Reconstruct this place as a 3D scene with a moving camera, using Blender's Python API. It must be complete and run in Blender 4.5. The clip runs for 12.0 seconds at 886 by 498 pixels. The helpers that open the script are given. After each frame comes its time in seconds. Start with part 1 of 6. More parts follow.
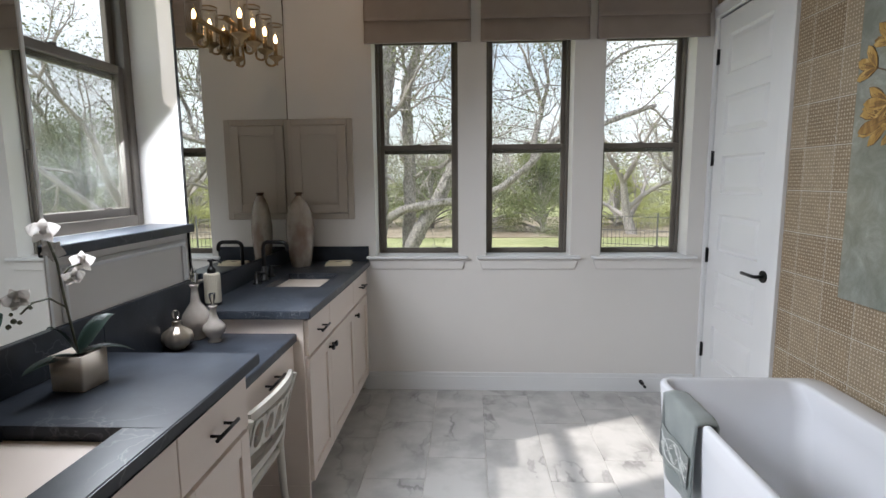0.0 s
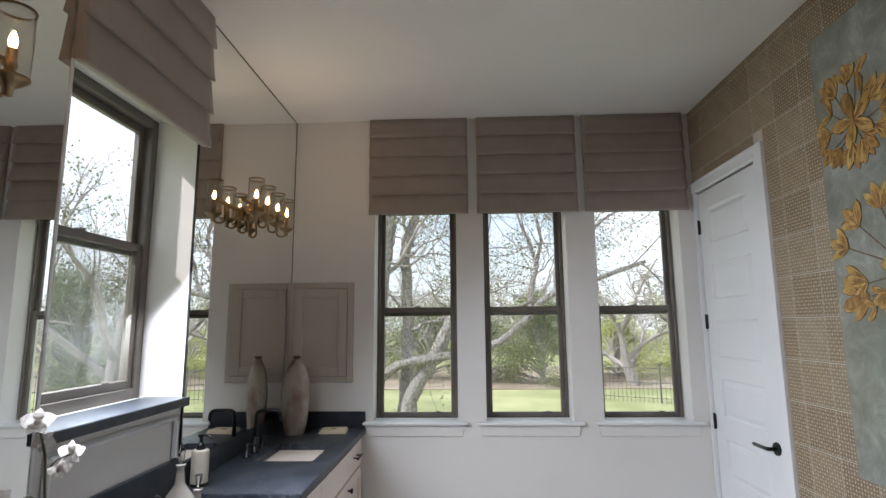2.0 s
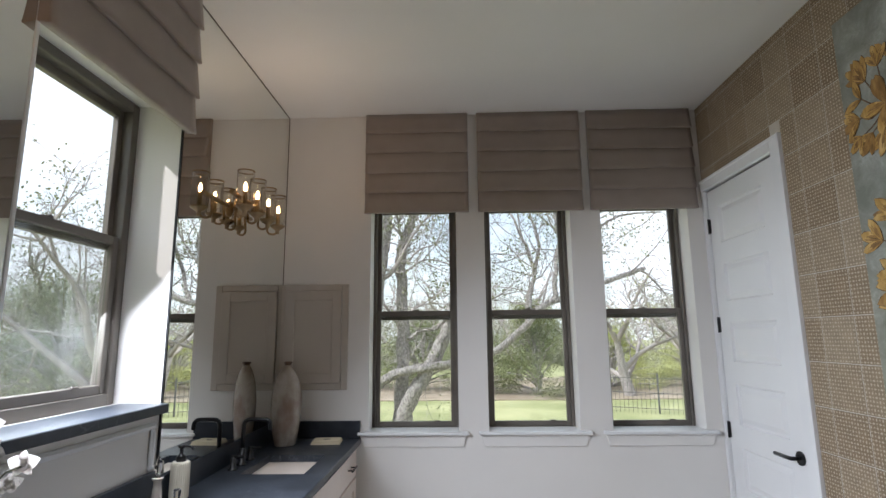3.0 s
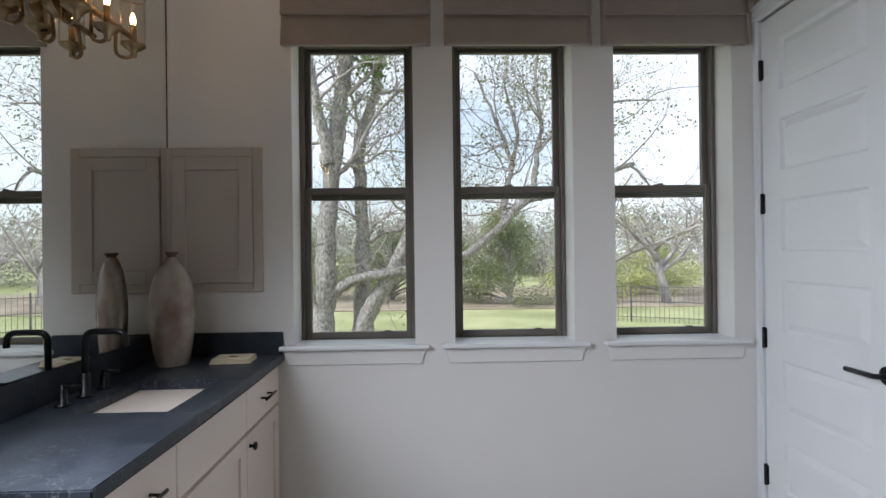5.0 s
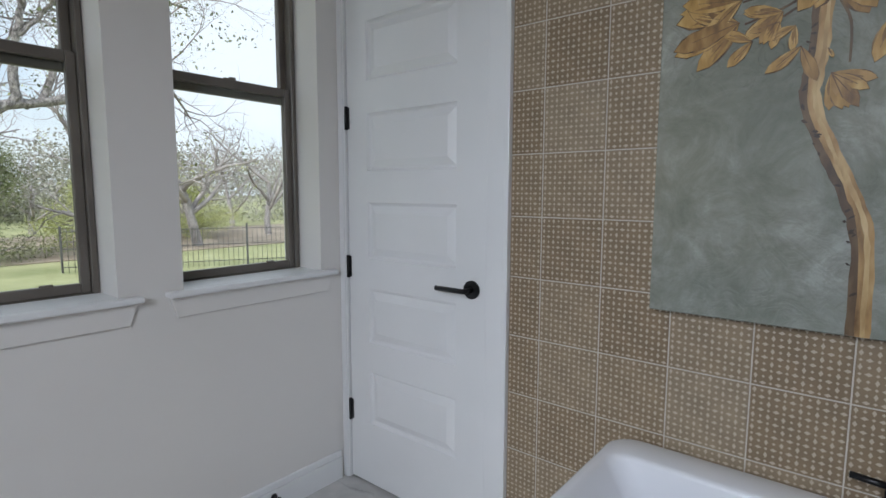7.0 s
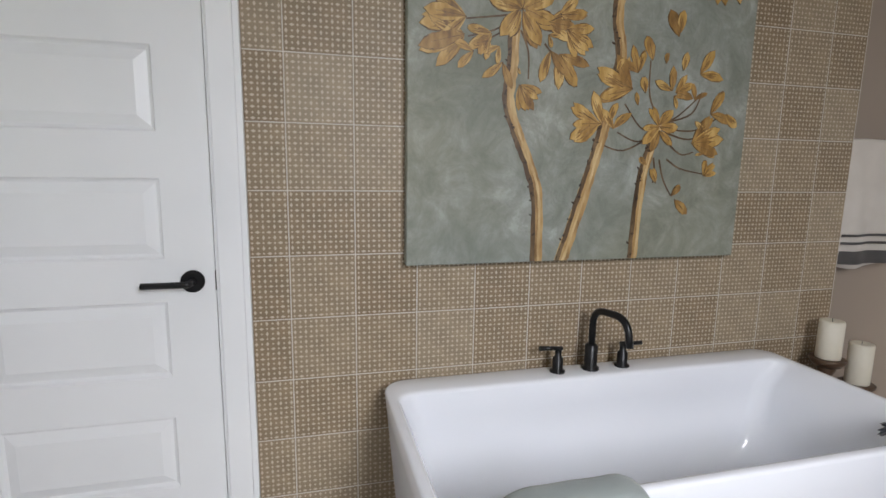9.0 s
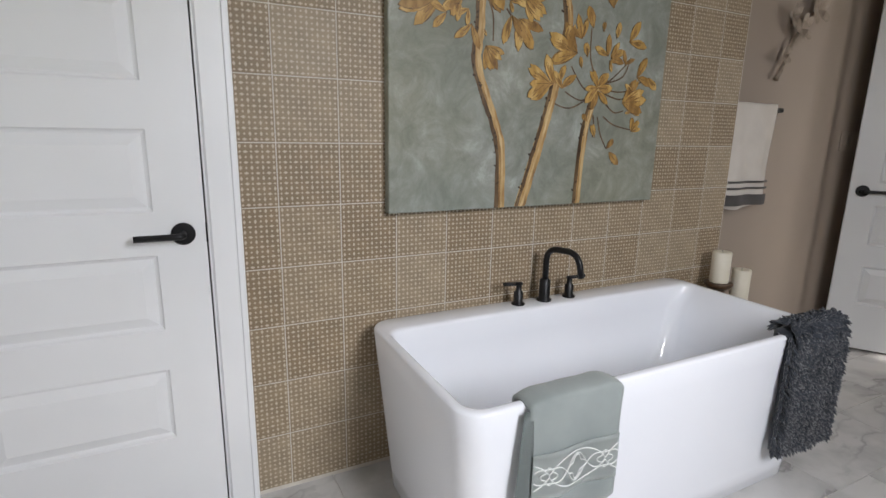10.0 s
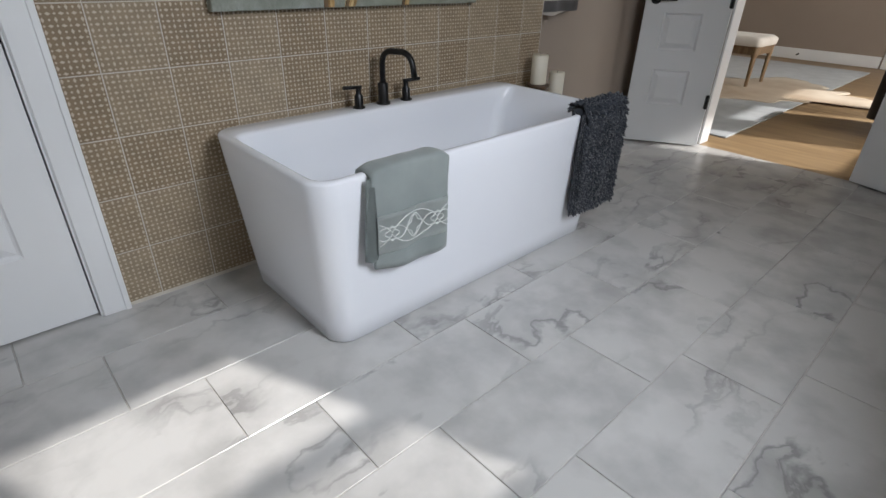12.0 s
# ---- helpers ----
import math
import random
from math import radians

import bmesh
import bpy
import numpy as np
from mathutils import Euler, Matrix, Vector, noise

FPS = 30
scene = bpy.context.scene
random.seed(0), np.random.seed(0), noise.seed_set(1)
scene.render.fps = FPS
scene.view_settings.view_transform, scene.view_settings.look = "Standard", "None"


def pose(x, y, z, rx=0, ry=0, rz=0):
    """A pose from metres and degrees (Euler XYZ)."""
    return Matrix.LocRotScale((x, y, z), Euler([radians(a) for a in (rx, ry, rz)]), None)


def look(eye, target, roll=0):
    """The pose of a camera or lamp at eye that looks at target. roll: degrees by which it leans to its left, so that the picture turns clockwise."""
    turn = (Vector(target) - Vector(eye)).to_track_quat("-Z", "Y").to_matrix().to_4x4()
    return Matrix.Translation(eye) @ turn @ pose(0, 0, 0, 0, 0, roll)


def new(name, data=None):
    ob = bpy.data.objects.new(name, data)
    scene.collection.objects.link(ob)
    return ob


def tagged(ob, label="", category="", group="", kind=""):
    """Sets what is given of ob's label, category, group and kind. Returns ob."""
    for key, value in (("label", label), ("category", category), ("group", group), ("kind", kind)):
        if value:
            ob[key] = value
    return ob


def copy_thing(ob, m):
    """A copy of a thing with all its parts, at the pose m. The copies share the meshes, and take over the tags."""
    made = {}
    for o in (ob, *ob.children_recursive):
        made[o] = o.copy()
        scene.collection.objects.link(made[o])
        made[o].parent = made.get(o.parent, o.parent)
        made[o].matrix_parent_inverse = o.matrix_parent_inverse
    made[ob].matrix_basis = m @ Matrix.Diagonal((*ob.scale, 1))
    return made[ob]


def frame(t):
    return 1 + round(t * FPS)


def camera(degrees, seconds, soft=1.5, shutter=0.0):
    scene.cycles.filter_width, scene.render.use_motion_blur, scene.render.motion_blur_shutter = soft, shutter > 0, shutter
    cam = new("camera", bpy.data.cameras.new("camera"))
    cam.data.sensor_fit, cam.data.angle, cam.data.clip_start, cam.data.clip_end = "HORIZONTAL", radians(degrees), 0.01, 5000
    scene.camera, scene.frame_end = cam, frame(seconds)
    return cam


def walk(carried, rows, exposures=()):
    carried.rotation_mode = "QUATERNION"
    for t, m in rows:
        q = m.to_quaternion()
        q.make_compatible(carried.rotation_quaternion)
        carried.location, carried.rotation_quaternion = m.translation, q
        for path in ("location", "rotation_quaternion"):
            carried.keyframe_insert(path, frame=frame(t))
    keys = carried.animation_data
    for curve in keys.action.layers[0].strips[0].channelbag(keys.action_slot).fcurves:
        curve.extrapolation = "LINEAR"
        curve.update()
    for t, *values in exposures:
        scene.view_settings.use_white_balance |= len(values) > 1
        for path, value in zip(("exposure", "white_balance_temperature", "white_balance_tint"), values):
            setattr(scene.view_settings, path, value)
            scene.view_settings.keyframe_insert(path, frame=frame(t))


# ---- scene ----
cam = camera(81.0, 12.0)
PATH = [
    (0, (0.388, 0.453, 1.465), (0.295, 2.433, 1.2), -0.5),
    (0.5, (0.41, 0.42, 1.518), (0.308, 2.414, 1.41), -0.4),
    (1, (0.376, 0.412, 1.541), (0.294, 2.409, 1.616), -0.5),
    (1.5, (0.366, 0.408, 1.563), (0.291, 2.395, 1.774), -0.4),
    (2, (0.376, 0.417, 1.573), (0.299, 2.394, 1.866), -0.5),
    (2.5, (0.343, 0.448, 1.55), (0.283, 2.418, 1.89), -0.4),
    (2.7, (0.336, 0.493, 1.542), (0.28, 2.463, 1.886), -0.5),
    (4.5, (0.314, 1.291, 1.411), (0.301, 3.288, 1.516), -0.6),
    (5, (0.401, 1.517, 1.385), (0.452, 3.516, 1.391), -0.7),
    (5.5, (0.453, 1.724, 1.353), (0.711, 3.707, 1.299), -0.7),
    (6, (0.451, 1.893, 1.328), (1.031, 3.803, 1.209), -0.6),
    (6.5, (0.477, 2.033, 1.301), (1.53, 3.725, 1.127), -0.2),
    (7, (0.501, 2.189, 1.278), (2.04, 3.447, 1.061), 0.2),
    (7.5, (0.543, 2.349, 1.268), (2.399, 3.068, 1.077), 1.0),
    (7.7, (0.537, 2.42, 1.268), (2.459, 2.934, 1.07), 1.0),
    (9.3, (0.313, 3.026, 1.285), (2.176, 2.399, 0.917), 0.9),
    (9.5, (0.308, 3.091, 1.282), (2.141, 2.398, 0.88), 0.9),
    (10, (0.279, 3.245, 1.241), (2.022, 2.367, 0.803), 1.1),
    (10.5, (0.186, 3.301, 1.227), (1.832, 2.284, 0.723), 1.2),
    (11, (0.109, 3.323, 1.19), (1.641, 2.199, 0.567), 1.2),
    (11.5, (0.055, 3.327, 1.154), (1.463, 2.147, 0.364), 1.3),
    (12, (0.051, 3.332, 1.123), (1.325, 2.128, 0.16), 1.5),
]
EXPOSURES = [(0, 0.63, 6400, 13), (1, 0.76, 6350, 14), (2.5, 0.76, 6200, 14), (4.5, 0.66, 6150, 13), (5.5, 0.32, 6050, 14), (6.5, 0.15, 6050, 12), (7.5, 0.42, 6150, 13), (9.5, 0.80, 6600, 14), (10.5, 0.72, 6600, 14), (11.2, 0.60, 6550, 14), (12, 0.32, 6300, 12)]
walk(cam, [(t, look(eye, target, roll)) for t, eye, target, roll in PATH], exposures=EXPOSURES)

# ---- light ----
SUN_DIR = Vector((1.0, 0.42, -0.972)).normalized()
world = bpy.data.worlds.new("world")
scene.world = world
world.use_nodes = True
wn = world.node_tree.nodes
sky = wn.new("ShaderNodeTexSky")
sky.sky_type, sky.sun_disc = "NISHITA", False
sky.sun_elevation = math.asin(-SUN_DIR.z)
sky.sun_rotation = math.atan2(-SUN_DIR.x, -SUN_DIR.y)
sky.air_density, sky.dust_density = 1.2, 2.5
haze = wn.new("ShaderNodeTexNoise")
haze.inputs["Scale"].default_value, haze.inputs["Detail"].default_value = 2.2, 7.0
ramp = wn.new("ShaderNodeValToRGB")
ramp.color_ramp.elements[0].position, ramp.color_ramp.elements[1].position = 0.28, 0.50
cloud = wn.new("ShaderNodeMixRGB")
cloud.inputs[2].default_value = (6.6, 6.8, 7.2, 1)
wl = world.node_tree.links
coord = wn.new("ShaderNodeTexCoord")
wl.new(coord.outputs["Generated"], haze.inputs["Vector"])
wl.new(haze.outputs["Fac"], ramp.inputs[0])
wl.new(ramp.outputs[0], cloud.inputs[0])
wl.new(sky.outputs[0], cloud.inputs[1])
wl.new(cloud.outputs[0], wn["Background"].inputs[0])
wn["Background"].inputs[1].default_value = 0.15

sun = new("sun", bpy.data.lights.new("sun", "SUN"))
sun.data.energy, sun.data.angle, sun.data.color = 3.6, radians(1.1), (1.0, 0.95, 0.88)
sun.matrix_world = look((0, 0, 0), SUN_DIR)


def daylight(name, centre, towards, wide, high, watts, color=(0.82, 0.91, 1.0)):
    """An area lamp added to the sky's light at window openings."""
    lamp = new(name, bpy.data.lights.new(name, "AREA"))
    lamp.data.shape, lamp.data.size, lamp.data.size_y = "RECTANGLE", wide, high
    lamp.data.energy, lamp.data.color = watts, color
    lamp.matrix_world = look(centre, towards)
    lamp.data.spread = radians(135)
    return lamp


daylight("window_light", (-0.80, 2.23, 1.84), (0.35, 2.30, 0.75), 0.68, 0.95, 23, (0.90, 0.95, 1.0))
# added across all three bedroom windows; warm tint stands in for floor bounce
daylight("bedroom_light", (-1.25, -3.07, 1.6), (1.0, -3.30, 0.9), 2.4, 1.7, 95, (1.0, 0.94, 0.86))

# ---- building helpers ----
def material(name, rough=0.5, metal=0.0):
    m = bpy.data.materials.new(name)
    m.use_nodes = True
    b = m.node_tree.nodes["Principled BSDF"]
    b.inputs["Roughness"].default_value, b.inputs["Metallic"].default_value = rough, metal
    return m, m.node_tree.nodes, m.node_tree.links, b


def noise_of(n, l, scale, detail=4.0, stretch=None, space="Object"):
    c = n.new("ShaderNodeTexCoord")
    t = n.new("ShaderNodeTexNoise")
    t.inputs["Scale"].default_value, t.inputs["Detail"].default_value = scale, detail
    if stretch:
        k = n.new("ShaderNodeMapping")
        k.inputs["Scale"].default_value = stretch
        l.new(c.outputs[space], k.inputs[0])
        l.new(k.outputs[0], t.inputs["Vector"])
    else:
        l.new(c.outputs[space], t.inputs["Vector"])
    return t


def ramp_of(n, l, value, stops):
    r = n.new("ShaderNodeValToRGB")
    while len(r.color_ramp.elements) < len(stops):
        r.color_ramp.elements.new(0.5)
    for e, (at, c) in zip(r.color_ramp.elements, stops):
        e.position, e.color = at, (*c, 1) if len(c) == 3 else c
    l.new(value, r.inputs[0])
    return r


def bump_of(n, l, b, value, strength, distance):
    k = n.new("ShaderNodeBump")
    k.inputs["Strength"].default_value, k.inputs["Distance"].default_value = strength, distance
    l.new(value, k.inputs["Height"])
    l.new(k.outputs[0], b.inputs["Normal"])
    return k


def surface(name, dark, light, scale=3.0, rough=0.5, metal=0.0, grain=60.0, bump=0.15, depth=0.002, stretch=None, spread=(0.35, 0.65)):
    """A plain worn material: slow patches of colour, fine relief, uneven gloss."""
    m, n, l, b = material(name, rough, metal)
    slow = noise_of(n, l, scale, 5.0, stretch)
    l.new(ramp_of(n, l, slow.outputs[0], [(spread[0], dark), (spread[1], light)]).outputs[0], b.inputs["Base Color"])
    fine = noise_of(n, l, grain, 6.0, stretch)
    bump_of(n, l, b, fine.outputs[0], bump, depth)
    g = n.new("ShaderNodeMapRange")
    g.inputs["To Min"].default_value, g.inputs["To Max"].default_value = max(0.02, rough - 0.08), min(1, rough + 0.08)
    l.new(slow.outputs[0], g.inputs["Value"])
    l.new(g.outputs[0], b.inputs["Roughness"])
    return m


def box(bm, x0, x1, y0, y1, z0, z1, bevel=0.0, segments=1):
    """A box with softened edges, added to bm."""
    t = bmesh.new()
    bmesh.ops.create_cube(t, size=1.0)
    for v in t.verts:
        v.co = Vector(((x0 + x1) / 2 + v.co.x * (x1 - x0), (y0 + y1) / 2 + v.co.y * (y1 - y0), (z0 + z1) / 2 + v.co.z * (z1 - z0)))
    if bevel:
        bmesh.ops.bevel(t, geom=t.edges[:], offset=bevel, segments=segments, profile=0.5, affect="EDGES")
    join(bm, t)
    return bm


def join(bm, other, m=None):
    """Adds other to bm, at the pose m, and frees it."""
    if m is not None:
        other.transform(m)
    at = {v: bm.verts.new(v.co) for v in other.verts}
    for f in other.faces:
        try:
            g = bm.faces.new([at[v] for v in f.verts])
            g.smooth = f.smooth
        except ValueError:
            pass
    other.free()
    return bm


def B(*boxes, bevel=0.002, segments=1):
    bm = bmesh.new()
    for b in boxes:
        box(bm, *b, bevel=bevel, segments=segments)
    return bm


def tube(points, radius, sides=10, caps=True, bm=None):
    """A round bar along the points; radius may be a number or one for each point."""
    bm = bm or bmesh.new()
    pts = [Vector(p) for p in points]
    radii = radius if isinstance(radius, (list, tuple)) else [radius] * len(pts)
    rings, side = [], None
    for k, p in enumerate(pts):
        ahead = (pts[min(k + 1, len(pts) - 1)] - pts[max(k - 1, 0)]).normalized()
        if side is None:
            side = ahead.orthogonal().normalized()
        side = (side - ahead * side.dot(ahead)).normalized()
        up = ahead.cross(side)
        rings.append([bm.verts.new(p + radii[k] * (math.cos(a) * side + math.sin(a) * up)) for a in (math.tau * i / sides for i in range(sides))])
    for a, b in zip(rings, rings[1:]):
        for i in range(sides):
            f = bm.faces.new((a[i], a[(i + 1) % sides], b[(i + 1) % sides], b[i]))
            f.smooth = True
    if caps:
        bm.faces.new(rings[0][::-1])
        bm.faces.new(rings[-1])
    return bm


def lathe(profile, sides=32, bm=None, centre=(0, 0), squash=1.0):
    """Turns (radius, height) pairs round the z axis."""
    bm = bm or bmesh.new()
    rings = []
    for r, z in profile:
        if r < 1e-5:
            rings.append([bm.verts.new((centre[0], centre[1], z))])
        else:
            rings.append([bm.verts.new((centre[0] + r * math.cos(a), centre[1] + squash * r * math.sin(a), z)) for a in (math.tau * i / sides for i in range(sides))])
    for a, b in zip(rings, rings[1:]):
        for i in range(sides):
            q = [a[i % len(a)], a[(i + 1) % len(a)], b[(i + 1) % len(b)], b[i % len(b)]]
            q = list(dict.fromkeys(q))
            if len(q) > 2:
                f = bm.faces.new(q)
                f.smooth = True
    return bm


def arc(points, bend=0.03, steps=5):
    """The polyline with its inner corners rounded."""
    pts = [Vector(p) for p in points]
    out = [pts[0]]
    for a, b, c in zip(pts, pts[1:], pts[2:]):
        s, e = b + (a - b).normalized() * bend, b + (c - b).normalized() * bend
        for k in range(steps + 1):
            t = k / steps
            out.append(s * (1 - t) ** 2 + b * 2 * t * (1 - t) + e * t * t)
    return out + [pts[-1]]


def mesh_of(name, bm, mat):
    bmesh.ops.recalc_face_normals(bm, faces=bm.faces[:])
    me = bpy.data.meshes.new(name)
    bm.to_mesh(me)
    bm.free()
    for m in mat if isinstance(mat, (list, tuple)) else [mat]:
        me.materials.append(m)
    return me


def part(name, bm, mat, parent=None, label="", at=None):
    ob = new(name, mesh_of(name, bm, mat) if isinstance(bm, bmesh.types.BMesh) else bm)
    ob.parent = parent
    if at is not None:
        ob.matrix_basis = at
    return tagged(ob, label)


def thing(name, label, category, at=(0, 0, 0), group="", turn=0.0):
    e = new(name)
    e.matrix_basis = pose(*at, 0, 0, turn)
    e.empty_display_size = 0.05
    return tagged(e, label, category, group)


def solid(name, bm, mat, label, category, at=(0, 0, 0), group="", turn=0.0):
    ob = part(name, bm, mat)
    ob.matrix_basis = pose(*at, 0, 0, turn)
    return tagged(ob, label, category, group)


def structure(name, bm, mat, label="", category=""):
    return tagged(part(name, bm, mat), label, category, kind="structure")

# ---- materials ----
M = {}
M["wall"] = surface("wall_paint", (0.72, 0.70, 0.675), (0.76, 0.74, 0.715), 1.2, 0.62, grain=160, bump=0.12, depth=0.0012)
M["beige"] = surface("beige_wall_paint", (0.30, 0.245, 0.205), (0.325, 0.268, 0.222), 1.2, 0.65, grain=160, bump=0.12, depth=0.0012)
M["ceiling"] = surface("ceiling_paint", (0.82, 0.82, 0.80), (0.86, 0.86, 0.84), 1.0, 0.8, grain=120, bump=0.12, depth=0.0012)
M["white"] = surface("white_gloss_paint", (0.76, 0.77, 0.78), (0.80, 0.81, 0.82), 2.0, 0.32, grain=30, bump=0.03, depth=0.001)
M["cabinet"] = surface("greige_cabinet_paint", (0.82, 0.715, 0.64), (0.85, 0.745, 0.67), 2.0, 0.42, grain=40, bump=0.04, depth=0.001)
M["panelpaint"] = surface("taupe_panel_paint", (0.47, 0.42, 0.37), (0.50, 0.45, 0.395), 2.0, 0.45, grain=40, bump=0.04, depth=0.001)
M["bronze"] = surface("bronze_window_frame", (0.125, 0.110, 0.094), (0.155, 0.138, 0.118), 5.0, 0.42, grain=80, bump=0.05, depth=0.0005)
M["black"] = surface("matt_black_metal", (0.010, 0.010, 0.011), (0.018, 0.018, 0.019), 8.0, 0.34, 0.4, grain=90, bump=0.05, depth=0.0004)
M["brass"] = surface("aged_brass", (0.21, 0.145, 0.082), (0.38, 0.27, 0.155), 14.0, 0.30, 1.0, grain=90, bump=0.06, depth=0.0004)
M["acrylic"] = surface("white_acrylic", (0.80, 0.815, 0.86), (0.83, 0.845, 0.885), 1.5, 0.10, grain=10, bump=0.01, depth=0.0004)
M["porcelain"] = surface("white_porcelain", (0.78, 0.77, 0.74), (0.82, 0.81, 0.78), 3.0, 0.12, grain=12, bump=0.01, depth=0.0004)
M["wood"] = surface("light_oak", (0.15, 0.092, 0.048), (0.25, 0.165, 0.09), 9.0, 0.5, grain=60, bump=0.15, depth=0.001, stretch=(6, 6, 0.6))
M["darkwood"] = surface("dark_turned_wood", (0.05, 0.028, 0.016), (0.11, 0.062, 0.034), 12.0, 0.4, grain=60, bump=0.15, depth=0.001)
M["candle"] = surface("ivory_wax", (0.72, 0.67, 0.55), (0.78, 0.73, 0.62), 9.0, 0.5, grain=30, bump=0.05, depth=0.001)
M["fenceiron"] = surface("weathered_iron", (0.07, 0.07, 0.07), (0.12, 0.12, 0.12), 8, 0.6, grain=40)
M["napkin"] = surface("cream_paper_napkin", (0.68, 0.60, 0.44), (0.75, 0.67, 0.50), 8, 0.8, grain=60)
M["cream"] = surface("cream_ceramic", (0.60, 0.55, 0.45), (0.67, 0.62, 0.52), 8.0, 0.3, grain=40, bump=0.05, depth=0.001)
M["grout"] = surface("pale_grout", (0.54, 0.50, 0.44), (0.61, 0.57, 0.50), 20.0, 0.9, grain=200, bump=0.3, depth=0.001)
M["floorgrout"] = surface("floor_grout", (0.52, 0.50, 0.47), (0.58, 0.56, 0.53), 20.0, 0.85, grain=200, bump=0.3, depth=0.001)
M["bulbglow"], n, l, b = material("warm_bulb")
b.inputs["Emission Color"].default_value, b.inputs["Emission Strength"].default_value = (1.0, 0.58, 0.24, 1), 16.0


def glass(name, tint=(1, 1, 1), rough=0.0, ior=1.45):
    m, n, l, b = material(name, rough)
    b.inputs["Base Color"].default_value = (*tint, 1)
    b.inputs["Transmission Weight"].default_value, b.inputs["IOR"].default_value = 1.0, ior
    return m


def pane_glass(name, tint=(1, 1, 1)):
    """A thin pane: clear, with the reflection of glass by its angle."""
    m, n, l, b = material(name)
    clear, shiny, mix, w = n.new("ShaderNodeBsdfTransparent"), n.new("ShaderNodeBsdfGlossy"), n.new("ShaderNodeMixShader"), n.new("ShaderNodeLayerWeight")
    w.inputs["Blend"].default_value, shiny.inputs["Roughness"].default_value = 0.5, 0.01
    p, f = n.new("ShaderNodeMath"), n.new("ShaderNodeMath")
    p.operation, p.inputs[1].default_value = "POWER", 5.0
    f.operation, f.inputs[1].default_value, f.inputs[2].default_value = "MULTIPLY_ADD", 0.9, 0.035
    l.new(w.outputs["Facing"], p.inputs[0])
    l.new(p.outputs[0], f.inputs[0])
    clear.inputs["Color"].default_value = (*tint, 1)
    l.new(f.outputs[0], mix.inputs[0])
    l.new(clear.outputs[0], mix.inputs[1])
    l.new(shiny.outputs[0], mix.inputs[2])
    l.new(mix.outputs[0], n["Material Output"].inputs["Surface"])
    return m


M["pane"] = pane_glass("window_glass", (0.93, 0.96, 0.95))
M["chimney"] = pane_glass("clear_lamp_glass", (0.97, 0.96, 0.94))
M["stopper"] = glass("cut_glass")
M["mirror"], n, l, b = material("mirror_silver", 0.0, 1.0)
b.inputs["Base Color"].default_value = (0.86, 0.88, 0.86, 1)


def marble():
    m, n, l, b = material("marble_look_porcelain", 0.22)
    c = n.new("ShaderNodeTexCoord")
    info = n.new("ShaderNodeObjectInfo")
    off = n.new("ShaderNodeVectorMath")
    off.operation = "SCALE"
    comb = n.new("ShaderNodeCombineXYZ")
    k = n.new("ShaderNodeMath")
    k.operation = "MULTIPLY"
    k.inputs[1].default_value = 37.0
    l.new(info.outputs["Random"], k.inputs[0])
    for i in range(3):
        l.new(k.outputs[0], comb.inputs[i])
    add = n.new("ShaderNodeVectorMath")
    l.new(c.outputs["Object"], add.inputs[0])
    l.new(comb.outputs[0], add.inputs[1])
    warp = n.new("ShaderNodeTexNoise")
    warp.inputs["Scale"].default_value, warp.inputs["Detail"].default_value = 2.6, 6
    l.new(add.outputs[0], warp.inputs["Vector"])
    mixv = n.new("ShaderNodeMixRGB")
    mixv.blend_type = "ADD"
    mixv.inputs[0].default_value = 0.32
    l.new(add.outputs[0], mixv.inputs[1])
    l.new(warp.outputs["Color"], mixv.inputs[2])
    turn = n.new("ShaderNodeMapping")
    turn.inputs["Rotation"].default_value, turn.inputs["Scale"].default_value = (0, 0, 0.75), (1.0, 0.28, 1)
    l.new(mixv.outputs[0], turn.inputs[0])
    vein = n.new("ShaderNodeTexNoise")
    vein.inputs["Scale"].default_value, vein.inputs["Detail"].default_value = 2.6, 6
    l.new(turn.outputs[0], vein.inputs["Vector"])
    veins = ramp_of(n, l, vein.outputs[0], [(0.0, (0, 0, 0)), (0.475, (0.05, 0.05, 0.05)), (0.499, (1, 1, 1)), (0.508, (0.35, 0.35, 0.35)), (0.60, (0, 0, 0))])
    cloud = n.new("ShaderNodeTexNoise")
    cloud.inputs["Scale"].default_value, cloud.inputs["Detail"].default_value = 5.0, 6
    l.new(add.outputs[0], cloud.inputs["Vector"])
    base = ramp_of(n, l, cloud.outputs[0], [(0.34, (0.42, 0.414, 0.404)), (0.56, (0.55, 0.543, 0.53))])
    where = n.new("ShaderNodeTexNoise")
    where.inputs["Scale"].default_value = 2.0
    l.new(add.outputs[0], where.inputs["Vector"])
    amount = ramp_of(n, l, where.outputs[0], [(0.42, (0.05, 0.05, 0.05)), (0.64, (0.75, 0.75, 0.75))])
    fac = n.new("ShaderNodeMath")
    fac.operation = "MULTIPLY"
    l.new(veins.outputs[0], fac.inputs[0])
    l.new(amount.outputs[0], fac.inputs[1])
    mix = n.new("ShaderNodeMixRGB")
    mix.inputs[2].default_value = (0.19, 0.187, 0.186, 1)
    l.new(fac.outputs[0], mix.inputs[0])
    l.new(base.outputs[0], mix.inputs[1])
    l.new(mix.outputs[0], b.inputs["Base Color"])
    return m


M["marble"] = marble()


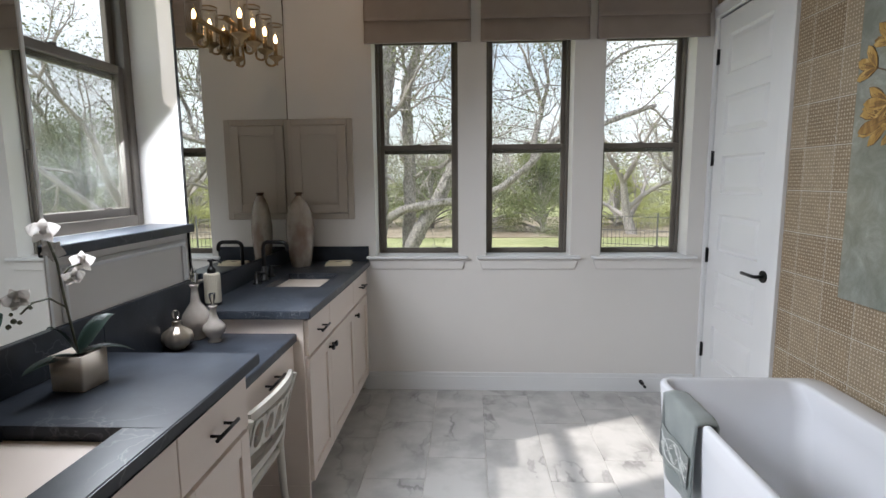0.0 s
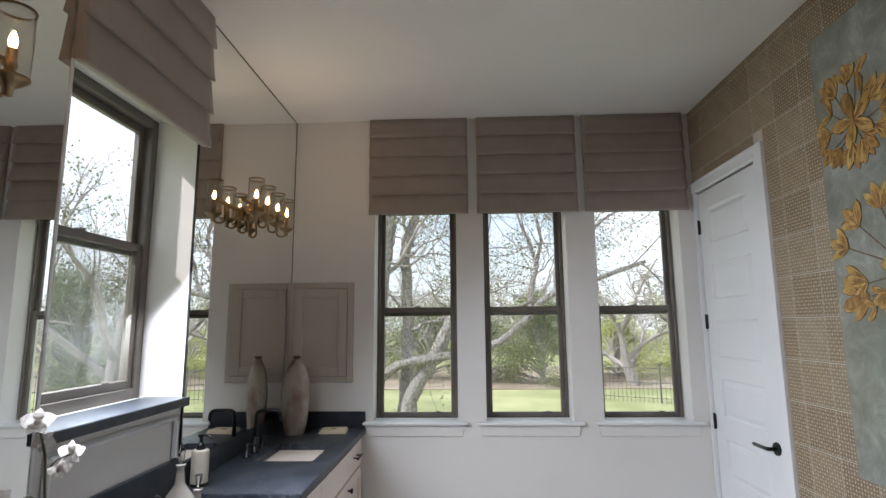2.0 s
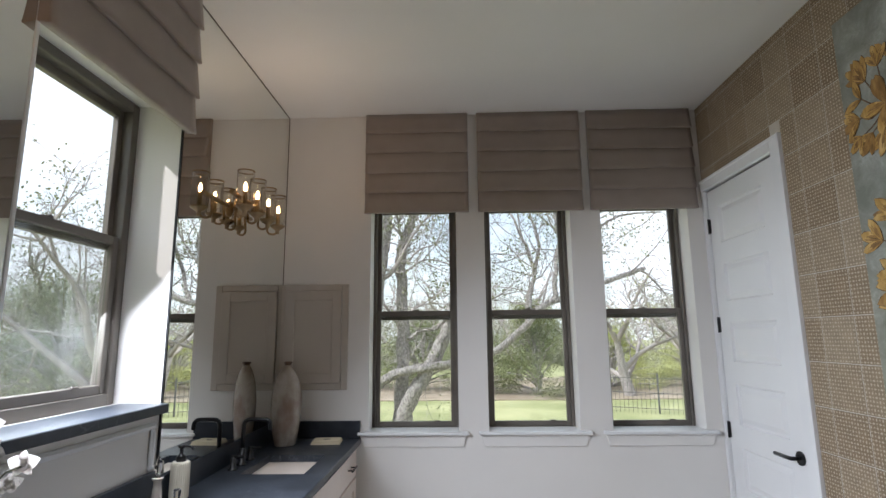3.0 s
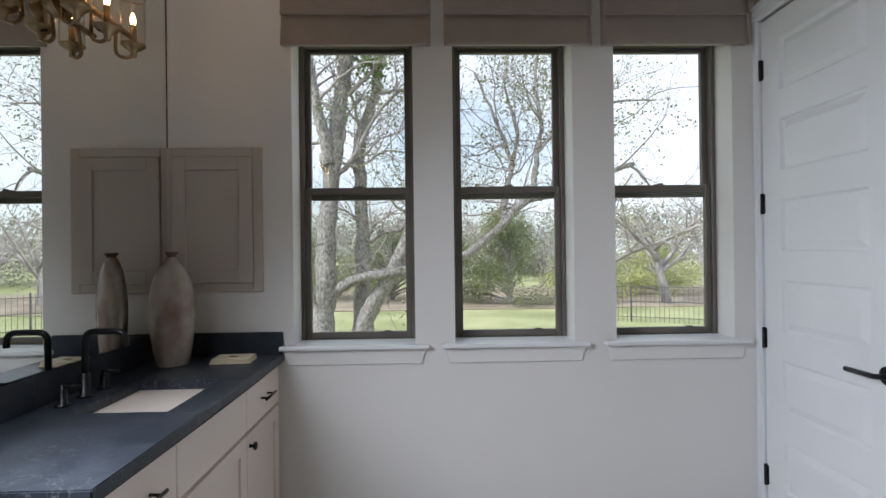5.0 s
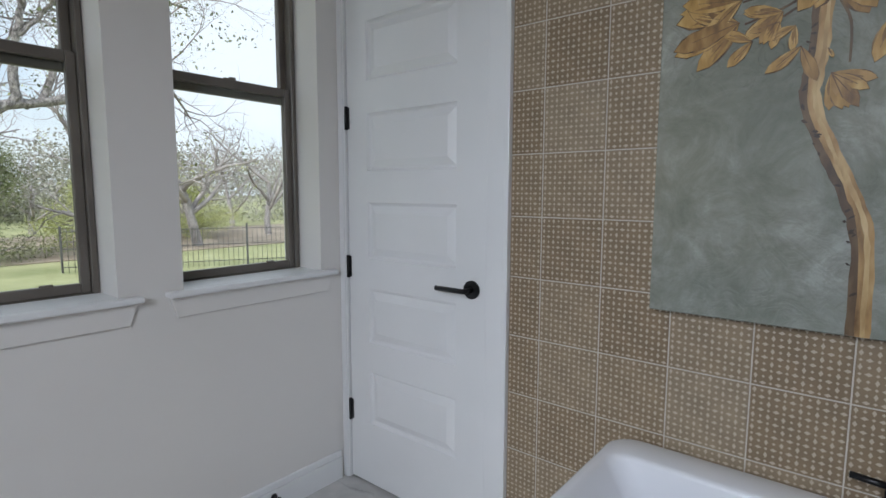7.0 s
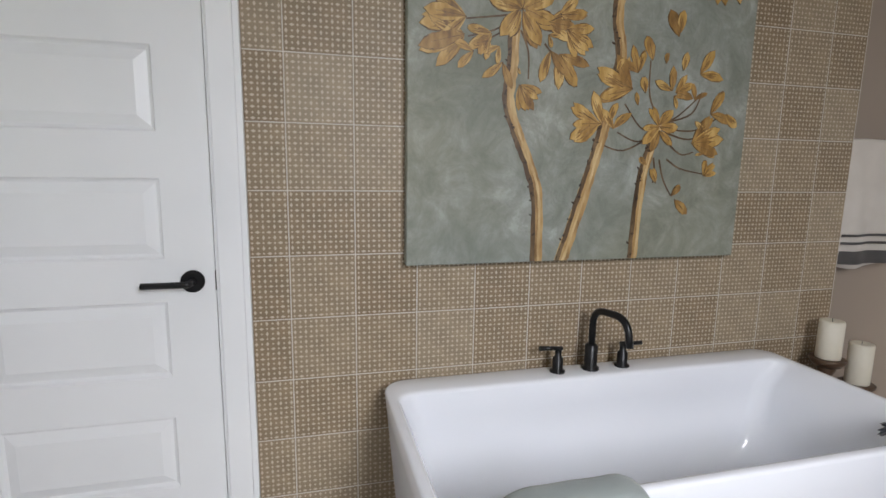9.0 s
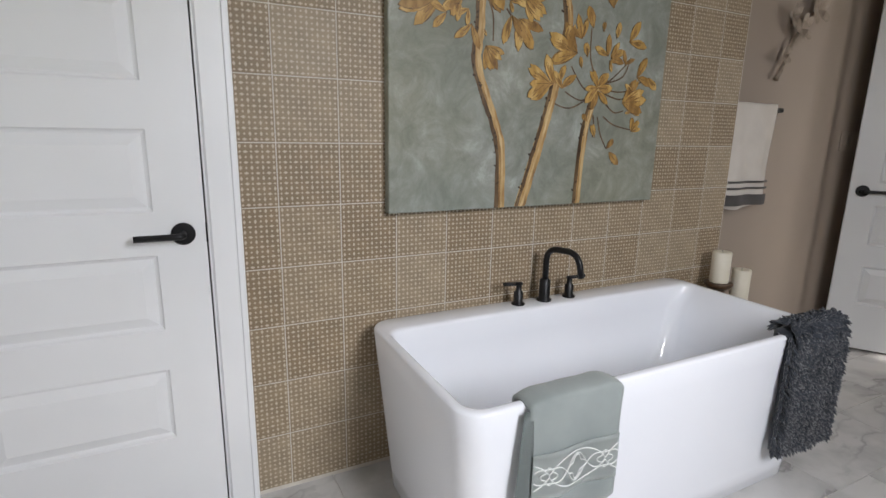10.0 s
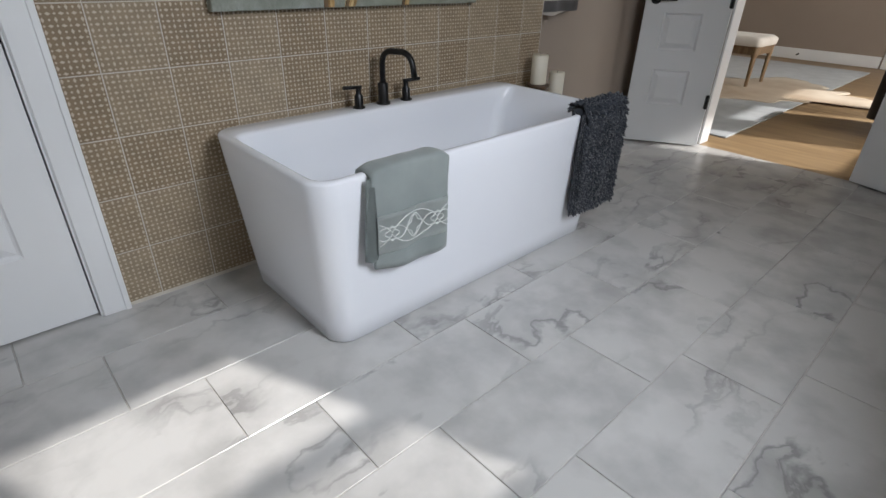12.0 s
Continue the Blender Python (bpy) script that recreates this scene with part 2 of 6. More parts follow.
def dark_stone(name, vein_scale, low, most, stretch=None):
    m, n, l, b = material(name, 0.34)
    b.inputs["Specular IOR Level"].default_value = 0.32
    warp = noise_of(n, l, 3.0, 7)
    v = n.new("ShaderNodeTexVoronoi")
    v.feature, v.inputs["Scale"].default_value = "DISTANCE_TO_EDGE", vein_scale
    mixv = n.new("ShaderNodeMixRGB")
    mixv.blend_type, mixv.inputs[0].default_value = "ADD", 0.55
    c = n.new("ShaderNodeTexCoord")
    l.new(c.outputs["Object"], mixv.inputs[1])
    l.new(warp.outputs["Color"], mixv.inputs[2])
    drawn = n.new("ShaderNodeMapping")
    drawn.inputs["Rotation"].default_value, drawn.inputs["Scale"].default_value = (0, 0, 0.5), stretch or (1, 1, 1)
    l.new(mixv.outputs[0], drawn.inputs[0])
    l.new(drawn.outputs[0], v.inputs["Vector"])
    veins = ramp_of(n, l, v.outputs["Distance"], [(0.0, (1, 1, 1)), (0.010, (0.40, 0.40, 0.40)), (0.032, (0, 0, 0))])
    where = noise_of(n, l, 2.3, 3)
    amount = ramp_of(n, l, where.outputs[0], [(low, (0.02, 0.02, 0.02)), (low + 0.16, (most, most, most))])
    fac = n.new("ShaderNodeMath")
    fac.operation = "MULTIPLY"
    l.new(veins.outputs[0], fac.inputs[0])
    l.new(amount.outputs[0], fac.inputs[1])
    base = ramp_of(n, l, noise_of(n, l, 9, 6).outputs[0], [(0.3, (0.020, 0.025, 0.034)), (0.7, (0.042, 0.050, 0.064))])
    mix = n.new("ShaderNodeMixRGB")
    mix.inputs[2].default_value = (0.30, 0.31, 0.32, 1)
    l.new(fac.outputs[0], mix.inputs[0])
    l.new(base.outputs[0], mix.inputs[1])
    l.new(mix.outputs[0], b.inputs["Base Color"])
    bump_of(n, l, b, noise_of(n, l, 90, 4).outputs[0], 0.10, 0.0008)
    return m


M["stone"] = dark_stone("black_leathered_stone", 8.0, 0.53, 0.28)
M["veined"] = dark_stone("white_veined_black_stone", 15.0, 0.40, 0.55, (0.6, 2.6, 1.0))


def cloth(name, dark, light, weave=700.0, rough=0.95, bump=0.35):
    m, n, l, b = material(name, rough)
    l.new(ramp_of(n, l, noise_of(n, l, 7, 4).outputs[0], [(0.3, dark), (0.7, light)]).outputs[0], b.inputs["Base Color"])
    b.inputs["Sheen Weight"].default_value = 0.25
    c = n.new("ShaderNodeTexCoord")
    w = n.new("ShaderNodeTexNoise")
    w.inputs["Scale"].default_value, w.inputs["Detail"].default_value = weave, 2
    l.new(c.outputs["Object"], w.inputs["Vector"])
    bump_of(n, l, b, w.outputs[0], bump, 0.001)
    return m


M["shade"] = cloth("taupe_linen", (0.30, 0.252, 0.225), (0.335, 0.283, 0.252), 420)
M["sage"] = cloth("sage_terry", (0.225, 0.255, 0.25), (0.29, 0.32, 0.31), 500, bump=0.7)
M["charcoal"] = cloth("charcoal_shag", (0.011, 0.015, 0.022), (0.042, 0.048, 0.062), 300)
M["linen"] = cloth("off_white_terry", (0.60, 0.56, 0.51), (0.68, 0.64, 0.59), 500, bump=0.6)
M["cushion"] = cloth("ivory_upholstery", (0.62, 0.58, 0.52), (0.70, 0.66, 0.60), 500)


def wall_tile():
    """Tan cement-look tile with a grid of small pale lozenges."""
    m, n, l, b = material("patterned_tan_tile", 0.55)
    c = n.new("ShaderNodeTexCoord")
    sep = n.new("ShaderNodeSeparateXYZ")
    l.new(c.outputs["Object"], sep.inputs[0])

    def math_(op, a, b_=None, c_=None):
        k = n.new("ShaderNodeMath")
        k.operation = op
        for i, v in enumerate((a, b_, c_)):
            if v is None:
                continue
            if isinstance(v, (int, float)):
                k.inputs[i].default_value = v
            else:
                l.new(v, k.inputs[i])
        return k.outputs[0]

    step = 0.194 / 12
    cells = []
    for axis in ("X", "Y"):
        u = math_("DIVIDE", sep.outputs[axis], step)
        cell = math_("FLOOR", u)
        cells.append((cell, math_("ABSOLUTE", math_("SUBTRACT", math_("FRACT", u), 0.5))))
    (ci, fu), (cj, fv) = cells
    row = math_("MODULO", math_("ABSOLUTE", cj), 2.0)
    colm = math_("MODULO", math_("ABSOLUTE", ci), 2.0)
    odd = math_("ABSOLUTE", math_("SUBTRACT", row, colm))
    tall, flat_ = math_("MULTIPLY", odd, row), math_("MULTIPLY", odd, colm)
    su = math_("SUBTRACT", 3.3, math_("ADD", math_("MULTIPLY", flat_, 1.55), math_("MULTIPLY", tall, 0.5)))
    sv = math_("SUBTRACT", 3.3, math_("ADD", math_("MULTIPLY", tall, 1.55), math_("MULTIPLY", flat_, 0.5)))
    d = math_("ADD", math_("MULTIPLY", fu, su), math_("MULTIPLY", fv, sv))
    rag = noise_of(n, l, 260, 2)
    d = math_("ADD", d, math_("MULTIPLY", math_("SUBTRACT", rag.outputs[0], 0.5), 0.5))
    mark = n.new("ShaderNodeMapRange")
    mark.inputs["From Min"].default_value, mark.inputs["From Max"].default_value = 0.90, 0.72
    l.new(d, mark.inputs["Value"])
    info = n.new("ShaderNodeObjectInfo")
    tone = ramp_of(n, l, info.outputs["Random"], [(0.0, (0.23, 0.165, 0.10)), (0.5, (0.275, 0.205, 0.13)), (1.0, (0.32, 0.25, 0.17))])
    blot = ramp_of(n, l, noise_of(n, l, 14, 6, space="Object").outputs[0], [(0.3, (0.80, 0.80, 0.80)), (0.7, (1.08, 1.07, 1.05))])
    mul = n.new("ShaderNodeMixRGB")
    mul.blend_type, mul.inputs[0].default_value = "MULTIPLY", 1.0
    l.new(tone.outputs[0], mul.inputs[1])
    l.new(blot.outputs[0], mul.inputs[2])
    mix = n.new("ShaderNodeMixRGB")
    mix.inputs[2].default_value = (0.56, 0.48, 0.37, 1)
    soft = math_("MULTIPLY", mark.outputs[0], 0.85)
    l.new(soft, mix.inputs[0])
    l.new(mul.outputs[0], mix.inputs[1])
    l.new(mix.outputs[0], b.inputs["Base Color"])
    bump_of(n, l, b, mark.outputs[0], 0.2, 0.0006)
    return m


M["tile"] = wall_tile()
M["woods"] = surface("far_woodland", (0.25, 0.25, 0.20), (0.42, 0.41, 0.34), 0.25, 0.9, grain=4, bump=0.1, depth=0.02)
M["lawn"] = surface("lawn", (0.22, 0.24, 0.10), (0.38, 0.38, 0.20), 0.6, 0.95, grain=9, bump=0.6, depth=0.03)
M["bark"] = surface("oak_bark", (0.22, 0.20, 0.20), (0.60, 0.555, 0.54), 26, 0.95, grain=60, bump=1.0, depth=0.04, stretch=(1.6, 1.6, 0.9))
M["leafd"] = surface("live_oak_leaves", (0.10, 0.125, 0.05), (0.24, 0.26, 0.12), 0.7, 0.7, grain=8, bump=0.1, depth=0.01)
M["leafy"] = surface("spring_leaves", (0.30, 0.33, 0.10), (0.46, 0.47, 0.20), 0.7, 0.7, grain=8, bump=0.1, depth=0.01)
M["mistletoe"] = surface("mistletoe_green", (0.10, 0.17, 0.03), (0.22, 0.33, 0.07), 3.0, 0.7, grain=8, bump=0.1, depth=0.01)
M["twig"] = surface("grey_twigs", (0.24, 0.215, 0.21), (0.44, 0.40, 0.385), 2, 0.95, grain=20, bump=0.2, depth=0.01)
M["floorwood"] = surface("honey_oak_floor", (0.25, 0.165, 0.085), (0.36, 0.25, 0.135), 3.0, 0.45, grain=30, bump=0.08, depth=0.001, stretch=(0.6, 6, 1))
M["stucco"] = surface("exterior_stucco", (0.42, 0.40, 0.36), (0.50, 0.47, 0.43), 2.0, 0.9, grain=120, bump=0.5, depth=0.004)

# ---- the room: measures ----
XW, XE, YS, YN, ZC = -0.815, 1.975, -0.60, 3.95, 3.03
XT, XTG = 1.957, 1.9605
T = 0.20
WINX = [(-0.235, 0.329), (0.516, 1.082), (1.280, 1.848)]
WZ0, WZ1, WY = 0.93, 2.420, 4.092
WWY, WWZ, WWX = (1.822, 2.622), (1.285, 2.50), -1.0


def wall_with_holes(along, u0, u1, z0, z1, holes, w0, w1, bm=None):
    """A wall along x ('x') or y ('y') with square openings (u0, u1, z0, z1) cut through it."""
    bm = bm or bmesh.new()
    us = sorted({u0, u1, *[h[0] for h in holes], *[h[1] for h in holes]})
    for a, b in zip(us, us[1:]):
        zs = [z0]
        for h in sorted((h for h in holes if h[0] <= a and h[1] >= b), key=lambda h: h[2]):
            zs += [h[2], h[3]]
        zs.append(z1)
        for c, d in zip(zs[::2], zs[1::2]):
            if d - c > 1e-4:
                box(bm, *((a, b, w0, w1) if along == "x" else (w0, w1, a, b)), c, d)
    bmesh.ops.remove_doubles(bm, verts=bm.verts[:], dist=1e-5)
    seen = {}
    for f in bm.faces:
        seen.setdefault(tuple(round(c, 4) for c in f.calc_center_median()), []).append(f)
    bmesh.ops.delete(bm, geom=[f for fs in seen.values() if len(fs) > 1 for f in fs], context="FACES")
    return bm


structure("wall_north", wall_with_holes("x", XW - T, XE + T, 0, ZC, [(a, b, WZ0, WZ1) for a, b in WINX], YN, YN + T + 0.06), M["wall"], "smooth off-white painted wall with three windows", "wall")
structure("wall_west", wall_with_holes("y", YS - 0.15, YN, 0, ZC, [(*WWY, *WWZ)], XW - T - 0.06, XW), M["wall"], "smooth off-white painted wall with one window", "wall")
DOOR = (3.189, 3.915, 0, 2.445)
structure("wall_east", wall_with_holes("y", 0.83, YN, 0, ZC, [DOOR], XE, XE + 0.16), M["beige"], "warm beige painted wall", "wall")
XR = 2.05
structure("wall_recess", wall_with_holes("y", YS - 0.15, 0.829, 0, ZC, [], XR, XR + 0.14), M["beige"], "warm beige painted wall set back beside the tiled wall", "wall")
structure("wall_south", wall_with_holes("x", XW, XR, 0, ZC, [(0.53, 1.503, 0, 2.46)], YS - 0.14, YS), M["beige"], "warm beige painted wall round a double doorway", "wall")
structure("ceiling", B((XW - T, XE + T, YS - 0.15, YN + T + 0.06, ZC, ZC + 0.15), bevel=0), M["ceiling"], "flat white painted ceiling", "ceiling")
structure("floor", B((XW - T, XR + T, YS, YN, -0.12, -0.004), bevel=0), M["floorgrout"], "pale grout bed under marble-look tiles", "floor")
structure("foundation", B((XW - 0.26, XE + 0.8, YS, YN + T, -0.5, -0.13), bevel=0), M["stucco"], "concrete footing", "foundation")
structure("wall_exterior", B((XW - 0.262, XE + T + 0.002, YN + T + 0.06, YN + T + 0.064, -0.5, 0.6), bevel=0), M["stucco"], "rendered outer face", "wall")
structure("closet_back", B((XE + 0.14, XE + 0.9, 3.0, 4.1, 0, 0.002), (XE + 0.16, XE + 0.18, 3.0, 4.1, 0, 2.6), bevel=0), M["wall"], "plain wall behind the closed door", "wall")


def skirting(name, run, wx, x0, x1, y0, y1):
    bm = B((x0, x1, y0, y1, 0, 0.10), bevel=0.001)
    box(bm, x0 + (0.003 if wx == 1 else 0), x1 - (0.003 if wx == -1 else 0), y0 + (0.003 if wx == 2 else 0), y1, 0.10, 0.128, bevel=0.003)
    structure(name, bm, M["white"], "white moulded baseboard", "baseboard")


skirting("baseboard", "x", 2, -0.33, 1.93, YN - 0.016, YN)
skirting("baseboard", "y", 1, XR - 0.016, XR, YS, 0.826)


# ---- windows ----
def window_unit(name, w, h):
    """A single-hung bronze window, in its own plane: x across, z up, looking along +y; made once for each size."""
    e = thing(name, "bronze-framed single-hung window with clear panes", "window")
    big = w > 0.6
    f, s = (0.040, 0.030) if big else (0.020, 0.028)
    top, low, meet = (0.034, 0.034, 0.026) if big else (0.020, 0.032, 0.030)
    part("window_frame", B((0, f, 0, 0.07, 0, h), (w - f, w, 0, 0.07, 0, h), (f, w - f, 0, 0.07, 0, f + 0.004), (f, w - f, 0, 0.07, h - f, h), bevel=0.003), M["bronze"], e)
    mid = h * (0.510 if big else 0.4985)
    for nm, z0, z1, y0, r0, r1 in (("lower_sash", f + 0.004, mid + meet, 0.012, low, 0.034), ("upper_sash", mid - meet, h - f, 0.040, 0.034, top)):
        sash = part(nm, B((f, f + s, y0, y0 + 0.026, z0, z1), (w - f - s, w - f, y0, y0 + 0.026, z0, z1), (f + s, w - f - s, y0, y0 + 0.026, z0, z0 + r0), (f + s, w - f - s, y0, y0 + 0.026, z1 - r1, z1), bevel=0.003), M["bronze"], e)
        p = part("pane", B((f + s - 0.004, w - f - s + 0.004, y0 + 0.011, y0 + 0.015, z0 + r0 - 0.004, z1 - r1 + 0.004), bevel=0), M["pane"], sash)
        p.visible_shadow = False
    part("sash_lock", B((w / 2 - 0.025, w / 2 + 0.025, 0.014, 0.026, mid + meet, mid + meet + 0.005), (w / 2 - 0.004, w / 2 + 0.022, 0.012, 0.022, mid + meet + 0.005, mid + meet + 0.010), bevel=0.002), M["bronze"], e)
    part("tilt_latch", B((w * 0.72, w * 0.72 + 0.035, 0.002, 0.014, f + 0.036, f + 0.044), bevel=0.002), M["bronze"], e)
    e["kind"] = "structure"
    return e


for k, (x0, x1) in enumerate(WINX):
    if k == 0:
        win = window_unit("window_1", x1 - x0, WZ1 - WZ0)
        win.matrix_basis = pose(x0, WY, WZ0)
    else:
        c = copy_thing(win, pose(x0, WY, WZ0))
        c.name = f"window_{k + 1}"
    sill = B((x0 - 0.062, x1 + 0.062, YN - 0.042, YN, WZ0 + 0.002, WZ0 + 0.022), bevel=0.006, segments=2)
    box(sill, x0, x1, YN, WY, WZ0 - 0.004, WZ0 + 0.022, bevel=0.001)
    structure("window_sill", sill, M["white"], "white painted window stool", "window sill")
    ap = B((x0 - 0.050, x1 + 0.050, YN - 0.012, YN, WZ0 - 0.070, WZ0 + 0.002), bevel=0.002)
    for v in ap.verts:
        if v.co.z < WZ0 - 0.05:
            v.co.x += 0.022 if v.co.x < (x0 + x1) / 2 else -0.022
    structure("window_apron", ap, M["wall"], "white painted apron board", "trim")
ww = window_unit("window_4", WWY[1] - WWY[0], WWZ[1] - WWZ[0])
screen = bpy.data.materials.new("insect_screen")
screen.use_nodes = True
sn, sl = screen.node_tree.nodes, screen.node_tree.links
mx, tr = sn.new("ShaderNodeMixShader"), sn.new("ShaderNodeBsdfTransparent")
mx.inputs[0].default_value = 0.20
sn["Principled BSDF"].inputs["Base Color"].default_value = (0.38, 0.40, 0.39, 1)
sl.new(tr.outputs[0], mx.inputs[1])
sl.new(sn["Principled BSDF"].outputs[0], mx.inputs[2])
sl.new(mx.outputs[0], sn["Material Output"].inputs["Surface"])
wwid, whig = WWY[1] - WWY[0], WWZ[1] - WWZ[0]
part("insect_screen", B((0.044, wwid - 0.044, 0.0665, 0.068, 0.034, whig * 0.528), bevel=0), screen, ww)
ww.matrix_basis = pose(WWX, WWY[0], WWZ[0], 0, 0, 90)


def roman_shade(name, width, drop, folds):
    """Hangs from z = 0 at its top, x across, the room on -y."""
    e = thing(name, "taupe linen roman shade drawn up in soft folds", "window shade", group="roman shades over the windows")
    bm = bmesh.new()
    step = drop / folds
    prof = []
    for k in range(folds):
        z = -k * step
        last = k == folds - 1
        prof += [(-0.030, z), (-0.036, z - step * 0.35), (-0.045, z - step * 0.8), (-0.050, z - step + 0.004), (-0.047, z - step)]
        if not last:
            prof += [(-0.034, z - step + 0.003), (-0.026, z - step + 0.008)]
    prof += [(-0.030, -drop + 0.004), (-0.010, -drop + 0.006), (-0.004, 0.0)]
    nx = 24
    cols = []
    for i in range(nx + 1):
        u = i / nx
        cols.append([bm.verts.new((u * width, y + 0.003 * noise.noise(Vector((u * 5, z * 7, 1.3))) , z + (0.004 * noise.noise(Vector((u * 3, z * 9, 5))) if -drop + 0.01 < z < -0.01 else 0))) for y, z in prof])
    for a, b in zip(cols, cols[1:]):
        for i in range(len(prof)):
            j = (i + 1) % len(prof)
            f = bm.faces.new((a[i], b[i], b[j], a[j]))
            f.smooth = True
    bm.faces.new(cols[0])
    bm.faces.new(cols[-1][::-1])
    part("fabric", bm, M["shade"], e)
    part("headrail", B((0.002, width - 0.002, -0.024, 0, -0.03, -0.001), bevel=0.002), M["white"], e)
    return e


sh = roman_shade("roman_shade", 0.688, 0.695, 5)
sh.matrix_basis = pose(-0.272, YN, ZC)
for x in (0.478, 1.218):
    copy_thing(sh, pose(x, YN, ZC))
ws = roman_shade("roman_shade", 0.80, 0.645, 4)
ws.matrix_basis = pose(XW, 1.85, ZC, 0, 0, 90)


# ---- east door ----
def panel_door(name, w, h, panels, margin, thick=0.035, label="", category="door"):
    """x across from the hinge, z up, the room on -y; panels: rows as (z0, z1, [(x0, x1)])."""
    e = thing(name, label, category)
    d = 0.016
    cells = [(x0, x1, z0, z1) for z0, z1, xs in panels for x0, x1 in xs]
    slab = B((0.0, w, d, thick - d, 0, h), bevel=0.0)
    holes = [(x0, x1, z0, z1) for x0, x1, z0, z1 in cells]
    for y0, y1 in ((0, d), (thick - d, thick)):
        us = sorted({0, w, *[c for h_ in holes for c in h_[:2]]})
        for a, b in zip(us, us[1:]):
            zs = [0]
            for h_ in sorted((q for q in holes if q[0] <= a and q[1] >= b), key=lambda q: q[2]):
                zs += [h_[2], h_[3]]
            zs.append(h)
            for c1, c2 in zip(zs[::2], zs[1::2]):
                box(slab, a, b, y0, y1, c1, c2)
    part("leaf", slab, M["white"], e)
    for x0, x1, z0, z1 in cells:
        bm = bmesh.new()
        for s, y0 in ((1, 0.0), (-1, thick)):
            m = min(0.044, (x1 - x0) / 4)
            rings = [(0.0, 0.0003), (0.006, 0.011), (0.013, 0.0150), (m, 0.0015)]
            prev = None
            for r, dep in rings:
                y = y0 + s * dep
                q = [bm.verts.new(p) for p in ((x0 + r, y, z0 + r), (x1 - r, y, z0 + r), (x1 - r, y, z1 - r), (x0 + r, y, z1 - r))]
                if prev:
                    for i in range(4):
                        bm.faces.new((prev[i], prev[(i + 1) % 4], q[(i + 1) % 4], q[i]))
                prev = q
            bm.faces.new(prev)
        part("raised_panel", bm, M["white"], e)
    return e


def lever_handle(parent, x, z, direction, y=0.0, s=1):
    """A round rose with a straight lever, on the face at y; s: 1 for the room's side."""
    h = part("handle", tube([(x, y, z), (x, y - s * 0.008, z)], 0.033, 28), M["black"], parent, "matt black lever handle")
    part("lever", tube(arc([(x, y - s * 0.006, z), (x, y - s * 0.052, z), (x + direction * 0.125, y - s * 0.052, z)], 0.012), 0.0095, 12), M["black"], h)
    return h


def hinge(parent, x, z, y=0.0):
    bm = tube([(x, y - 0.007, z - 0.048), (x, y - 0.007, z + 0.048)], 0.0075, 10)
    box(bm, x - 0.012, x + 0.014, y - 0.003, y + 0.001, z - 0.045, z + 0.045, bevel=0.001)
    part("hinge", bm, M["black"], parent, "matt black butt hinge")


w1 = DOOR[1] - DOOR[0] - 0.008
rows, z = [], 0.20
for k in range(6):
    rows.append((0.272 + k * 0.3605, 0.272 + k * 0.3605 + 0.232, [(0.118, 0.584)]))
d1 = panel_door("door_1", w1, 2.425, rows, 0.1, label="closed white six-panel door with black lever and hinges")
d1["kind"] = "structure"
d1.matrix_basis = pose(XT + 0.012, DOOR[1] - 0.004, 0.010, 0, 0, -90)
lever_handle(d1, w1 - 0.062, 0.925, -1)
for z in (0.31, 0.95, 1.575, 2.20):
    hinge(d1, 0.0, z)
part("latch_plate", B((w1 - 0.001, w1 + 0.003, -0.0015, 0.02, 0.895, 0.955), bevel=0.0005), M["black"], d1)
jamb = B((XE - 0.02, XE + 0.14, DOOR[0] - 0.02, DOOR[0], 0, DOOR[3]), (XE - 0.02, XE + 0.14, DOOR[1], DOOR[1] + 0.02, 0, DOOR[3]), (XE - 0.02, XE + 0.14, DOOR[0] - 0.02, DOOR[1] + 0.02, DOOR[3], DOOR[3] + 0.02), bevel=0.001)
structure("door_jamb", jamb, M["white"], "white painted door jamb", "door frame")


def casing(name, boxes):
    bm = bmesh.new()
    for b_, axis in boxes:
        x0, x1, y0, y1, z0, z1 = b_
        box(bm, x0, x1, y0, y1, z0, z1, bevel=0.003, segments=2)
    return structure(name, bm, M["white"], "white moulded door casing", "door casing")


casing("door_casing", [((1.944, XE, 3.097, 3.180, 0, 2.515), 0), ((1.938, XE, 3.093, 3.112, 0, 2.520), 0), ((1.948, XE, 3.166, 3.183, 0, 2.452), 0),
                       ((1.944, XE, 3.180, YN - 0.001, 2.450, 2.515), 0), ((1.938, XE, 3.112, YN - 0.001, 2.502, 2.520), 0), ((1.948, XE, 3.920, YN - 0.001, 0, 2.450), 0)])

# ---- mirrors ----
for nm, y0, y1 in (("wall_mirror", 2.625, YN - 0.0035), ("wall_mirror", 0.0, 1.850)):
    e = thing(nm, "large frameless mirror from backsplash to ceiling", "mirror", (XW, 0, 0), group="mirrors over the two vanities")
    part("glass", B((0.001, 0.007, y0, y1, 1.022, ZC - 0.004), bevel=0.0015), M["mirror"], e)
    ya, yb = (y0 - 0.008, y0) if y0 > 2 else (y1, y1 + 0.012)
    part("edge_trim", B((0.001, 0.010, ya, yb, 1.022, ZC - 0.004), bevel=0.001), M["black" if y0 > 2 else "white"], e)
    part("top_channel", B((0.001, 0.010, y0, y1, ZC - 0.005, ZC - 0.0005), bevel=0.0005), M["bronze"], e)
    if y0 > 2:
        part("corner_channel", B((0.001, 0.010, y1 + 0.0002, y1 + 0.0018, 1.022, ZC - 0.006), bevel=0.0), M["bronze"], e)

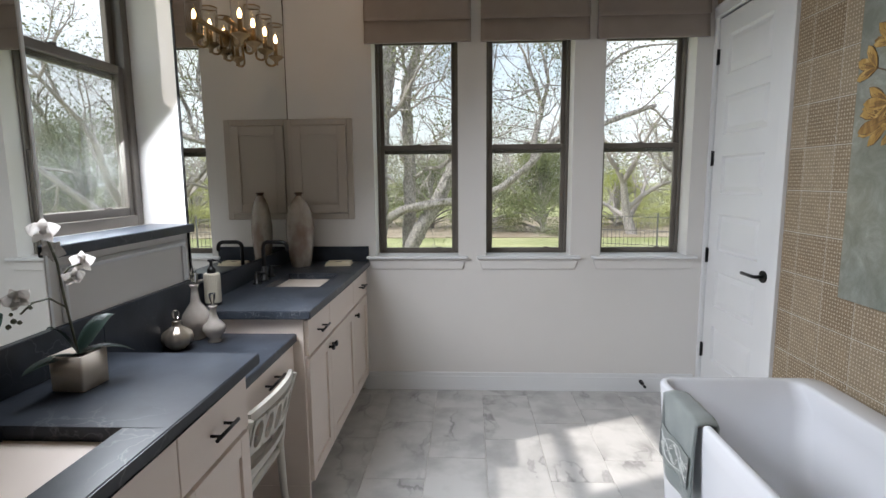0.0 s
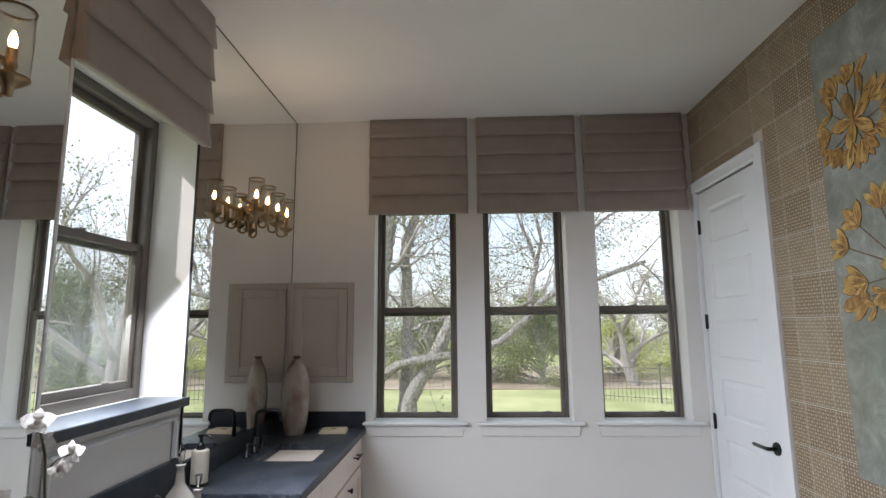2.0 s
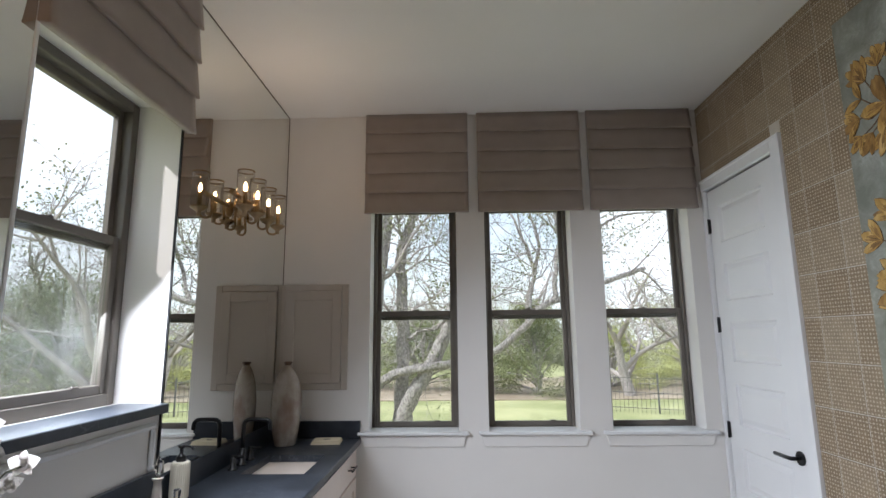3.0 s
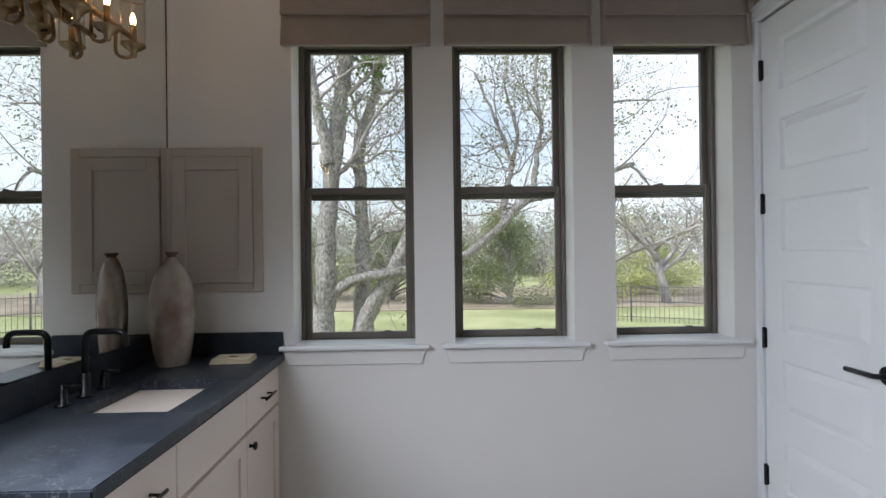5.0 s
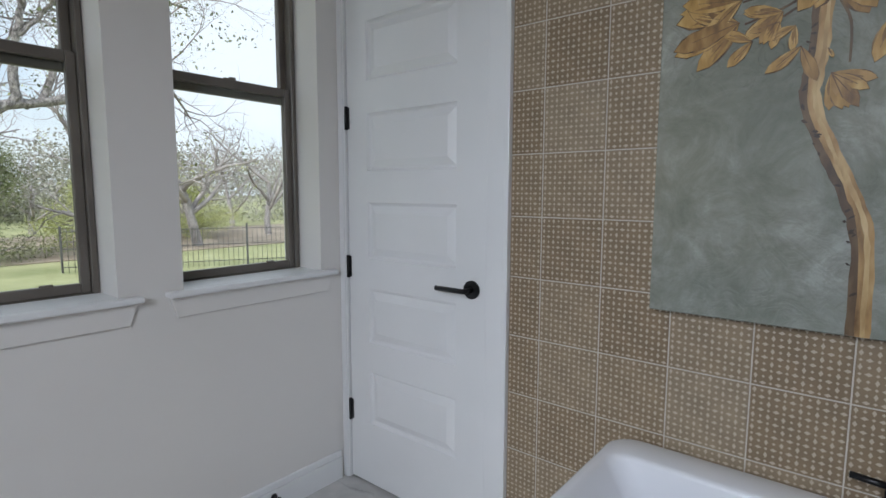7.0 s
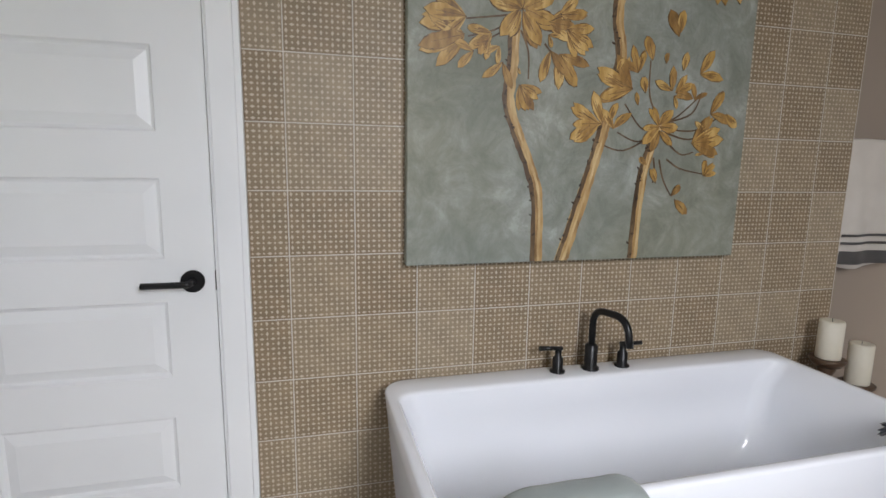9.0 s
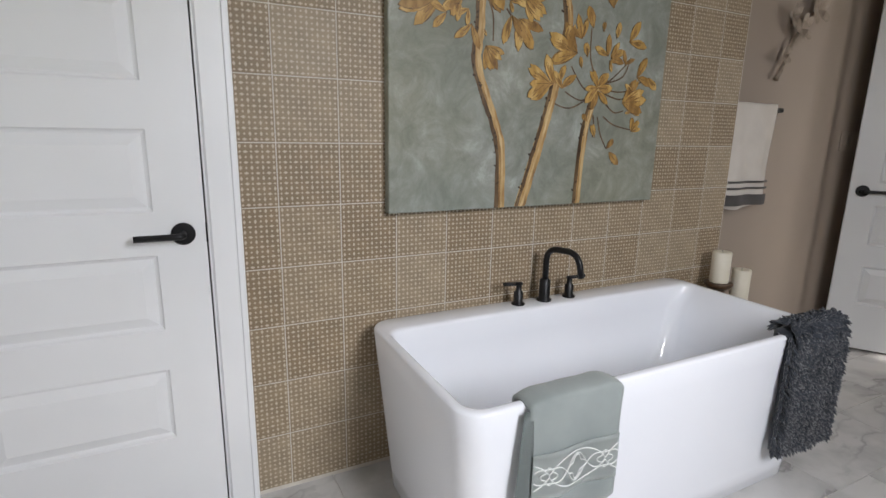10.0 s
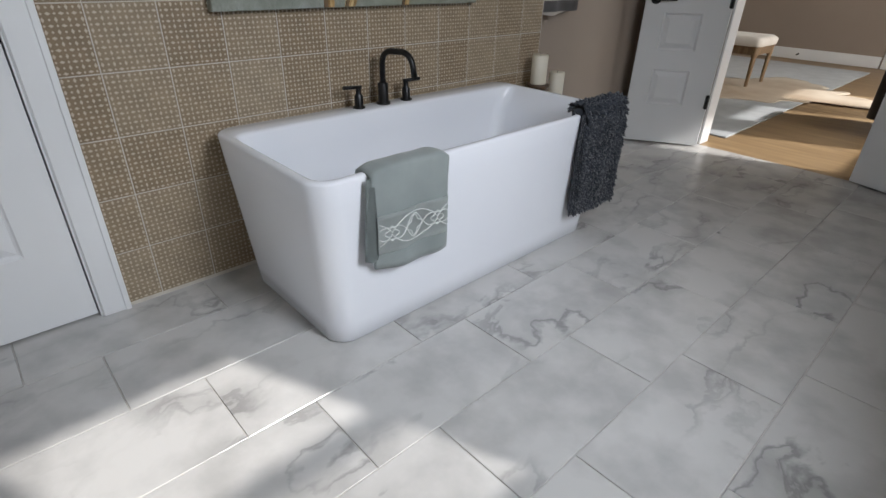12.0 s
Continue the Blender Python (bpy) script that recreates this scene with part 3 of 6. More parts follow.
# ---- stone sill and wainscot under the west window ----
structure("stone_sill", B((WWX + 0.03, XW + 0.036, 1.863, 2.618, WWZ[0] - 0.032, WWZ[0] + 0.003), bevel=0.003), M["stone"], "dark honed stone window sill", "window sill")
wm = bmesh.new()
for y0, y1, z0, z1 in ((1.90, 2.585, 1.20, 1.224), (1.90, 1.924, 1.05, 1.20), (2.561, 2.585, 1.05, 1.20)):
    box(wm, XW, XW + 0.012, y0, y1, z0, z1, bevel=0.004)
    box(wm, XW + 0.008, XW + 0.018, y0 + 0.006, y1 - 0.006, z0 + 0.006, z1 - 0.006, bevel=0.003)
structure("wall_moulding", wm, M["white"], "white picture-frame moulding under the stone sill", "trim")


# ---- vanities ----
def cut_slab(x0, x1, y0, y1, z0, z1, holes, r=0.003):
    """A stone top with rectangular sink openings (x0, x1, y0, y1)."""
    bm = bmesh.new()
    ys = sorted({y0, y1, *[h[2] for h in holes], *[h[3] for h in holes]})
    for a, b in zip(ys, ys[1:]):
        xs = [x0]
        for h in (h for h in holes if h[2] <= a and h[3] >= b):
            xs += [h[0], h[1]]
        xs.append(x1)
        for c, d in zip(xs[::2], xs[1::2]):
            box(bm, c, d, a, b, z0, z1)
    bmesh.ops.remove_doubles(bm, verts=bm.verts[:], dist=1e-5)
    seen = {}
    for f in bm.faces:
        seen.setdefault(tuple(round(c, 4) for c in f.calc_center_median()), []).append(f)
    bmesh.ops.delete(bm, geom=[f for fs in seen.values() if len(fs) > 1 for f in fs], context="FACES")
    bmesh.ops.bevel(bm, geom=[e for e in bm.edges if e.is_manifold and e.calc_face_angle(0) > 0.5], offset=r, segments=2, affect="EDGES")
    return bm


def bar_pull(parent, y, z, length=0.13, x=0.0):
    bm = tube([(x + 0.030, y - length / 2, z), (x + 0.030, y + length / 2, z)], 0.0055, 10)
    for s in (-1, 1):
        tube([(x, y + s * length * 0.30, z), (x + 0.030, y + s * length * 0.30, z)], 0.0045, 8, bm=bm)
    return part("bar_pull", bm, M["black"], parent, "matt black bar pull")


def knob(parent, y, z, x=0.0):
    bm = lathe([(0.0, 0), (0.007, 0), (0.006, 0.014), (0.015, 0.018), (0.016, 0.024), (0.012, 0.028), (0, 0.029)], 16)
    bm.transform(Matrix.Translation((x, y, z)) @ Matrix.Rotation(math.pi / 2, 4, "Y"))
    return part("knob", bm, M["black"], parent, "round matt black knob")


def slab_front(name, y0, y1, z0, z1, parent, x=0.0):
    return part(name, B((x, x + 0.019, y0 + 0.002, y1 - 0.002, z0 + 0.002, z1 - 0.002), bevel=0.002), M["cabinet"], parent)


def shaker_front(name, y0, y1, z0, z1, parent, x=0.0, rail=0.058):
    y0, y1, z0, z1 = y0 + 0.002, y1 - 0.002, z0 + 0.002, z1 - 0.002
    bm = B((x, x + 0.019, y0, y0 + rail, z0, z1), (x, x + 0.019, y1 - rail, y1, z0, z1), (x, x + 0.019, y0 + rail, y1 - rail, z0, z0 + rail), (x, x + 0.019, y0 + rail, y1 - rail, z1 - rail, z1), bevel=0.0015)
    box(bm, x, x + 0.009, y0 + rail - 0.004, y1 - rail + 0.004, z0 + rail - 0.004, z1 - rail + 0.004)
    return part(name, bm, M["cabinet"], parent)


FX = -0.322
TOPZ, TOPT = 0.915, 0.036


def vanity(name, y0, y1, columns, label):
    """columns: (y0, y1, side of the knob or 0)."""
    e = thing(name, label, "vanity cabinet", (0, 0, 0))
    body = B((XW + 0.001, FX, y0, y1, 0.10, TOPZ - TOPT), (XW + 0.001, FX - 0.065, y0 + 0.002, y1, 0.0, 0.10), (XW + 0.001, FX, y0, y0 + 0.019, 0.0, 0.10), bevel=0.0015)
    part("body", body, M["cabinet"], e)
    for c0, c1, side, pull in columns:
        d = slab_front("drawer", c0, c1, 0.700, 0.868, e, FX)
        if pull:
            bar_pull(d, (c0 + c1) / 2, 0.785, 0.13, FX + 0.019)
        if side:
            dd = shaker_front("door", c0, c1, 0.115, 0.690, e, FX)
            knob(dd, c1 - 0.03 if side > 0 else c0 + 0.03, 0.640, FX + 0.019)
    return e


vanity("vanity_cabinet", 2.600, YN - 0.002, [(2.612, 2.965, 1, 1), (2.965, 3.510, -1, 0), (3.510, 3.93, -1, 1)], "greige sink cabinet with shaker doors under a dark stone top")
vanity("vanity_cabinet", 0.02, 2.000, [(0.05, 0.45, 1, 1), (0.45, 0.98, 1, 0), (0.98, 1.585, -1, 0), (1.585, 1.975, -1, 1)], "greige sink cabinet with shaker doors beside the dressing desk")

desk = thing("dressing_desk", "greige dressing-desk drawer unit spanning between the two sink cabinets", "desk")
DX = -0.385
part("apron", B((XW + 0.001, DX, 2.031, 2.599, 0.640, 0.774), bevel=0.001), M["cabinet"], desk)
dr = slab_front("drawer", 2.04, 2.595, 0.642, 0.768, desk, DX)
bar_pull(dr, 2.32, 0.705, 0.16, DX + 0.019)
part("back_panel", B((XW + 0.001, XW + 0.012, 2.031, 2.599, 0.0, 0.64), bevel=0.001), M["cabinet"], desk)

S1 = (-0.680, -0.388, 3.085, 3.480)
S2 = (-0.675, -0.395, 1.085, 1.530)
solid("worktop", cut_slab(XW + 0.001, -0.280, 2.572, YN - 0.001, TOPZ - TOPT, TOPZ, [S1]), M["veined"], "dark honed stone worktop with pale veins and an undermount sink opening", "worktop")
solid("worktop", cut_slab(XW + 0.001, -0.283, 0.0, 2.040, TOPZ - TOPT, TOPZ, [S2]), M["stone"], "dark honed stone worktop with a large undermount sink opening", "worktop")
solid("desk_top", cut_slab(XW + 0.001, -0.350, 2.040, 2.599, 0.774, 0.810, []), M["stone"], "dark honed stone desk top set lower than the worktops", "worktop")
bs = B((XW + 0.001, XW + 0.021, 2.600, YN - 0.001, TOPZ, 1.018), (XW + 0.021, -0.285, YN - 0.021, YN - 0.001, TOPZ, 1.018), bevel=0.002)
solid("backsplash", bs, M["stone"], "low dark stone upstand behind the worktop", "backsplash")
solid("backsplash", B((XW + 0.001, XW + 0.021, 0.0, 2.040, TOPZ, 1.048), (XW + 0.001, XW + 0.021, 2.040, 2.598, 0.81, 1.048), bevel=0.002), M["stone"], "low dark stone upstand behind the worktop and desk", "backsplash")


def rounded(x0, x1, y0, y1, r, z, n=8):
    pts = []
    for cx, cy, a0 in ((x1 - r, y1 - r, 0), (x0 + r, y1 - r, 90), (x0 + r, y0 + r, 180), (x1 - r, y0 + r, 270)):
        for k in range(n + 1):
            a = radians(a0 + 90 * k / n)
            pts.append((cx + r * math.cos(a), cy + r * math.sin(a), z))
    return pts


def loft(rings, cap_first=True, cap_last=True, smooth=True):
    bm = bmesh.new()
    vs = [[bm.verts.new(p) for p in r] for r in rings]
    for a, b in zip(vs, vs[1:]):
        n = len(a)
        for i in range(n):
            f = bm.faces.new((a[i], a[(i + 1) % n], b[(i + 1) % n], b[i]))
            f.smooth = smooth
    if cap_first:
        bm.faces.new(vs[0][::-1])
    if cap_last:
        bm.faces.new(vs[-1])
    return bm


def sink(x0, x1, y0, y1):
    e = thing("undermount_sink", "white porcelain rectangular sink under the dark stone top", "sink", group="vanity sinks")
    zt = TOPZ - TOPT - 0.001
    rings = [rounded(x0 - 0.02, x1 + 0.02, y0 - 0.02, y1 + 0.02, 0.03, zt - 0.012), rounded(x0 - 0.02, x1 + 0.02, y0 - 0.02, y1 + 0.02, 0.03, zt),
             rounded(x0 + 0.002, x1 - 0.002, y0 + 0.002, y1 - 0.002, 0.03, zt), rounded(x0 + 0.006, x1 - 0.006, y0 + 0.006, y1 - 0.006, 0.03, zt - 0.02),
             rounded(x0 + 0.02, x1 - 0.02, y0 + 0.02, y1 - 0.02, 0.04, zt - 0.12), rounded(x0 + 0.05, x1 - 0.05, y0 + 0.05, y1 - 0.05, 0.04, zt - 0.14)]
    part("basin", loft(rings, cap_first=False), M["porcelain"], e)
    cx, cy = (x0 + x1) / 2, (y0 + y1) / 2
    part("drain", lathe([(0, zt - 0.139), (0.022, zt - 0.139), (0.022, zt - 0.134), (0.017, zt - 0.132), (0, zt - 0.132)], 20, centre=(cx, cy)), M["black"], e)


sink(*S1)
sink(*S2)


def basin_faucet(y, x=-0.735):
    e = thing("basin_faucet", "matt black widespread faucet with squared spout on dark stone", "faucet", (x, y, TOPZ), group="vanity faucets")
    sp = lathe([(0, 0), (0.026, 0), (0.026, 0.006), (0.017, 0.010), (0.017, 0.075), (0.011, 0.080)], 20)
    part("base", sp, M["black"], e)
    part("spout", tube(arc([(0, 0, 0.07), (0, 0, 0.215), (0.135, 0, 0.215), (0.135, 0, 0.165)], 0.035, 7), 0.0105, 14), M["black"], e)
    for s in (-1, 1):
        bm = lathe([(0, 0), (0.024, 0), (0.024, 0.005), (0.014, 0.009), (0.014, 0.045), (0.009, 0.050), (0.009, 0.066), (0, 0.066)], 18)
        h = part("handle", bm, M["black"], e, at=pose(0, s * 0.105, 0))
        part("lever", tube([(-0.010, 0, 0.060), (0.055, 0, 0.060)], 0.0065, 10), M["black"], h)


basin_faucet(3.27, -0.748)
basin_faucet(1.31)

def follow_wall(ob):
    """The wall north of the window stands 22 mm a metre out of square; its fittings follow it."""
    for v in ob.data.vertices:
        p = ob.matrix_basis @ v.co
        if p.x < XW + 0.06 and p.y > 2.605:
            v.co.x -= 0.022 * (p.y - 2.605)


for nm in ("wall_west", "backsplash", "worktop"):
    follow_wall(bpy.data.objects[nm])
for ob in [o for o in scene.objects if o.type == "MESH" and o.parent and o.parent.name in ("wall_mirror", "vanity_cabinet")]:
    follow_wall(ob)



def follow_south(ob):
    """The wall south of the window leans into the room by 13 mm a metre."""
    for v in ob.data.vertices:
        p = ob.matrix_world @ v.co if ob.parent is None else ob.parent.matrix_basis @ v.co
        if p.x < XW + 0.06 and p.y < 1.863:
            v.co.x += 0.013 * (1.863 - p.y)


for ob in [o for o in scene.objects if o.type == "MESH" and o.parent and o.parent.name.startswith("wall_mirror")]:
    follow_south(ob)

# ---- vanity lights ----
def vanity_light(y, z=2.178):
    e = thing("vanity_light", "aged brass four-candle light with glass cylinders on the mirror", "wall light", (XW + 0.007, y, z), group="vanity lights")
    part("wall_plate", tube([(-0.018, 0, 0.045), (0.018, 0, 0.045)], 0.058, 28), M["brass"], e)
    part("stem", tube([(0.010, 0, 0.045), (0.068, 0, 0.045)], 0.010, 12), M["brass"], e)
    part("crossbar", tube([(0.068, -0.290, 0.045), (0.068, 0.290, 0.045)], 0.0115, 14), M["brass"], e)
    part("hub", lathe([(0, -0.012), (0.012, -0.008), (0.020, 0.015), (0.022, 0.045), (0.018, 0.07), (0, 0.076)], 18, centre=(0.068, 0)), M["brass"], e)
    for k in range(4):
        yy = (k - 1.5) * 0.156
        a = part("arm", tube(arc([(0.068, yy * 0.86, 0.045), (0.060, yy * 0.90, -0.062), (0.110, yy * 0.98, -0.066), (0.112, yy, -0.03)], 0.028), 0.0065, 8), M["brass"], e)
        part("cup", lathe([(0, -0.060), (0.010, -0.058), (0.012, -0.038), (0.030, -0.026), (0.0425, -0.015), (0.0425, -0.011), (0.038, -0.012), (0, -0.012)], 24, centre=(0.112, yy)), M["brass"], a)
        part("candle_sleeve", lathe([(0, -0.010), (0.0115, -0.010), (0.0115, 0.060), (0, 0.060)], 14, centre=(0.112, yy)), M["brass"], a)
        part("glass_cylinder", lathe([(0.041, -0.010), (0.041, 0.160), (0.0395, 0.160), (0.0395, -0.010)], 28, centre=(0.112, yy)), M["chimney"], a).visible_shadow = False
        part("rim_band", lathe([(0.0415, 0.157), (0.0425, 0.161), (0.041, 0.164), (0.0395, 0.162), (0.040, 0.157)], 28, centre=(0.112, yy)), M["brass"], a)
        part("bulb", lathe([(0, 0.060), (0.007, 0.064), (0.010, 0.078), (0.008, 0.092), (0.003, 0.106), (0, 0.108)], 14, centre=(0.112, yy)), M["bulbglow"], a)
    lamp = new("vanity_lamp", bpy.data.lights.new("vanity_lamp", "AREA"))
    lamp.data.shape, lamp.data.size, lamp.data.size_y = "RECTANGLE", 0.05, 0.50
    lamp.data.energy, lamp.data.color = 0.6, (1.0, 0.70, 0.44)
    lamp.matrix_world = look((XW + 0.16, y, z + 0.20), (XW + 0.6, y, z + 0.9))


vanity_light(3.245)
vanity_light(1.300)

# ---- bathtub ----
tub = thing("bathtub", "glossy white freestanding rectangular bathtub against the tan tiled wall", "bathtub", (1.56, 1.95, 0))
X0, X1, Y0, Y1 = 1.222 - 1.56, 1.925 - 1.56, 1.195 - 1.95, 2.705 - 1.95
RZ = 0.592
def R(i, z, r, ex=0.0):
    return rounded(X0 + i, X1 - i - ex, Y0 + i, Y1 - i, r, z, 10)
outer = []
for k in range(9):
    t = k / 8
    outer.append(rounded(X0 + 0.030 * (1 - t), X1 - 0.055 * (1 - t), Y0 + 0.060 * (1 - t), Y1 - 0.048 * (1 - t), 0.075, 0.006 + t * (RZ - 0.016), 10))
rings = [rounded(X0 + 0.038, X1 - 0.063, Y0 + 0.068, Y1 - 0.056, 0.068, 0.0, 10)] + outer + [R(0.003, RZ - 0.003, 0.075), R(0.009, RZ, 0.07), R(0.022, RZ, 0.06, 0.075), R(0.029, RZ - 0.003, 0.055, 0.078), R(0.034, RZ - 0.012, 0.052, 0.08)]
for t, i, r in ((0.25, 0.045, 0.055), (0.5, 0.062, 0.06), (0.75, 0.085, 0.07), (0.92, 0.115, 0.09)):
    rings.append(rounded(X0 + i * 0.75, X1 - i * 0.75 - 0.055, Y0 + i * 1.6, Y1 - i * 1.6, r, RZ - 0.42 * t, 10))
rings.append(rounded(X0 + 0.14, X1 - 0.19, Y0 + 0.25, Y1 - 0.25, 0.09, RZ - 0.425, 10))
part("shell", loft(rings), M["acrylic"], tub)
part("drain", lathe([(0, 0.168), (0.03, 0.168), (0.03, 0.173), (0.022, 0.176), (0, 0.176)], 20, centre=(-0.02, 0.0)), M["black"], tub)
part("overflow", tube([(X0 + 0.040, 0.02, 0.46), (X0 + 0.062, 0.02, 0.46)], 0.032, 20), M["black"], tub)

tf = thing("tub_faucet", "matt black deck-mounted tub faucet with arched spout on the white rim", "faucet", (1.872, 1.985, RZ))
part("base", lathe([(0, 0), (0.030, 0), (0.030, 0.008), (0.022, 0.012), (0.022, 0.085), (0.013, 0.092)], 22), M["black"], tf)
part("spout", tube(arc([(0, 0, 0.08), (0, 0, 0.215), (-0.150, -0.03, 0.222), (-0.166, -0.035, 0.130)], 0.055, 8), 0.0120, 14), M["black"], tf)
for dy in (0.125, -0.125):
    h = part("handle", lathe([(0, 0), (0.026, 0), (0.026, 0.006), (0.018, 0.010), (0.018, 0.050), (0.011, 0.058), (0.011, 0.078), (0, 0.078)], 20), M["black"], tf, at=pose(0, dy, 0))
    part("lever", tube([(0.0, -0.014, 0.082), (0.0, 0.070, 0.088)] if dy > 0 else [(0.0, 0.014, 0.082), (-0.02, -0.060, 0.088)], 0.0075, 10), M["black"], h)


# ---- towels ----
def draped(name, mat, width, front, back, label, rim=0.05, thick=0.012, shag=0.0, nx=26, wave=0.006, seed=0.0):
    """Hangs over an edge that runs along local x at z = 0; the front falls on -y."""
    e = thing(name, label, "towel")
    path = []
    n = 16
    for k in range(n + 1):
        path.append((-rim / 2, -front + front * k / n))
    for k in range(1, 8):
        a = math.pi * k / 8
        path.append((-rim / 2 * math.cos(a), 0.012 * math.sin(a) + 0.003))
    for k in range(n + 1):
        path.append((rim / 2, -back * k / n))
    bm = bmesh.new()
    grid = []
    for i in range(nx + 1):
        u = (i / nx - 0.5) * width
        col = []
        for y, z in path:
            fall = min(1.0, max(0.0, -z / 0.3))
            w = wave * fall * math.sin(u * 34 + seed + 2.2 * z) + 0.5 * wave * noise.noise(Vector((u * 9, z * 5, seed)))
            edge = 1 - 0.04 * fall
            col.append(bm.verts.new((u * edge + 0.006 * noise.noise(Vector((z * 6, seed, i * 0.1))), y + w * (1 if y < 0 else -0.4), z * (1 + 0.035 * fall * math.sin(u * 14 + seed)) + 0.004 * noise.noise(Vector((u * 12, z * 8, seed + 3))))))
        grid.append(col)
    for a, b in zip(grid, grid[1:]):
        for i in range(len(path) - 1):
            f = bm.faces.new((a[i], b[i], b[i + 1], a[i + 1]))
            f.smooth = True
    bmesh.ops.recalc_face_normals(bm, faces=bm.faces[:])
    bmesh.ops.solidify(bm, geom=bm.faces[:], thickness=thick)
    part("cloth", bm, mat, e)
    return e

# ---- painting ----
def canvas_paint():
    m, n, l, b = material("grey_green_canvas_paint", 0.6)
    slow = noise_of(n, l, 7.0, 14)
    slow.inputs["Distortion"].default_value, slow.inputs["Roughness"].default_value = 0.5, 0.70
    base = ramp_of(n, l, slow.outputs[0], [(0.38, (0.185, 0.20, 0.168)), (0.50, (0.235, 0.252, 0.218)), (0.58, (0.285, 0.30, 0.268)), (0.66, (0.36, 0.38, 0.355))])
    patch = noise_of(n, l, 1.1, 3)
    warm = ramp_of(n, l, patch.outputs[0], [(0.42, (1.0, 1.0, 1.0)), (0.68, (1.0, 0.95, 0.84))])
    mul = n.new("ShaderNodeMixRGB")
    mul.blend_type, mul.inputs[0].default_value = "MULTIPLY", 1.0
    l.new(base.outputs[0], mul.inputs[1])
    l.new(warm.outputs[0], mul.inputs[2])
    l.new(mul.outputs[0], b.inputs["Base Color"])
    strokes = noise_of(n, l, 16, 12)
    strokes.inputs["Distortion"].default_value = 2.4
    bump_of(n, l, b, strokes.outputs[0], 0.9, 0.007)
    return m


M["canvas"] = canvas_paint()


def brush(name, dark, mid, light, scale):
    m, n, l, b = material(name, 0.5)
    t = noise_of(n, l, scale, 6, (1, 1, 0.35))
    l.new(ramp_of(n, l, t.outputs[0], [(0.28, dark), (0.48, mid), (0.68, light)]).outputs[0], b.inputs["Base Color"])
    bump_of(n, l, b, t.outputs[0], 0.5, 0.002)
    return m


M["petal"] = brush("gold_petal_paint", (0.26, 0.135, 0.028), (0.44, 0.26, 0.065), (0.62, 0.42, 0.16), 34)
M["petaldark"] = brush("umber_petal_paint", (0.13, 0.065, 0.018), (0.27, 0.145, 0.038), (0.42, 0.25, 0.075), 38)
M["stem"] = brush("ochre_stem_paint", (0.13, 0.065, 0.02), (0.40, 0.24, 0.09), (0.56, 0.40, 0.19), 24)
M["gleam"] = brush("pale_gold_paint", (0.34, 0.21, 0.08), (0.50, 0.345, 0.155), (0.62, 0.47, 0.25), 30)
M["umber"] = brush("umber_line_paint", (0.02, 0.010, 0.006), (0.035, 0.018, 0.008), (0.06, 0.032, 0.014), 30)
M["stalk"] = brush("brown_stalk_paint", (0.05, 0.026, 0.012), (0.10, 0.058, 0.026), (0.17, 0.11, 0.055), 30)
PY0, PY1, PZ0, PZ1 = 1.394, 2.628, 0.968, 2.800
art = thing("flower_painting", "large unframed canvas of gold blossoms on a grey-green ground", "painting", (XT, (PY0 + PY1) / 2, PZ0))
AY, AX = (PY0 + PY1) / 2, -0.040
part("canvas", B((AX, -0.001, PY0 - AY, PY1 - AY, 0, PZ1 - PZ0), bevel=0.003), M["canvas"], art)
rng = random.Random(11)


def flat(bm, outline, lift):
    """A flat shape on the canvas; outline in true y and z."""
    c = [(min(max(y, PY0 + 0.002), PY1 - 0.002), min(max(z, PZ0 + 0.002), PZ1 - 0.002)) for y, z in outline]
    front = [bm.verts.new((AX - lift, y - AY, z - PZ0)) for y, z in c]
    back = [bm.verts.new((AX + 0.0005, y - AY, z - PZ0)) for y, z in c]
    try:
        bm.faces.new(front)
        for i in range(len(c)):
            j = (i + 1) % len(c)
            bm.faces.new((front[i], back[i], back[j], front[j]))
    except ValueError:
        pass


def ribbon(bm, pts, w0, w1, lift, wobble=0.0):
    pts = [Vector(p) for p in pts]
    fine = []
    for k in range(len(pts) - 1):
        p0, p1, p2, p3 = pts[max(k - 1, 0)], pts[k], pts[k + 1], pts[min(k + 2, len(pts) - 1)]
        for i in range(6):
            t = i / 6
            fine.append(0.5 * ((2 * p1) + (p2 - p0) * t + (2 * p0 - 5 * p1 + 4 * p2 - p3) * t * t + (3 * p1 - p0 - 3 * p2 + p3) * t ** 3))
    fine.append(pts[-1])
    left, right = [], []
    for k, p in enumerate(fine):
        d = (fine[min(k + 1, len(fine) - 1)] - fine[max(k - 1, 0)]).normalized()
        s = Vector((-d.y, d.x))
        w = (w0 + (w1 - w0) * k / (len(fine) - 1)) / 2
        left.append(p + s * (w + wobble * rng.uniform(-1, 1)))
        right.append(p - s * (w + wobble * rng.uniform(-1, 1)))
    for k in range(len(fine) - 1):
        flat(bm, [left[k], left[k + 1], right[k + 1], right[k]], lift)


def petal(bm, y, z, angle, length, wide, lift, curl=0.2):
    out = []
    for side in (1, -1):
        rng_ = range(0, 7) if side == 1 else range(6, 0, -1)
        for k in rng_:
            t = k / 6
            w = wide * (math.sin(math.pi * min(1, t ** 1.25)) ** 0.62) / 2 * (1 + 0.10 * rng.uniform(-1, 1))
            off = curl * length * t * t
            u, v = length * t, side * w + off
            out.append((y + u * math.cos(angle) - v * math.sin(angle), z + u * math.sin(angle) + v * math.cos(angle)))
    flat(bm, out, lift)


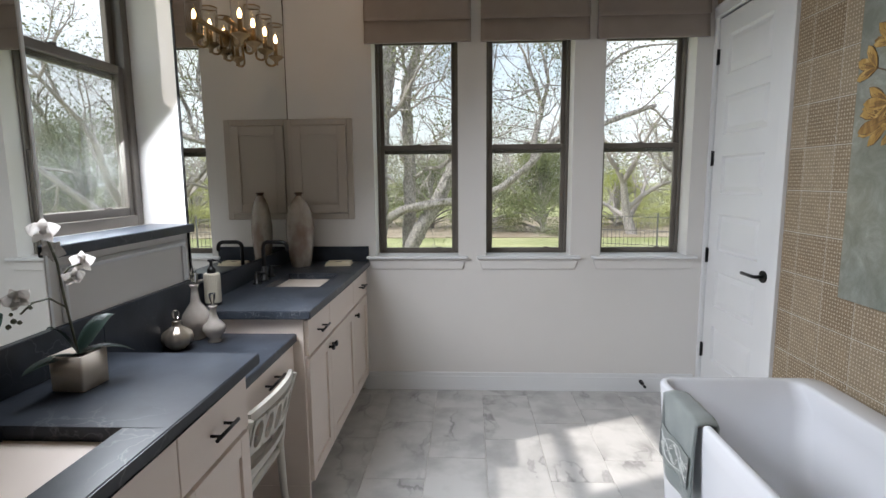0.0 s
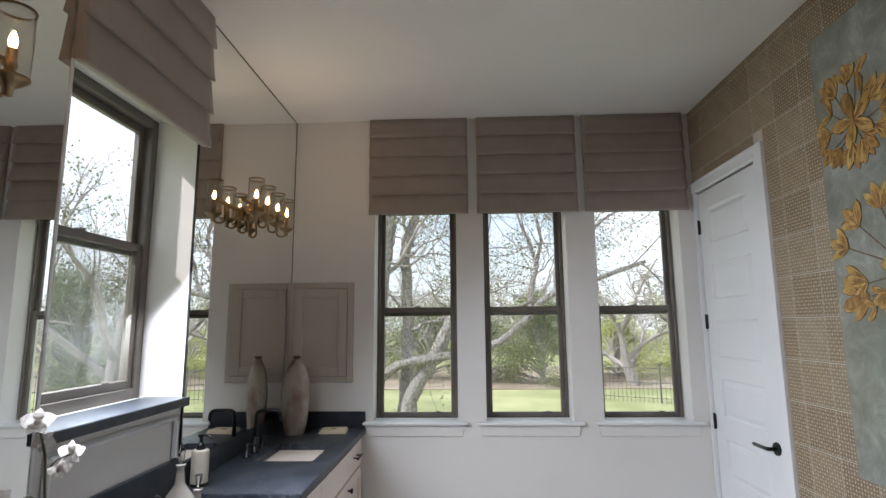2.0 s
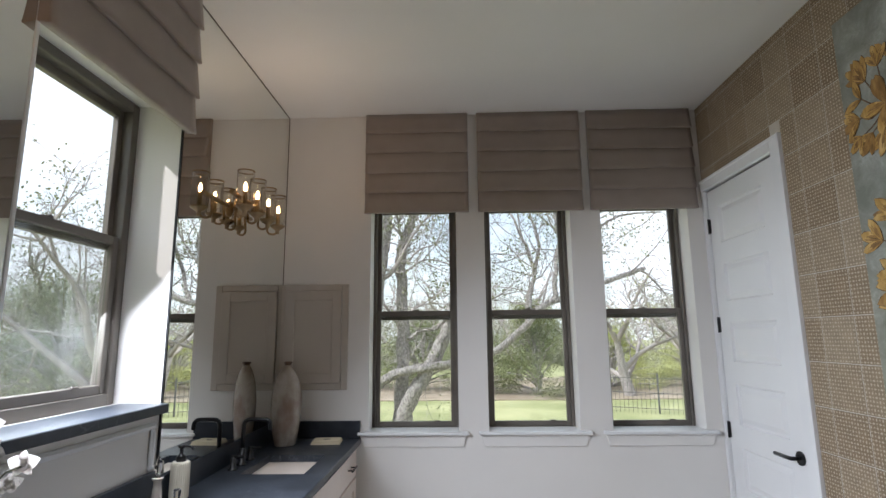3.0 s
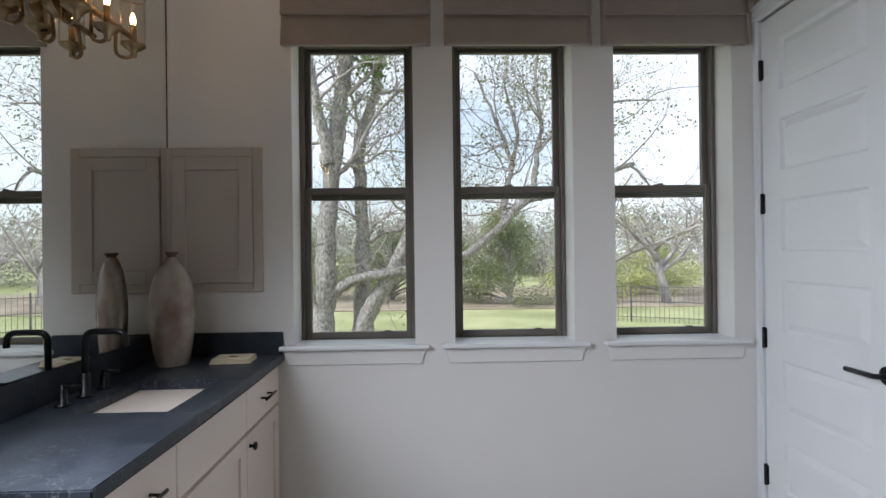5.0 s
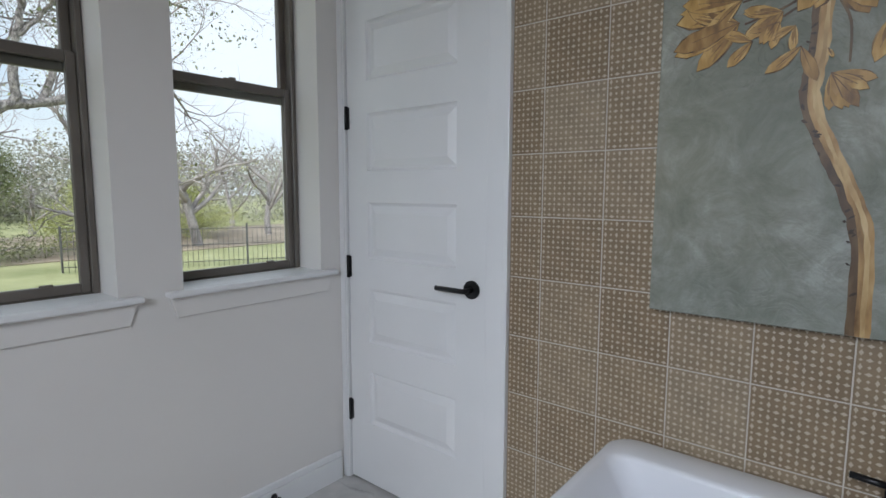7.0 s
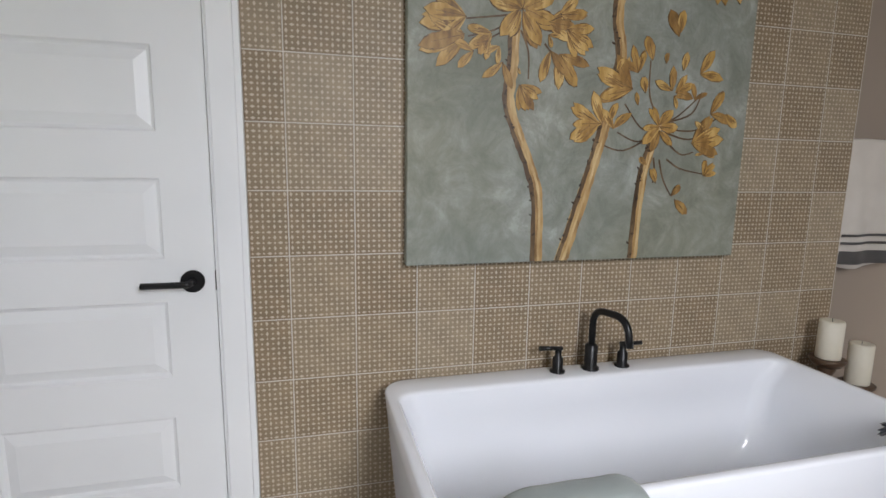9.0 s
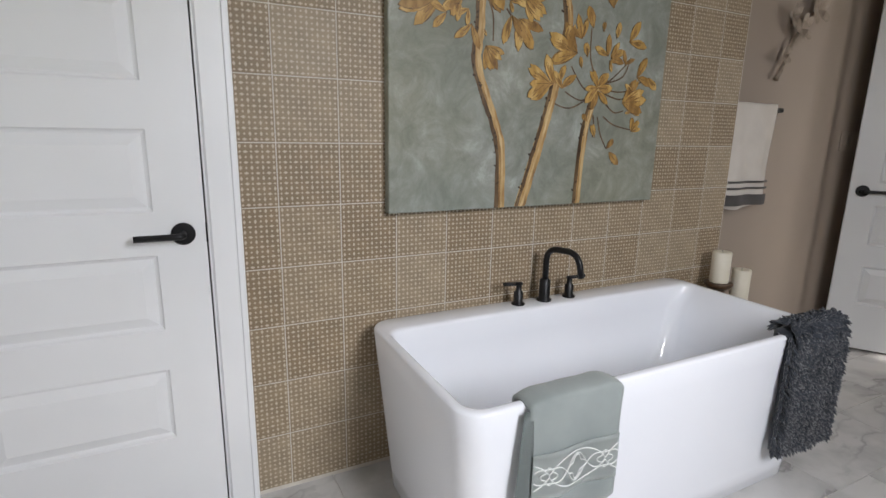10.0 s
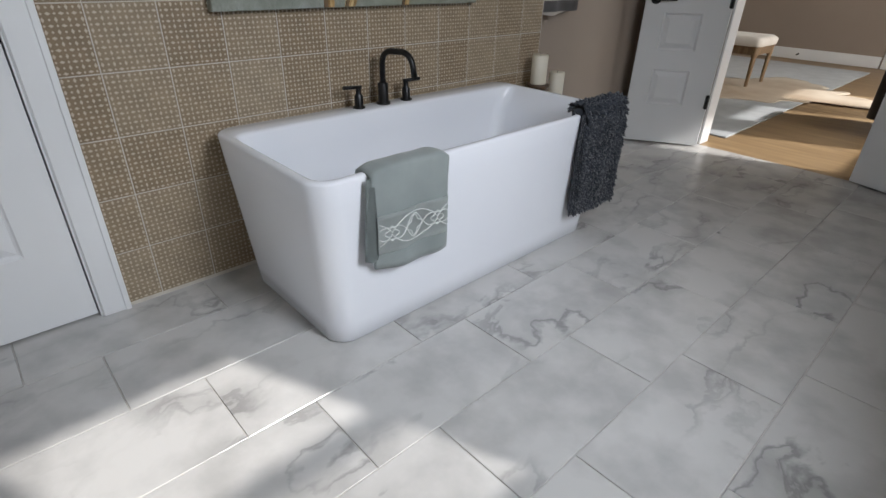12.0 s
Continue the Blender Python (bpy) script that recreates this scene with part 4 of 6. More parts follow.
STEMS = [[(2.187, 0.965), (2.191, 1.167), (2.221, 1.278), (2.269, 1.383), (2.303, 1.486), (2.293, 1.587), (2.290, 1.72)],
         [(2.098, 0.965), (2.038, 1.154), (2.000, 1.280), (1.965, 1.406), (1.957, 1.445)],
         [(1.818, 0.965), (1.804, 1.223), (1.778, 1.343), (1.750, 1.43)],
         [(1.925, 1.55), (1.915, 1.664), (1.936, 1.772), (1.915, 1.98), (1.93, 2.22)]]
for i, s in enumerate(STEMS):
    bm = bmesh.new()
    ribbon(bm, s, (0.040, 0.048, 0.030, 0.040)[i], (0.030, 0.036, 0.024, 0.034)[i], 0.0016, 0.002)
    st = part("stem", bm, M["stem"], art)
    bm = bmesh.new()
    for k in range(26):
        u = rng.random() * (len(s) - 1)
        a, f = s[int(u)], u - int(u)
        b_ = s[int(u) + 1]
        y, z = a[0] + (b_[0] - a[0]) * f + 0.019 + rng.uniform(-0.004, 0.004), a[1] + (b_[1] - a[1]) * f
        petal(bm, y, z, rng.uniform(0, math.pi), rng.uniform(0.006, 0.018), rng.uniform(0.003, 0.007), 0.0021)
    edge = bmesh.new()
    ribbon(edge, [(y + 0.0155, z) for y, z in s], 0.016, 0.012, 0.0019, 0.002)
    tagged(part("shaded_edge", edge, M["stalk"], st), kind="stuff")
    gleam = bmesh.new()
    ribbon(gleam, [(y - 0.006, z) for y, z in s], 0.010, 0.007, 0.0019, 0.002)
    tagged(part("lit_edge", gleam, M["gleam"], st), kind="stuff")
    tagged(part("bark_marking", bm, M["umber"], st), kind="stuff")
# blossoms: florets as (y, z, heading in degrees, reach, petals)
HEAD_A = [(2.449, 1.724, -5, 0.149, 4), (2.453, 1.673, -14, 0.153, 3), (2.424, 1.627, -11, 0.086, 2), (2.367, 1.681, -25, 0.088, 3), (2.372, 1.660, -48, 0.067, 2), (2.342, 1.647, -57, 0.069, 2), (2.329, 1.601, -76, 0.100, 2), (2.271, 1.536, -131, 0.090, 5), (2.170, 1.645, -102, 0.120, 2), (2.138, 1.637, -126, 0.123, 3), (2.117, 1.713, -149, 0.111, 4), (2.179, 1.692, -144, 0.049, 2), (2.145, 1.753, 175, 0.096, 3), (2.275, 1.756, -63, 0.085, 1), (2.269, 1.756, -123, 0.123, 1), (2.263, 1.762, -156, 0.117, 1), (2.281, 1.760, -55, 0.100, 1), (2.181, 1.729, -173, 0.104, 3), (2.280, 1.589, -115, 0.023, 1)]
HEAD_B = [(1.970, 1.428, 33, 0.128, 2), (1.984, 1.427, -7, 0.129, 2), (2.018, 1.420, -34, 0.086, 1), (1.949, 1.429, 76, 0.082, 2), (1.931, 1.412, 96, 0.094, 2)]
HEAD_C = [(1.867, 1.543, 22, 0.147, 3), (1.903, 1.546, 56, 0.112, 2), (1.850, 1.596, 71, 0.088, 3), (1.797, 1.639, 72, 0.081, 1), (1.816, 1.534, 77, 0.053, 1), (1.932, 1.596, 114, 0.051, 1)]
HEAD_D = [(1.753, 1.424, 29, 0.080, 2), (1.754, 1.430, 90, 0.078, 2), (1.754, 1.430, 137, 0.075, 1), (1.752, 1.412, -106, 0.088, 2), (1.753, 1.424, -43, 0.083, 1), (1.753, 1.424, -173, 0.077, 1), (1.713, 1.545, 54, 0.090, 2), (1.698, 1.540, 155, 0.080, 3), (1.704, 1.528, -146, 0.050, 2), (1.676, 1.613, 101, 0.061, 1), (1.606, 1.605, 150, 0.110, 2), (1.619, 1.520, 114, 0.061, 2), (1.745, 1.632, 96, 0.035, 1), (1.550, 1.475, 156, 0.101, 2), (1.486, 1.477, -134, 0.068, 1), (1.566, 1.412, 76, 0.069, 2), (1.617, 1.373, 165, 0.137, 4), (1.565, 1.336, 28, 0.039, 2), (1.556, 1.260, 133, 0.063, 3), (1.683, 1.189, 132, 0.052, 1), (1.666, 1.176, -136, 0.075, 1), (1.749, 1.233, 68, 0.054, 1), (1.793, 1.295, 40, 0.038, 1), (1.841, 1.492, 75, 0.042, 1), (1.703, 1.721, 66, 0.095, 1), (1.704, 1.727, 99, 0.082, 1)]
STALKS = [((1.753, 1.424), (1.819, 1.416), (1.891, 1.495)), ((1.753, 1.418), (1.830, 1.373), (1.912, 1.401)), ((1.752, 1.412), (1.885, 1.342), (2.001, 1.374)), ((1.746, 1.430), (1.797, 1.523), (1.804, 1.639)), ((1.739, 1.437), (1.629, 1.471), (1.591, 1.546)), ((1.729, 1.407), (1.634, 1.385), (1.558, 1.412)), ((1.726, 1.382), (1.660, 1.334), (1.606, 1.342)), ((1.712, 1.315), (1.654, 1.284), (1.556, 1.266)), ((1.742, 1.314), (1.720, 1.246), (1.683, 1.189)), ((1.765, 1.320), (1.757, 1.271), (1.760, 1.233)), ((1.740, 1.443), (1.689, 1.457), (1.611, 1.521)), ((1.723, 1.419), (1.607, 1.417), (1.494, 1.477)), ((2.272, 1.699), (2.245, 1.639), (2.241, 1.554)), ((2.274, 1.746), (2.363, 1.732), (2.449, 1.719)), ((2.274, 1.741), (2.361, 1.692), (2.442, 1.669)), ((2.280, 1.730), (2.326, 1.695), (2.367, 1.671)), ((2.256, 1.753), (2.195, 1.748), (2.145, 1.753)), ((2.250, 1.738), (2.192, 1.707), (2.129, 1.702)), ((2.190, 1.665), (2.163, 1.635), (2.137, 1.615))]


def floret(bms, y, z, heading, reach, count, wide=0.37, fan=1.15):
    """Petals fanned from one base: a dark outline, the gold petal, an umber wash at its base and a vein."""
    line, gold, umber = bms
    order = list(range(count))
    rng.shuffle(order)
    for j in order + order[:: 2]:
        lean = 0.0 if count == 1 else (j / (count - 1) - 0.5) * fan
        a = heading + lean + rng.uniform(-0.06, 0.06)
        ln = reach * (1 - 0.22 * abs(lean)) * rng.uniform(0.92, 1.04)
        w = ln * wide * rng.uniform(0.85, 1.1) * (1.15 if count == 1 else 0.92)
        lift = 0.0018 + 0.0022 * rng.random()
        curl = rng.uniform(-0.12, 0.12) + 0.10 * lean
        petal(line, y, z, a, ln * 1.012, w * 1.05, lift, curl)
        petal(umber if rng.random() < 0.25 else gold, y, z, a, ln, w * 0.96, lift + 0.0004, curl)
        petal(umber, y, z, a + 0.05, ln * 0.62, w * 0.42, lift + 0.0008, curl)
        petal(umber, y, z, a - 0.14, ln * 0.80, w * 0.16, lift + 0.0009, curl)
        end = (y + ln * 0.72 * math.cos(a) , z + ln * 0.72 * math.sin(a) + curl * ln * 0.4 * math.cos(a))
        ribbon(line, [(y, z), ((y + end[0]) / 2, (z + end[1]) / 2), end], 0.0022, 0.0010, lift + 0.0012)


def scattered(y, z, count, reach, size):
    """Florets all round a head that stands mostly out of sight."""
    out = []
    for k in range(count):
        a = math.tau * (k + rng.uniform(-0.3, 0.3)) / count
        r = reach * rng.uniform(0.35, 0.85)
        out.append((y + r * math.cos(a), z + r * math.sin(a), math.degrees(a), size * rng.uniform(0.7, 1.0), rng.randint(2, 4)))
    out += [(y, z, 72 * k, size, 1) for k in range(5)]
    return out


def blossom(florets, stalks):
    line, gold, umber, thin = (bmesh.new() for _ in range(4))
    for st_ in stalks:
        ribbon(thin, st_, 0.0065, 0.0045, 0.0012)
    for y, z, deg, reach, count in florets:
        floret((line, gold, umber), y, z, radians(deg), reach, count)
    bl = part("blossom", gold, M["petal"], art)
    tagged(part("petal_outline", line, M["petalline"], bl), kind="stuff")
    tagged(part("shaded_bloom", umber, M["petaldark"], bl), kind="stuff")
    tagged(part("stalk_work", thin, M["stalk"], bl), kind="stuff")


M["petalline"] = brush("dark_brown_outline", (0.05, 0.024, 0.008), (0.13, 0.07, 0.022), (0.34, 0.20, 0.07), 45)
upper_a = [(2.29 + 0.26 * math.cos(radians(d)), 1.77 + 0.22 * math.sin(radians(d)), d, 0.12, 3) for d in (25, 50, 78, 104, 130, 155)]
upper_a += [(2.27, 1.76, d, 0.12, 1) for d in (10, 60, 105, 150)]
blossom(HEAD_A + upper_a, STALKS[12:] + [((2.27, 1.76), (f[0] * 0.5 + 1.135, f[1] * 0.5 + 0.88), (f[0], f[1])) for f in upper_a[:6]])
blossom(HEAD_B, [])
blossom(HEAD_C, [])
blossom(HEAD_D, STALKS[:12])
for y, z, count, reach, size in ((1.93, 2.30, 22, 0.32, 0.13), (2.42, 2.36, 14, 0.22, 0.12), (1.56, 2.08, 16, 0.24, 0.12)):
    fl = scattered(y, z, count, reach, size)
    blossom(fl, [((y, z), ((y + f[0]) / 2, (z + f[1]) / 2 - 0.015), (f[0], f[1])) for f in fl[:count]])

# ---- towels on the tub and the wall ----
M["band"] = cloth("pale_sage_band", (0.44, 0.48, 0.465), (0.52, 0.56, 0.545), 600)
M["thread"] = surface("white_embroidery", (0.66, 0.68, 0.66), (0.76, 0.78, 0.76), 60, 0.9, grain=300, bump=0.4)
t1 = draped("hand_towel", M["sage"], 0.30, 0.330, 0.14, "folded sage hand towel with white embroidery over the tub's rim", rim=0.084, thick=0.010, wave=0.009, seed=1.0)
t1.matrix_basis = pose(1.238, 2.385, RZ + 0.006, 0, 0, -90)


def on_towel(u, z, off):
    """A point on the front of the hand towel, off metres proud of it."""
    fall = min(1.0, max(0.0, -z / 0.3))
    w = 0.009 * fall * math.sin(u * 34 + 1.0 + 2.2 * z) + 0.0045 * noise.noise(Vector((u * 9, z * 5, 1.0)))
    return Vector((u * (1 - 0.04 * fall), -0.042 + w - off, z))


for v in t1.children[0].data.vertices:
    if v.co.z > -0.04:
        k = min(1.0, max(0.0, (abs(v.co.x) - 0.09) / 0.06))
        v.co.z -= 0.016 * k * k
bm = bmesh.new()
g = [[bm.verts.new((-0.150 + 0.13 * i / 14, -0.036 + 0.010 * (i / 14) - 0.006 * math.sin(i * 0.55), -0.014 - (0.262 + 0.012 * math.sin(i * 0.5)) * j / 10)) for j in range(11)] for i in range(15)]
for a, b in zip(g, g[1:]):
    for j in range(10):
        bm.faces.new((a[j], b[j], b[j + 1], a[j + 1])).smooth = True
for v in bm.verts:
    v.co.x -= 0.014 + 0.05 * min(1.0, -v.co.z / 0.27) * (1 - (v.co.x + 0.150) / 0.13) * 0.4
bmesh.ops.solidify(bm, geom=bm.faces[:], thickness=0.009)
part("under_fold", bm, M["sage"], t1)
bm = bmesh.new()
g = [[bm.verts.new(on_towel((i / 40 - 0.5) * 0.284, -0.135 - 0.130 * j / 8, 0.0090)) for j in range(9)] for i in range(41)]
for a, b in zip(g, g[1:]):
    for j in range(8):
        bm.faces.new((a[j], b[j], b[j + 1], a[j + 1])).smooth = True
bmesh.ops.solidify(bm, geom=bm.faces[:], thickness=0.0012)
part("woven_band", bm, M["band"], t1)
bm = bmesh.new()
for sgn in (-1, 1):
    for f_ in (lambda u: 0.048 * abs(math.cos(math.pi * u / 0.190)) ** 0.6 * (1 if math.cos(math.pi * u / 0.095) > -0.9 else 0.9), lambda u: 0.030 * math.cos(math.tau * u / 0.19) + 0.010 * math.cos(math.tau * u / 0.095)):
        tube([on_towel(-0.138 + 0.276 * k / 70, -0.200 + sgn * f_(-0.138 + 0.276 * k / 70), 0.0108) for k in range(71)], 0.0019, 5, bm=bm)
for cx, rx in ((0.0, 0.028), (-0.095, 0.020), (0.095, 0.020)):
    tube([on_towel(cx + rx * math.cos(a) * (1 + 0.25 * math.cos(4 * a)), -0.200 + rx * math.sin(a) * (1 + 0.25 * math.cos(4 * a)), 0.0108) for a in (math.tau * k / 40 for k in range(41))], 0.0019, 5, bm=bm)
part("embroidery", bm, M["thread"], t1)

shag = draped("shag_towel", M["charcoal"], 0.30, 0.43, 0.10, "thick charcoal shag bath mat hung over the tub's rim", rim=0.060, thick=0.022, wave=0.004, seed=5.0)
shag.matrix_basis = pose(1.238, 1.315, RZ + 0.008, 0, 0, -90)
bm = bmesh.new()
rg = random.Random(3)
for k in range(7000):
    u = rg.uniform(-0.152, 0.152)
    s = rg.random()
    if s < 0.80:
        p, nrm = Vector((u, -0.040 + 0.004 * math.sin(u * 34 + 5), -0.435 * rg.random())), Vector((0, -1, 0))
    elif s < 0.92:
        a = math.pi * rg.random()
        p, nrm = Vector((u, -0.034 * math.cos(a), 0.012 + 0.02 * math.sin(a))), Vector((0, -math.cos(a), math.sin(a)))
    else:
        p, nrm = Vector((rg.choice((-0.152, 0.152)), -0.03, -0.43 * rg.random())), Vector((rg.uniform(-1, 1), -0.5, 0))
    d = (nrm + Vector((rg.uniform(-0.7, 0.7), rg.uniform(-0.4, 0.4), rg.uniform(-1.1, 0.2)))).normalized()
    ln, w = rg.uniform(0.018, 0.032), 0.0048
    side = d.orthogonal().normalized() * w
    up = d.cross(side).normalized() * w
    m1 = p + d * ln * 0.6 + Vector((0, 0, -0.004))
    v = [bm.verts.new(q) for q in (p + side, p - side * 0.5 + up, p - side * 0.5 - up)]
    mm = [bm.verts.new(m1 + (q - p) * 1.1) for q in (p + side, p - side * 0.5 + up, p - side * 0.5 - up)]
    tip = bm.verts.new(p + d * ln + Vector((0, 0, -0.008)))
    for i in range(3):
        bm.faces.new((v[i], v[(i + 1) % 3], mm[(i + 1) % 3], mm[i])).smooth = True
        bm.faces.new((mm[i], mm[(i + 1) % 3], tip)).smooth = True
tagged(part("shag", bm, M["charcoal"], shag), kind="stuff")

bar = thing("towel_bar", "matt black towel bar on the beige wall", "towel bar", (XR, 0.745, 1.385))
part("rail", B((-0.070, -0.052, -0.32, 0.32, -0.010, 0.010), bevel=0.002), M["black"], bar)
for s in (-1, 1):
    part("bracket", B((-0.070, -0.001, s * 0.30 - 0.012, s * 0.30 + 0.012, -0.012, 0.012), bevel=0.002), M["black"], bar)
t2 = draped("bath_towel", M["linen"], 0.33, 0.50, 0.46, "off-white bath towel with grey stripes over the black bar", rim=0.034, thick=0.012, wave=0.012, seed=2.5)
t2.matrix_basis = pose(XR - 0.061, 0.655, 1.400, 0, 0, -90)
M["stripe"] = cloth("grey_stripe_terry", (0.16, 0.15, 0.15), (0.22, 0.21, 0.21), 500)
for z0, z1 in ((-0.495, -0.440), (-0.412, -0.402), (-0.380, -0.370)):
    bm = bmesh.new()
    g = []
    for i in range(25):
        u = (i / 24 - 0.5) * 0.318
        g.append([bm.verts.new((u, -0.0305 + 0.012 * math.sin(u * 34 + 2.5 + 2.2 * z), z)) for z in (z0, z1)])
    for a, b in zip(g, g[1:]):
        bm.faces.new((a[0], b[0], b[1], a[1])).smooth = True
    bmesh.ops.solidify(bm, geom=bm.faces[:], thickness=0.002)
    part("woven_stripe", bm, M["stripe"], t2)

sw = thing("light_switch", "beige three-gang switch plate on the beige wall", "light switch", (XR, -0.36, 1.235))
part("plate", B((-0.006, 0, -0.082, 0.082, -0.058, 0.058), bevel=0.002), M["beige"], sw)
for k in (-1, 0, 1):
    part("rocker", B((-0.010, -0.005, k * 0.047 - 0.016, k * 0.047 + 0.016, -0.033, 0.033), bevel=0.002), M["beige"], sw)

M["castmetal"] = surface("tarnished_champagne_metal", (0.22, 0.175, 0.14), (0.32, 0.265, 0.215), 30, 0.55, 0.1, grain=60, bump=0.5, depth=0.002)
deco = thing("wall_sculpture", "tarnished metal blossoming branch hung on the beige wall", "wall decoration", (XR, 0.34, 1.60))
part("branch", tube([(-0.025, 0.12, -0.06), (-0.030, 0.07, 0.03), (-0.030, 0.03, 0.14), (-0.025, -0.06, 0.24), (-0.03, -0.16, 0.33)], [0.012, 0.010, 0.009, 0.008, 0.006], 8), M["castmetal"], deco)
rg = random.Random(8)
for cy, cz, R_ in ((0.10, 0.06, 0.05), (-0.02, 0.20, 0.075), (0.07, 0.25, 0.06), (-0.14, 0.30, 0.085), (-0.08, 0.42, 0.08)):
    bm = bmesh.new()
    for k in range(5):
        a = math.tau * k / 5 + rg.uniform(-0.3, 0.3)
        d = Vector((0, math.cos(a), math.sin(a)))
        s = Vector((0, -d.z, d.y))
        c = Vector((-0.032, cy, cz))
        ring = [c + d * R_ * u + s * R_ * w + Vector((-h, 0, 0)) for u, w, h in ((0.05, 0.06, 0.0), (0.45, 0.30, 0.014), (0.85, 0.24, 0.020), (1.0, 0.0, 0.022), (0.85, -0.24, 0.020), (0.45, -0.30, 0.014), (0.05, -0.06, 0.0))]
        vs = [bm.verts.new(p) for p in ring]
        bm.faces.new(vs)
    bmesh.ops.solidify(bm, geom=bm.faces[:], thickness=0.004)
    part("blossom", bm, M["castmetal"], deco)

# ---- candle stands beyond the tub ----
for x, y, h, ch in ((1.845, 0.955, 0.560, 0.150), (1.845, 0.785, 0.440, 0.165)):
    c = thing("candle_stand", "dark turned wooden candle stand on the floor", "candle stand", (x, y, 0), group="candle stands behind the tub")
    part("column", lathe([(0, 0), (0.065, 0), (0.068, 0.012), (0.045, 0.030), (0.020, 0.06), (0.028, 0.09), (0.017, 0.13), (0.017, h * 0.45), (0.030, h * 0.5), (0.018, h * 0.56), (0.018, h - 0.08), (0.034, h - 0.045), (0.028, h - 0.03)], 24), M["darkwood"], c)
    part("plate", lathe([(0, h - 0.032), (0.050, h - 0.030), (0.064, h - 0.010), (0.064, h - 0.002), (0.058, h), (0, h)], 28), M["darkwood"], c)
    w = thing("pillar_candle", "ivory pillar candle standing on the dark wooden stand", "candle", (x, y, h), group="pillar candles")
    part("wax", lathe([(0, 0.0), (0.042, 0.0), (0.043, 0.004), (0.043, ch - 0.006), (0.040, ch), (0.030, ch + 0.001), (0.015, ch - 0.004), (0, ch - 0.005)], 28), M["candle"], w)
    part("wick", tube([(0, 0, ch - 0.006), (0.001, 0, ch + 0.008)], 0.0012, 6), M["black"], w)

# ---- on the worktops and desk ----
def vase_paint():
    m, n, l, b = material("crackled_pearl_glaze", 0.14)
    t = noise_of(n, l, 10, 6, (1, 1, 0.6))
    l.new(ramp_of(n, l, t.outputs[0], [(0.30, (0.20, 0.135, 0.095)), (0.44, (0.29, 0.23, 0.185)), (0.60, (0.42, 0.385, 0.345)), (0.72, (0.29, 0.225, 0.18))]).outputs[0], b.inputs["Base Color"])
    b.inputs["Metallic"].default_value = 0.35
    w = n.new("ShaderNodeTexWave")
    w.bands_direction, w.inputs["Scale"].default_value, w.inputs["Distortion"].default_value = "Z", 46.0, 6.0
    w.inputs["Detail Scale"].default_value = 4.0
    c = n.new("ShaderNodeTexCoord")
    l.new(c.outputs["Object"], w.inputs["Vector"])
    bump_of(n, l, b, w.outputs["Fac"], 0.16, 0.0015)
    return m


M["glaze"] = vase_paint()
vase = thing("vase", "tall pearl-glazed ceramic bottle vase on the worktop by the mirror", "vase", (-0.683, 3.725, TOPZ), turn=34)
profile = [(0, 0), (0.056, 0), (0.062, 0.006), (0.074, 0.06), (0.085, 0.14), (0.091, 0.22), (0.090, 0.27), (0.080, 0.34), (0.060, 0.395), (0.034, 0.435), (0.022, 0.452)]
vb = lathe(profile + [(0.018, 0.458), (0, 0.458)], 48)
for v in vb.verts:
    r = math.hypot(v.co.x, v.co.y)
    v.co.y *= 1 - 0.46 * min(1.0, max(0.0, (r - 0.022) / 0.05))
part("body", vb, M["glaze"], vase)
part("mouth", lathe([(0.016, 0.452), (0.018, 0.462), (0.026, 0.470), (0.026, 0.476), (0.020, 0.478), (0.014, 0.470), (0, 0.462)], 28), M["darkwood"], vase, "small dark-rimmed mouth")

ndl = thing("napkin_stack", "two folded cream guest napkins on the dark worktop", "napkin", (-0.455, 3.790, TOPZ), turn=4)
for k in range(3):
    part("napkin", B((-0.085 + 0.004 * k, 0.085 - 0.003 * k, -0.060 + 0.003 * k, 0.060, 0.0005 + 0.0075 * k, 0.007 + 0.0075 * k), bevel=0.003, segments=2), M["napkin"], ndl)
part("crest_print", lathe([(0, 0.0222), (0.020, 0.0222), (0.020, 0.0230), (0, 0.0232)], 16, squash=0.6), M["darkwood"], ndl)

disp = thing("soap_dispenser", "ribbed cream soap dispenser with matt black pump on the worktop", "soap dispenser", (-0.755, 2.690, TOPZ))
part("base_ring", lathe([(0, 0), (0.036, 0), (0.037, 0.004), (0.037, 0.012), (0, 0.012)], 28), M["black"], disp)
bm = bmesh.new()
ribs = 28
rings = []
for z, r in ((0.012, 0.034), (0.016, 0.0355), (0.135, 0.0355), (0.142, 0.034), (0.146, 0.029)):
    rings.append([bm.verts.new(((r - (0.0012 if i % 4 < 2 else 0)) * math.cos(math.tau * i / (ribs * 4)), (r - (0.0012 if i % 4 < 2 else 0)) * math.sin(math.tau * i / (ribs * 4)), z)) for i in range(ribs * 4)])
for a, b in zip(rings, rings[1:]):
    for i in range(ribs * 4):
        bm.faces.new((a[i], a[(i + 1) % (ribs * 4)], b[(i + 1) % (ribs * 4)], b[i]))
bm.faces.new(rings[-1])
part("bottle", bm, M["cream"], disp)
pm = lathe([(0, 0.146), (0.019, 0.146), (0.019, 0.162), (0.012, 0.170), (0.007, 0.175), (0.007, 0.195), (0.014, 0.197), (0.014, 0.207), (0, 0.208)], 20)
part("pump", pm, M["black"], disp)
part("spout", tube(arc([(0, 0, 0.202), (0.040, -0.005, 0.202), (0.050, -0.006, 0.190)], 0.01), 0.004, 8), M["black"], disp)

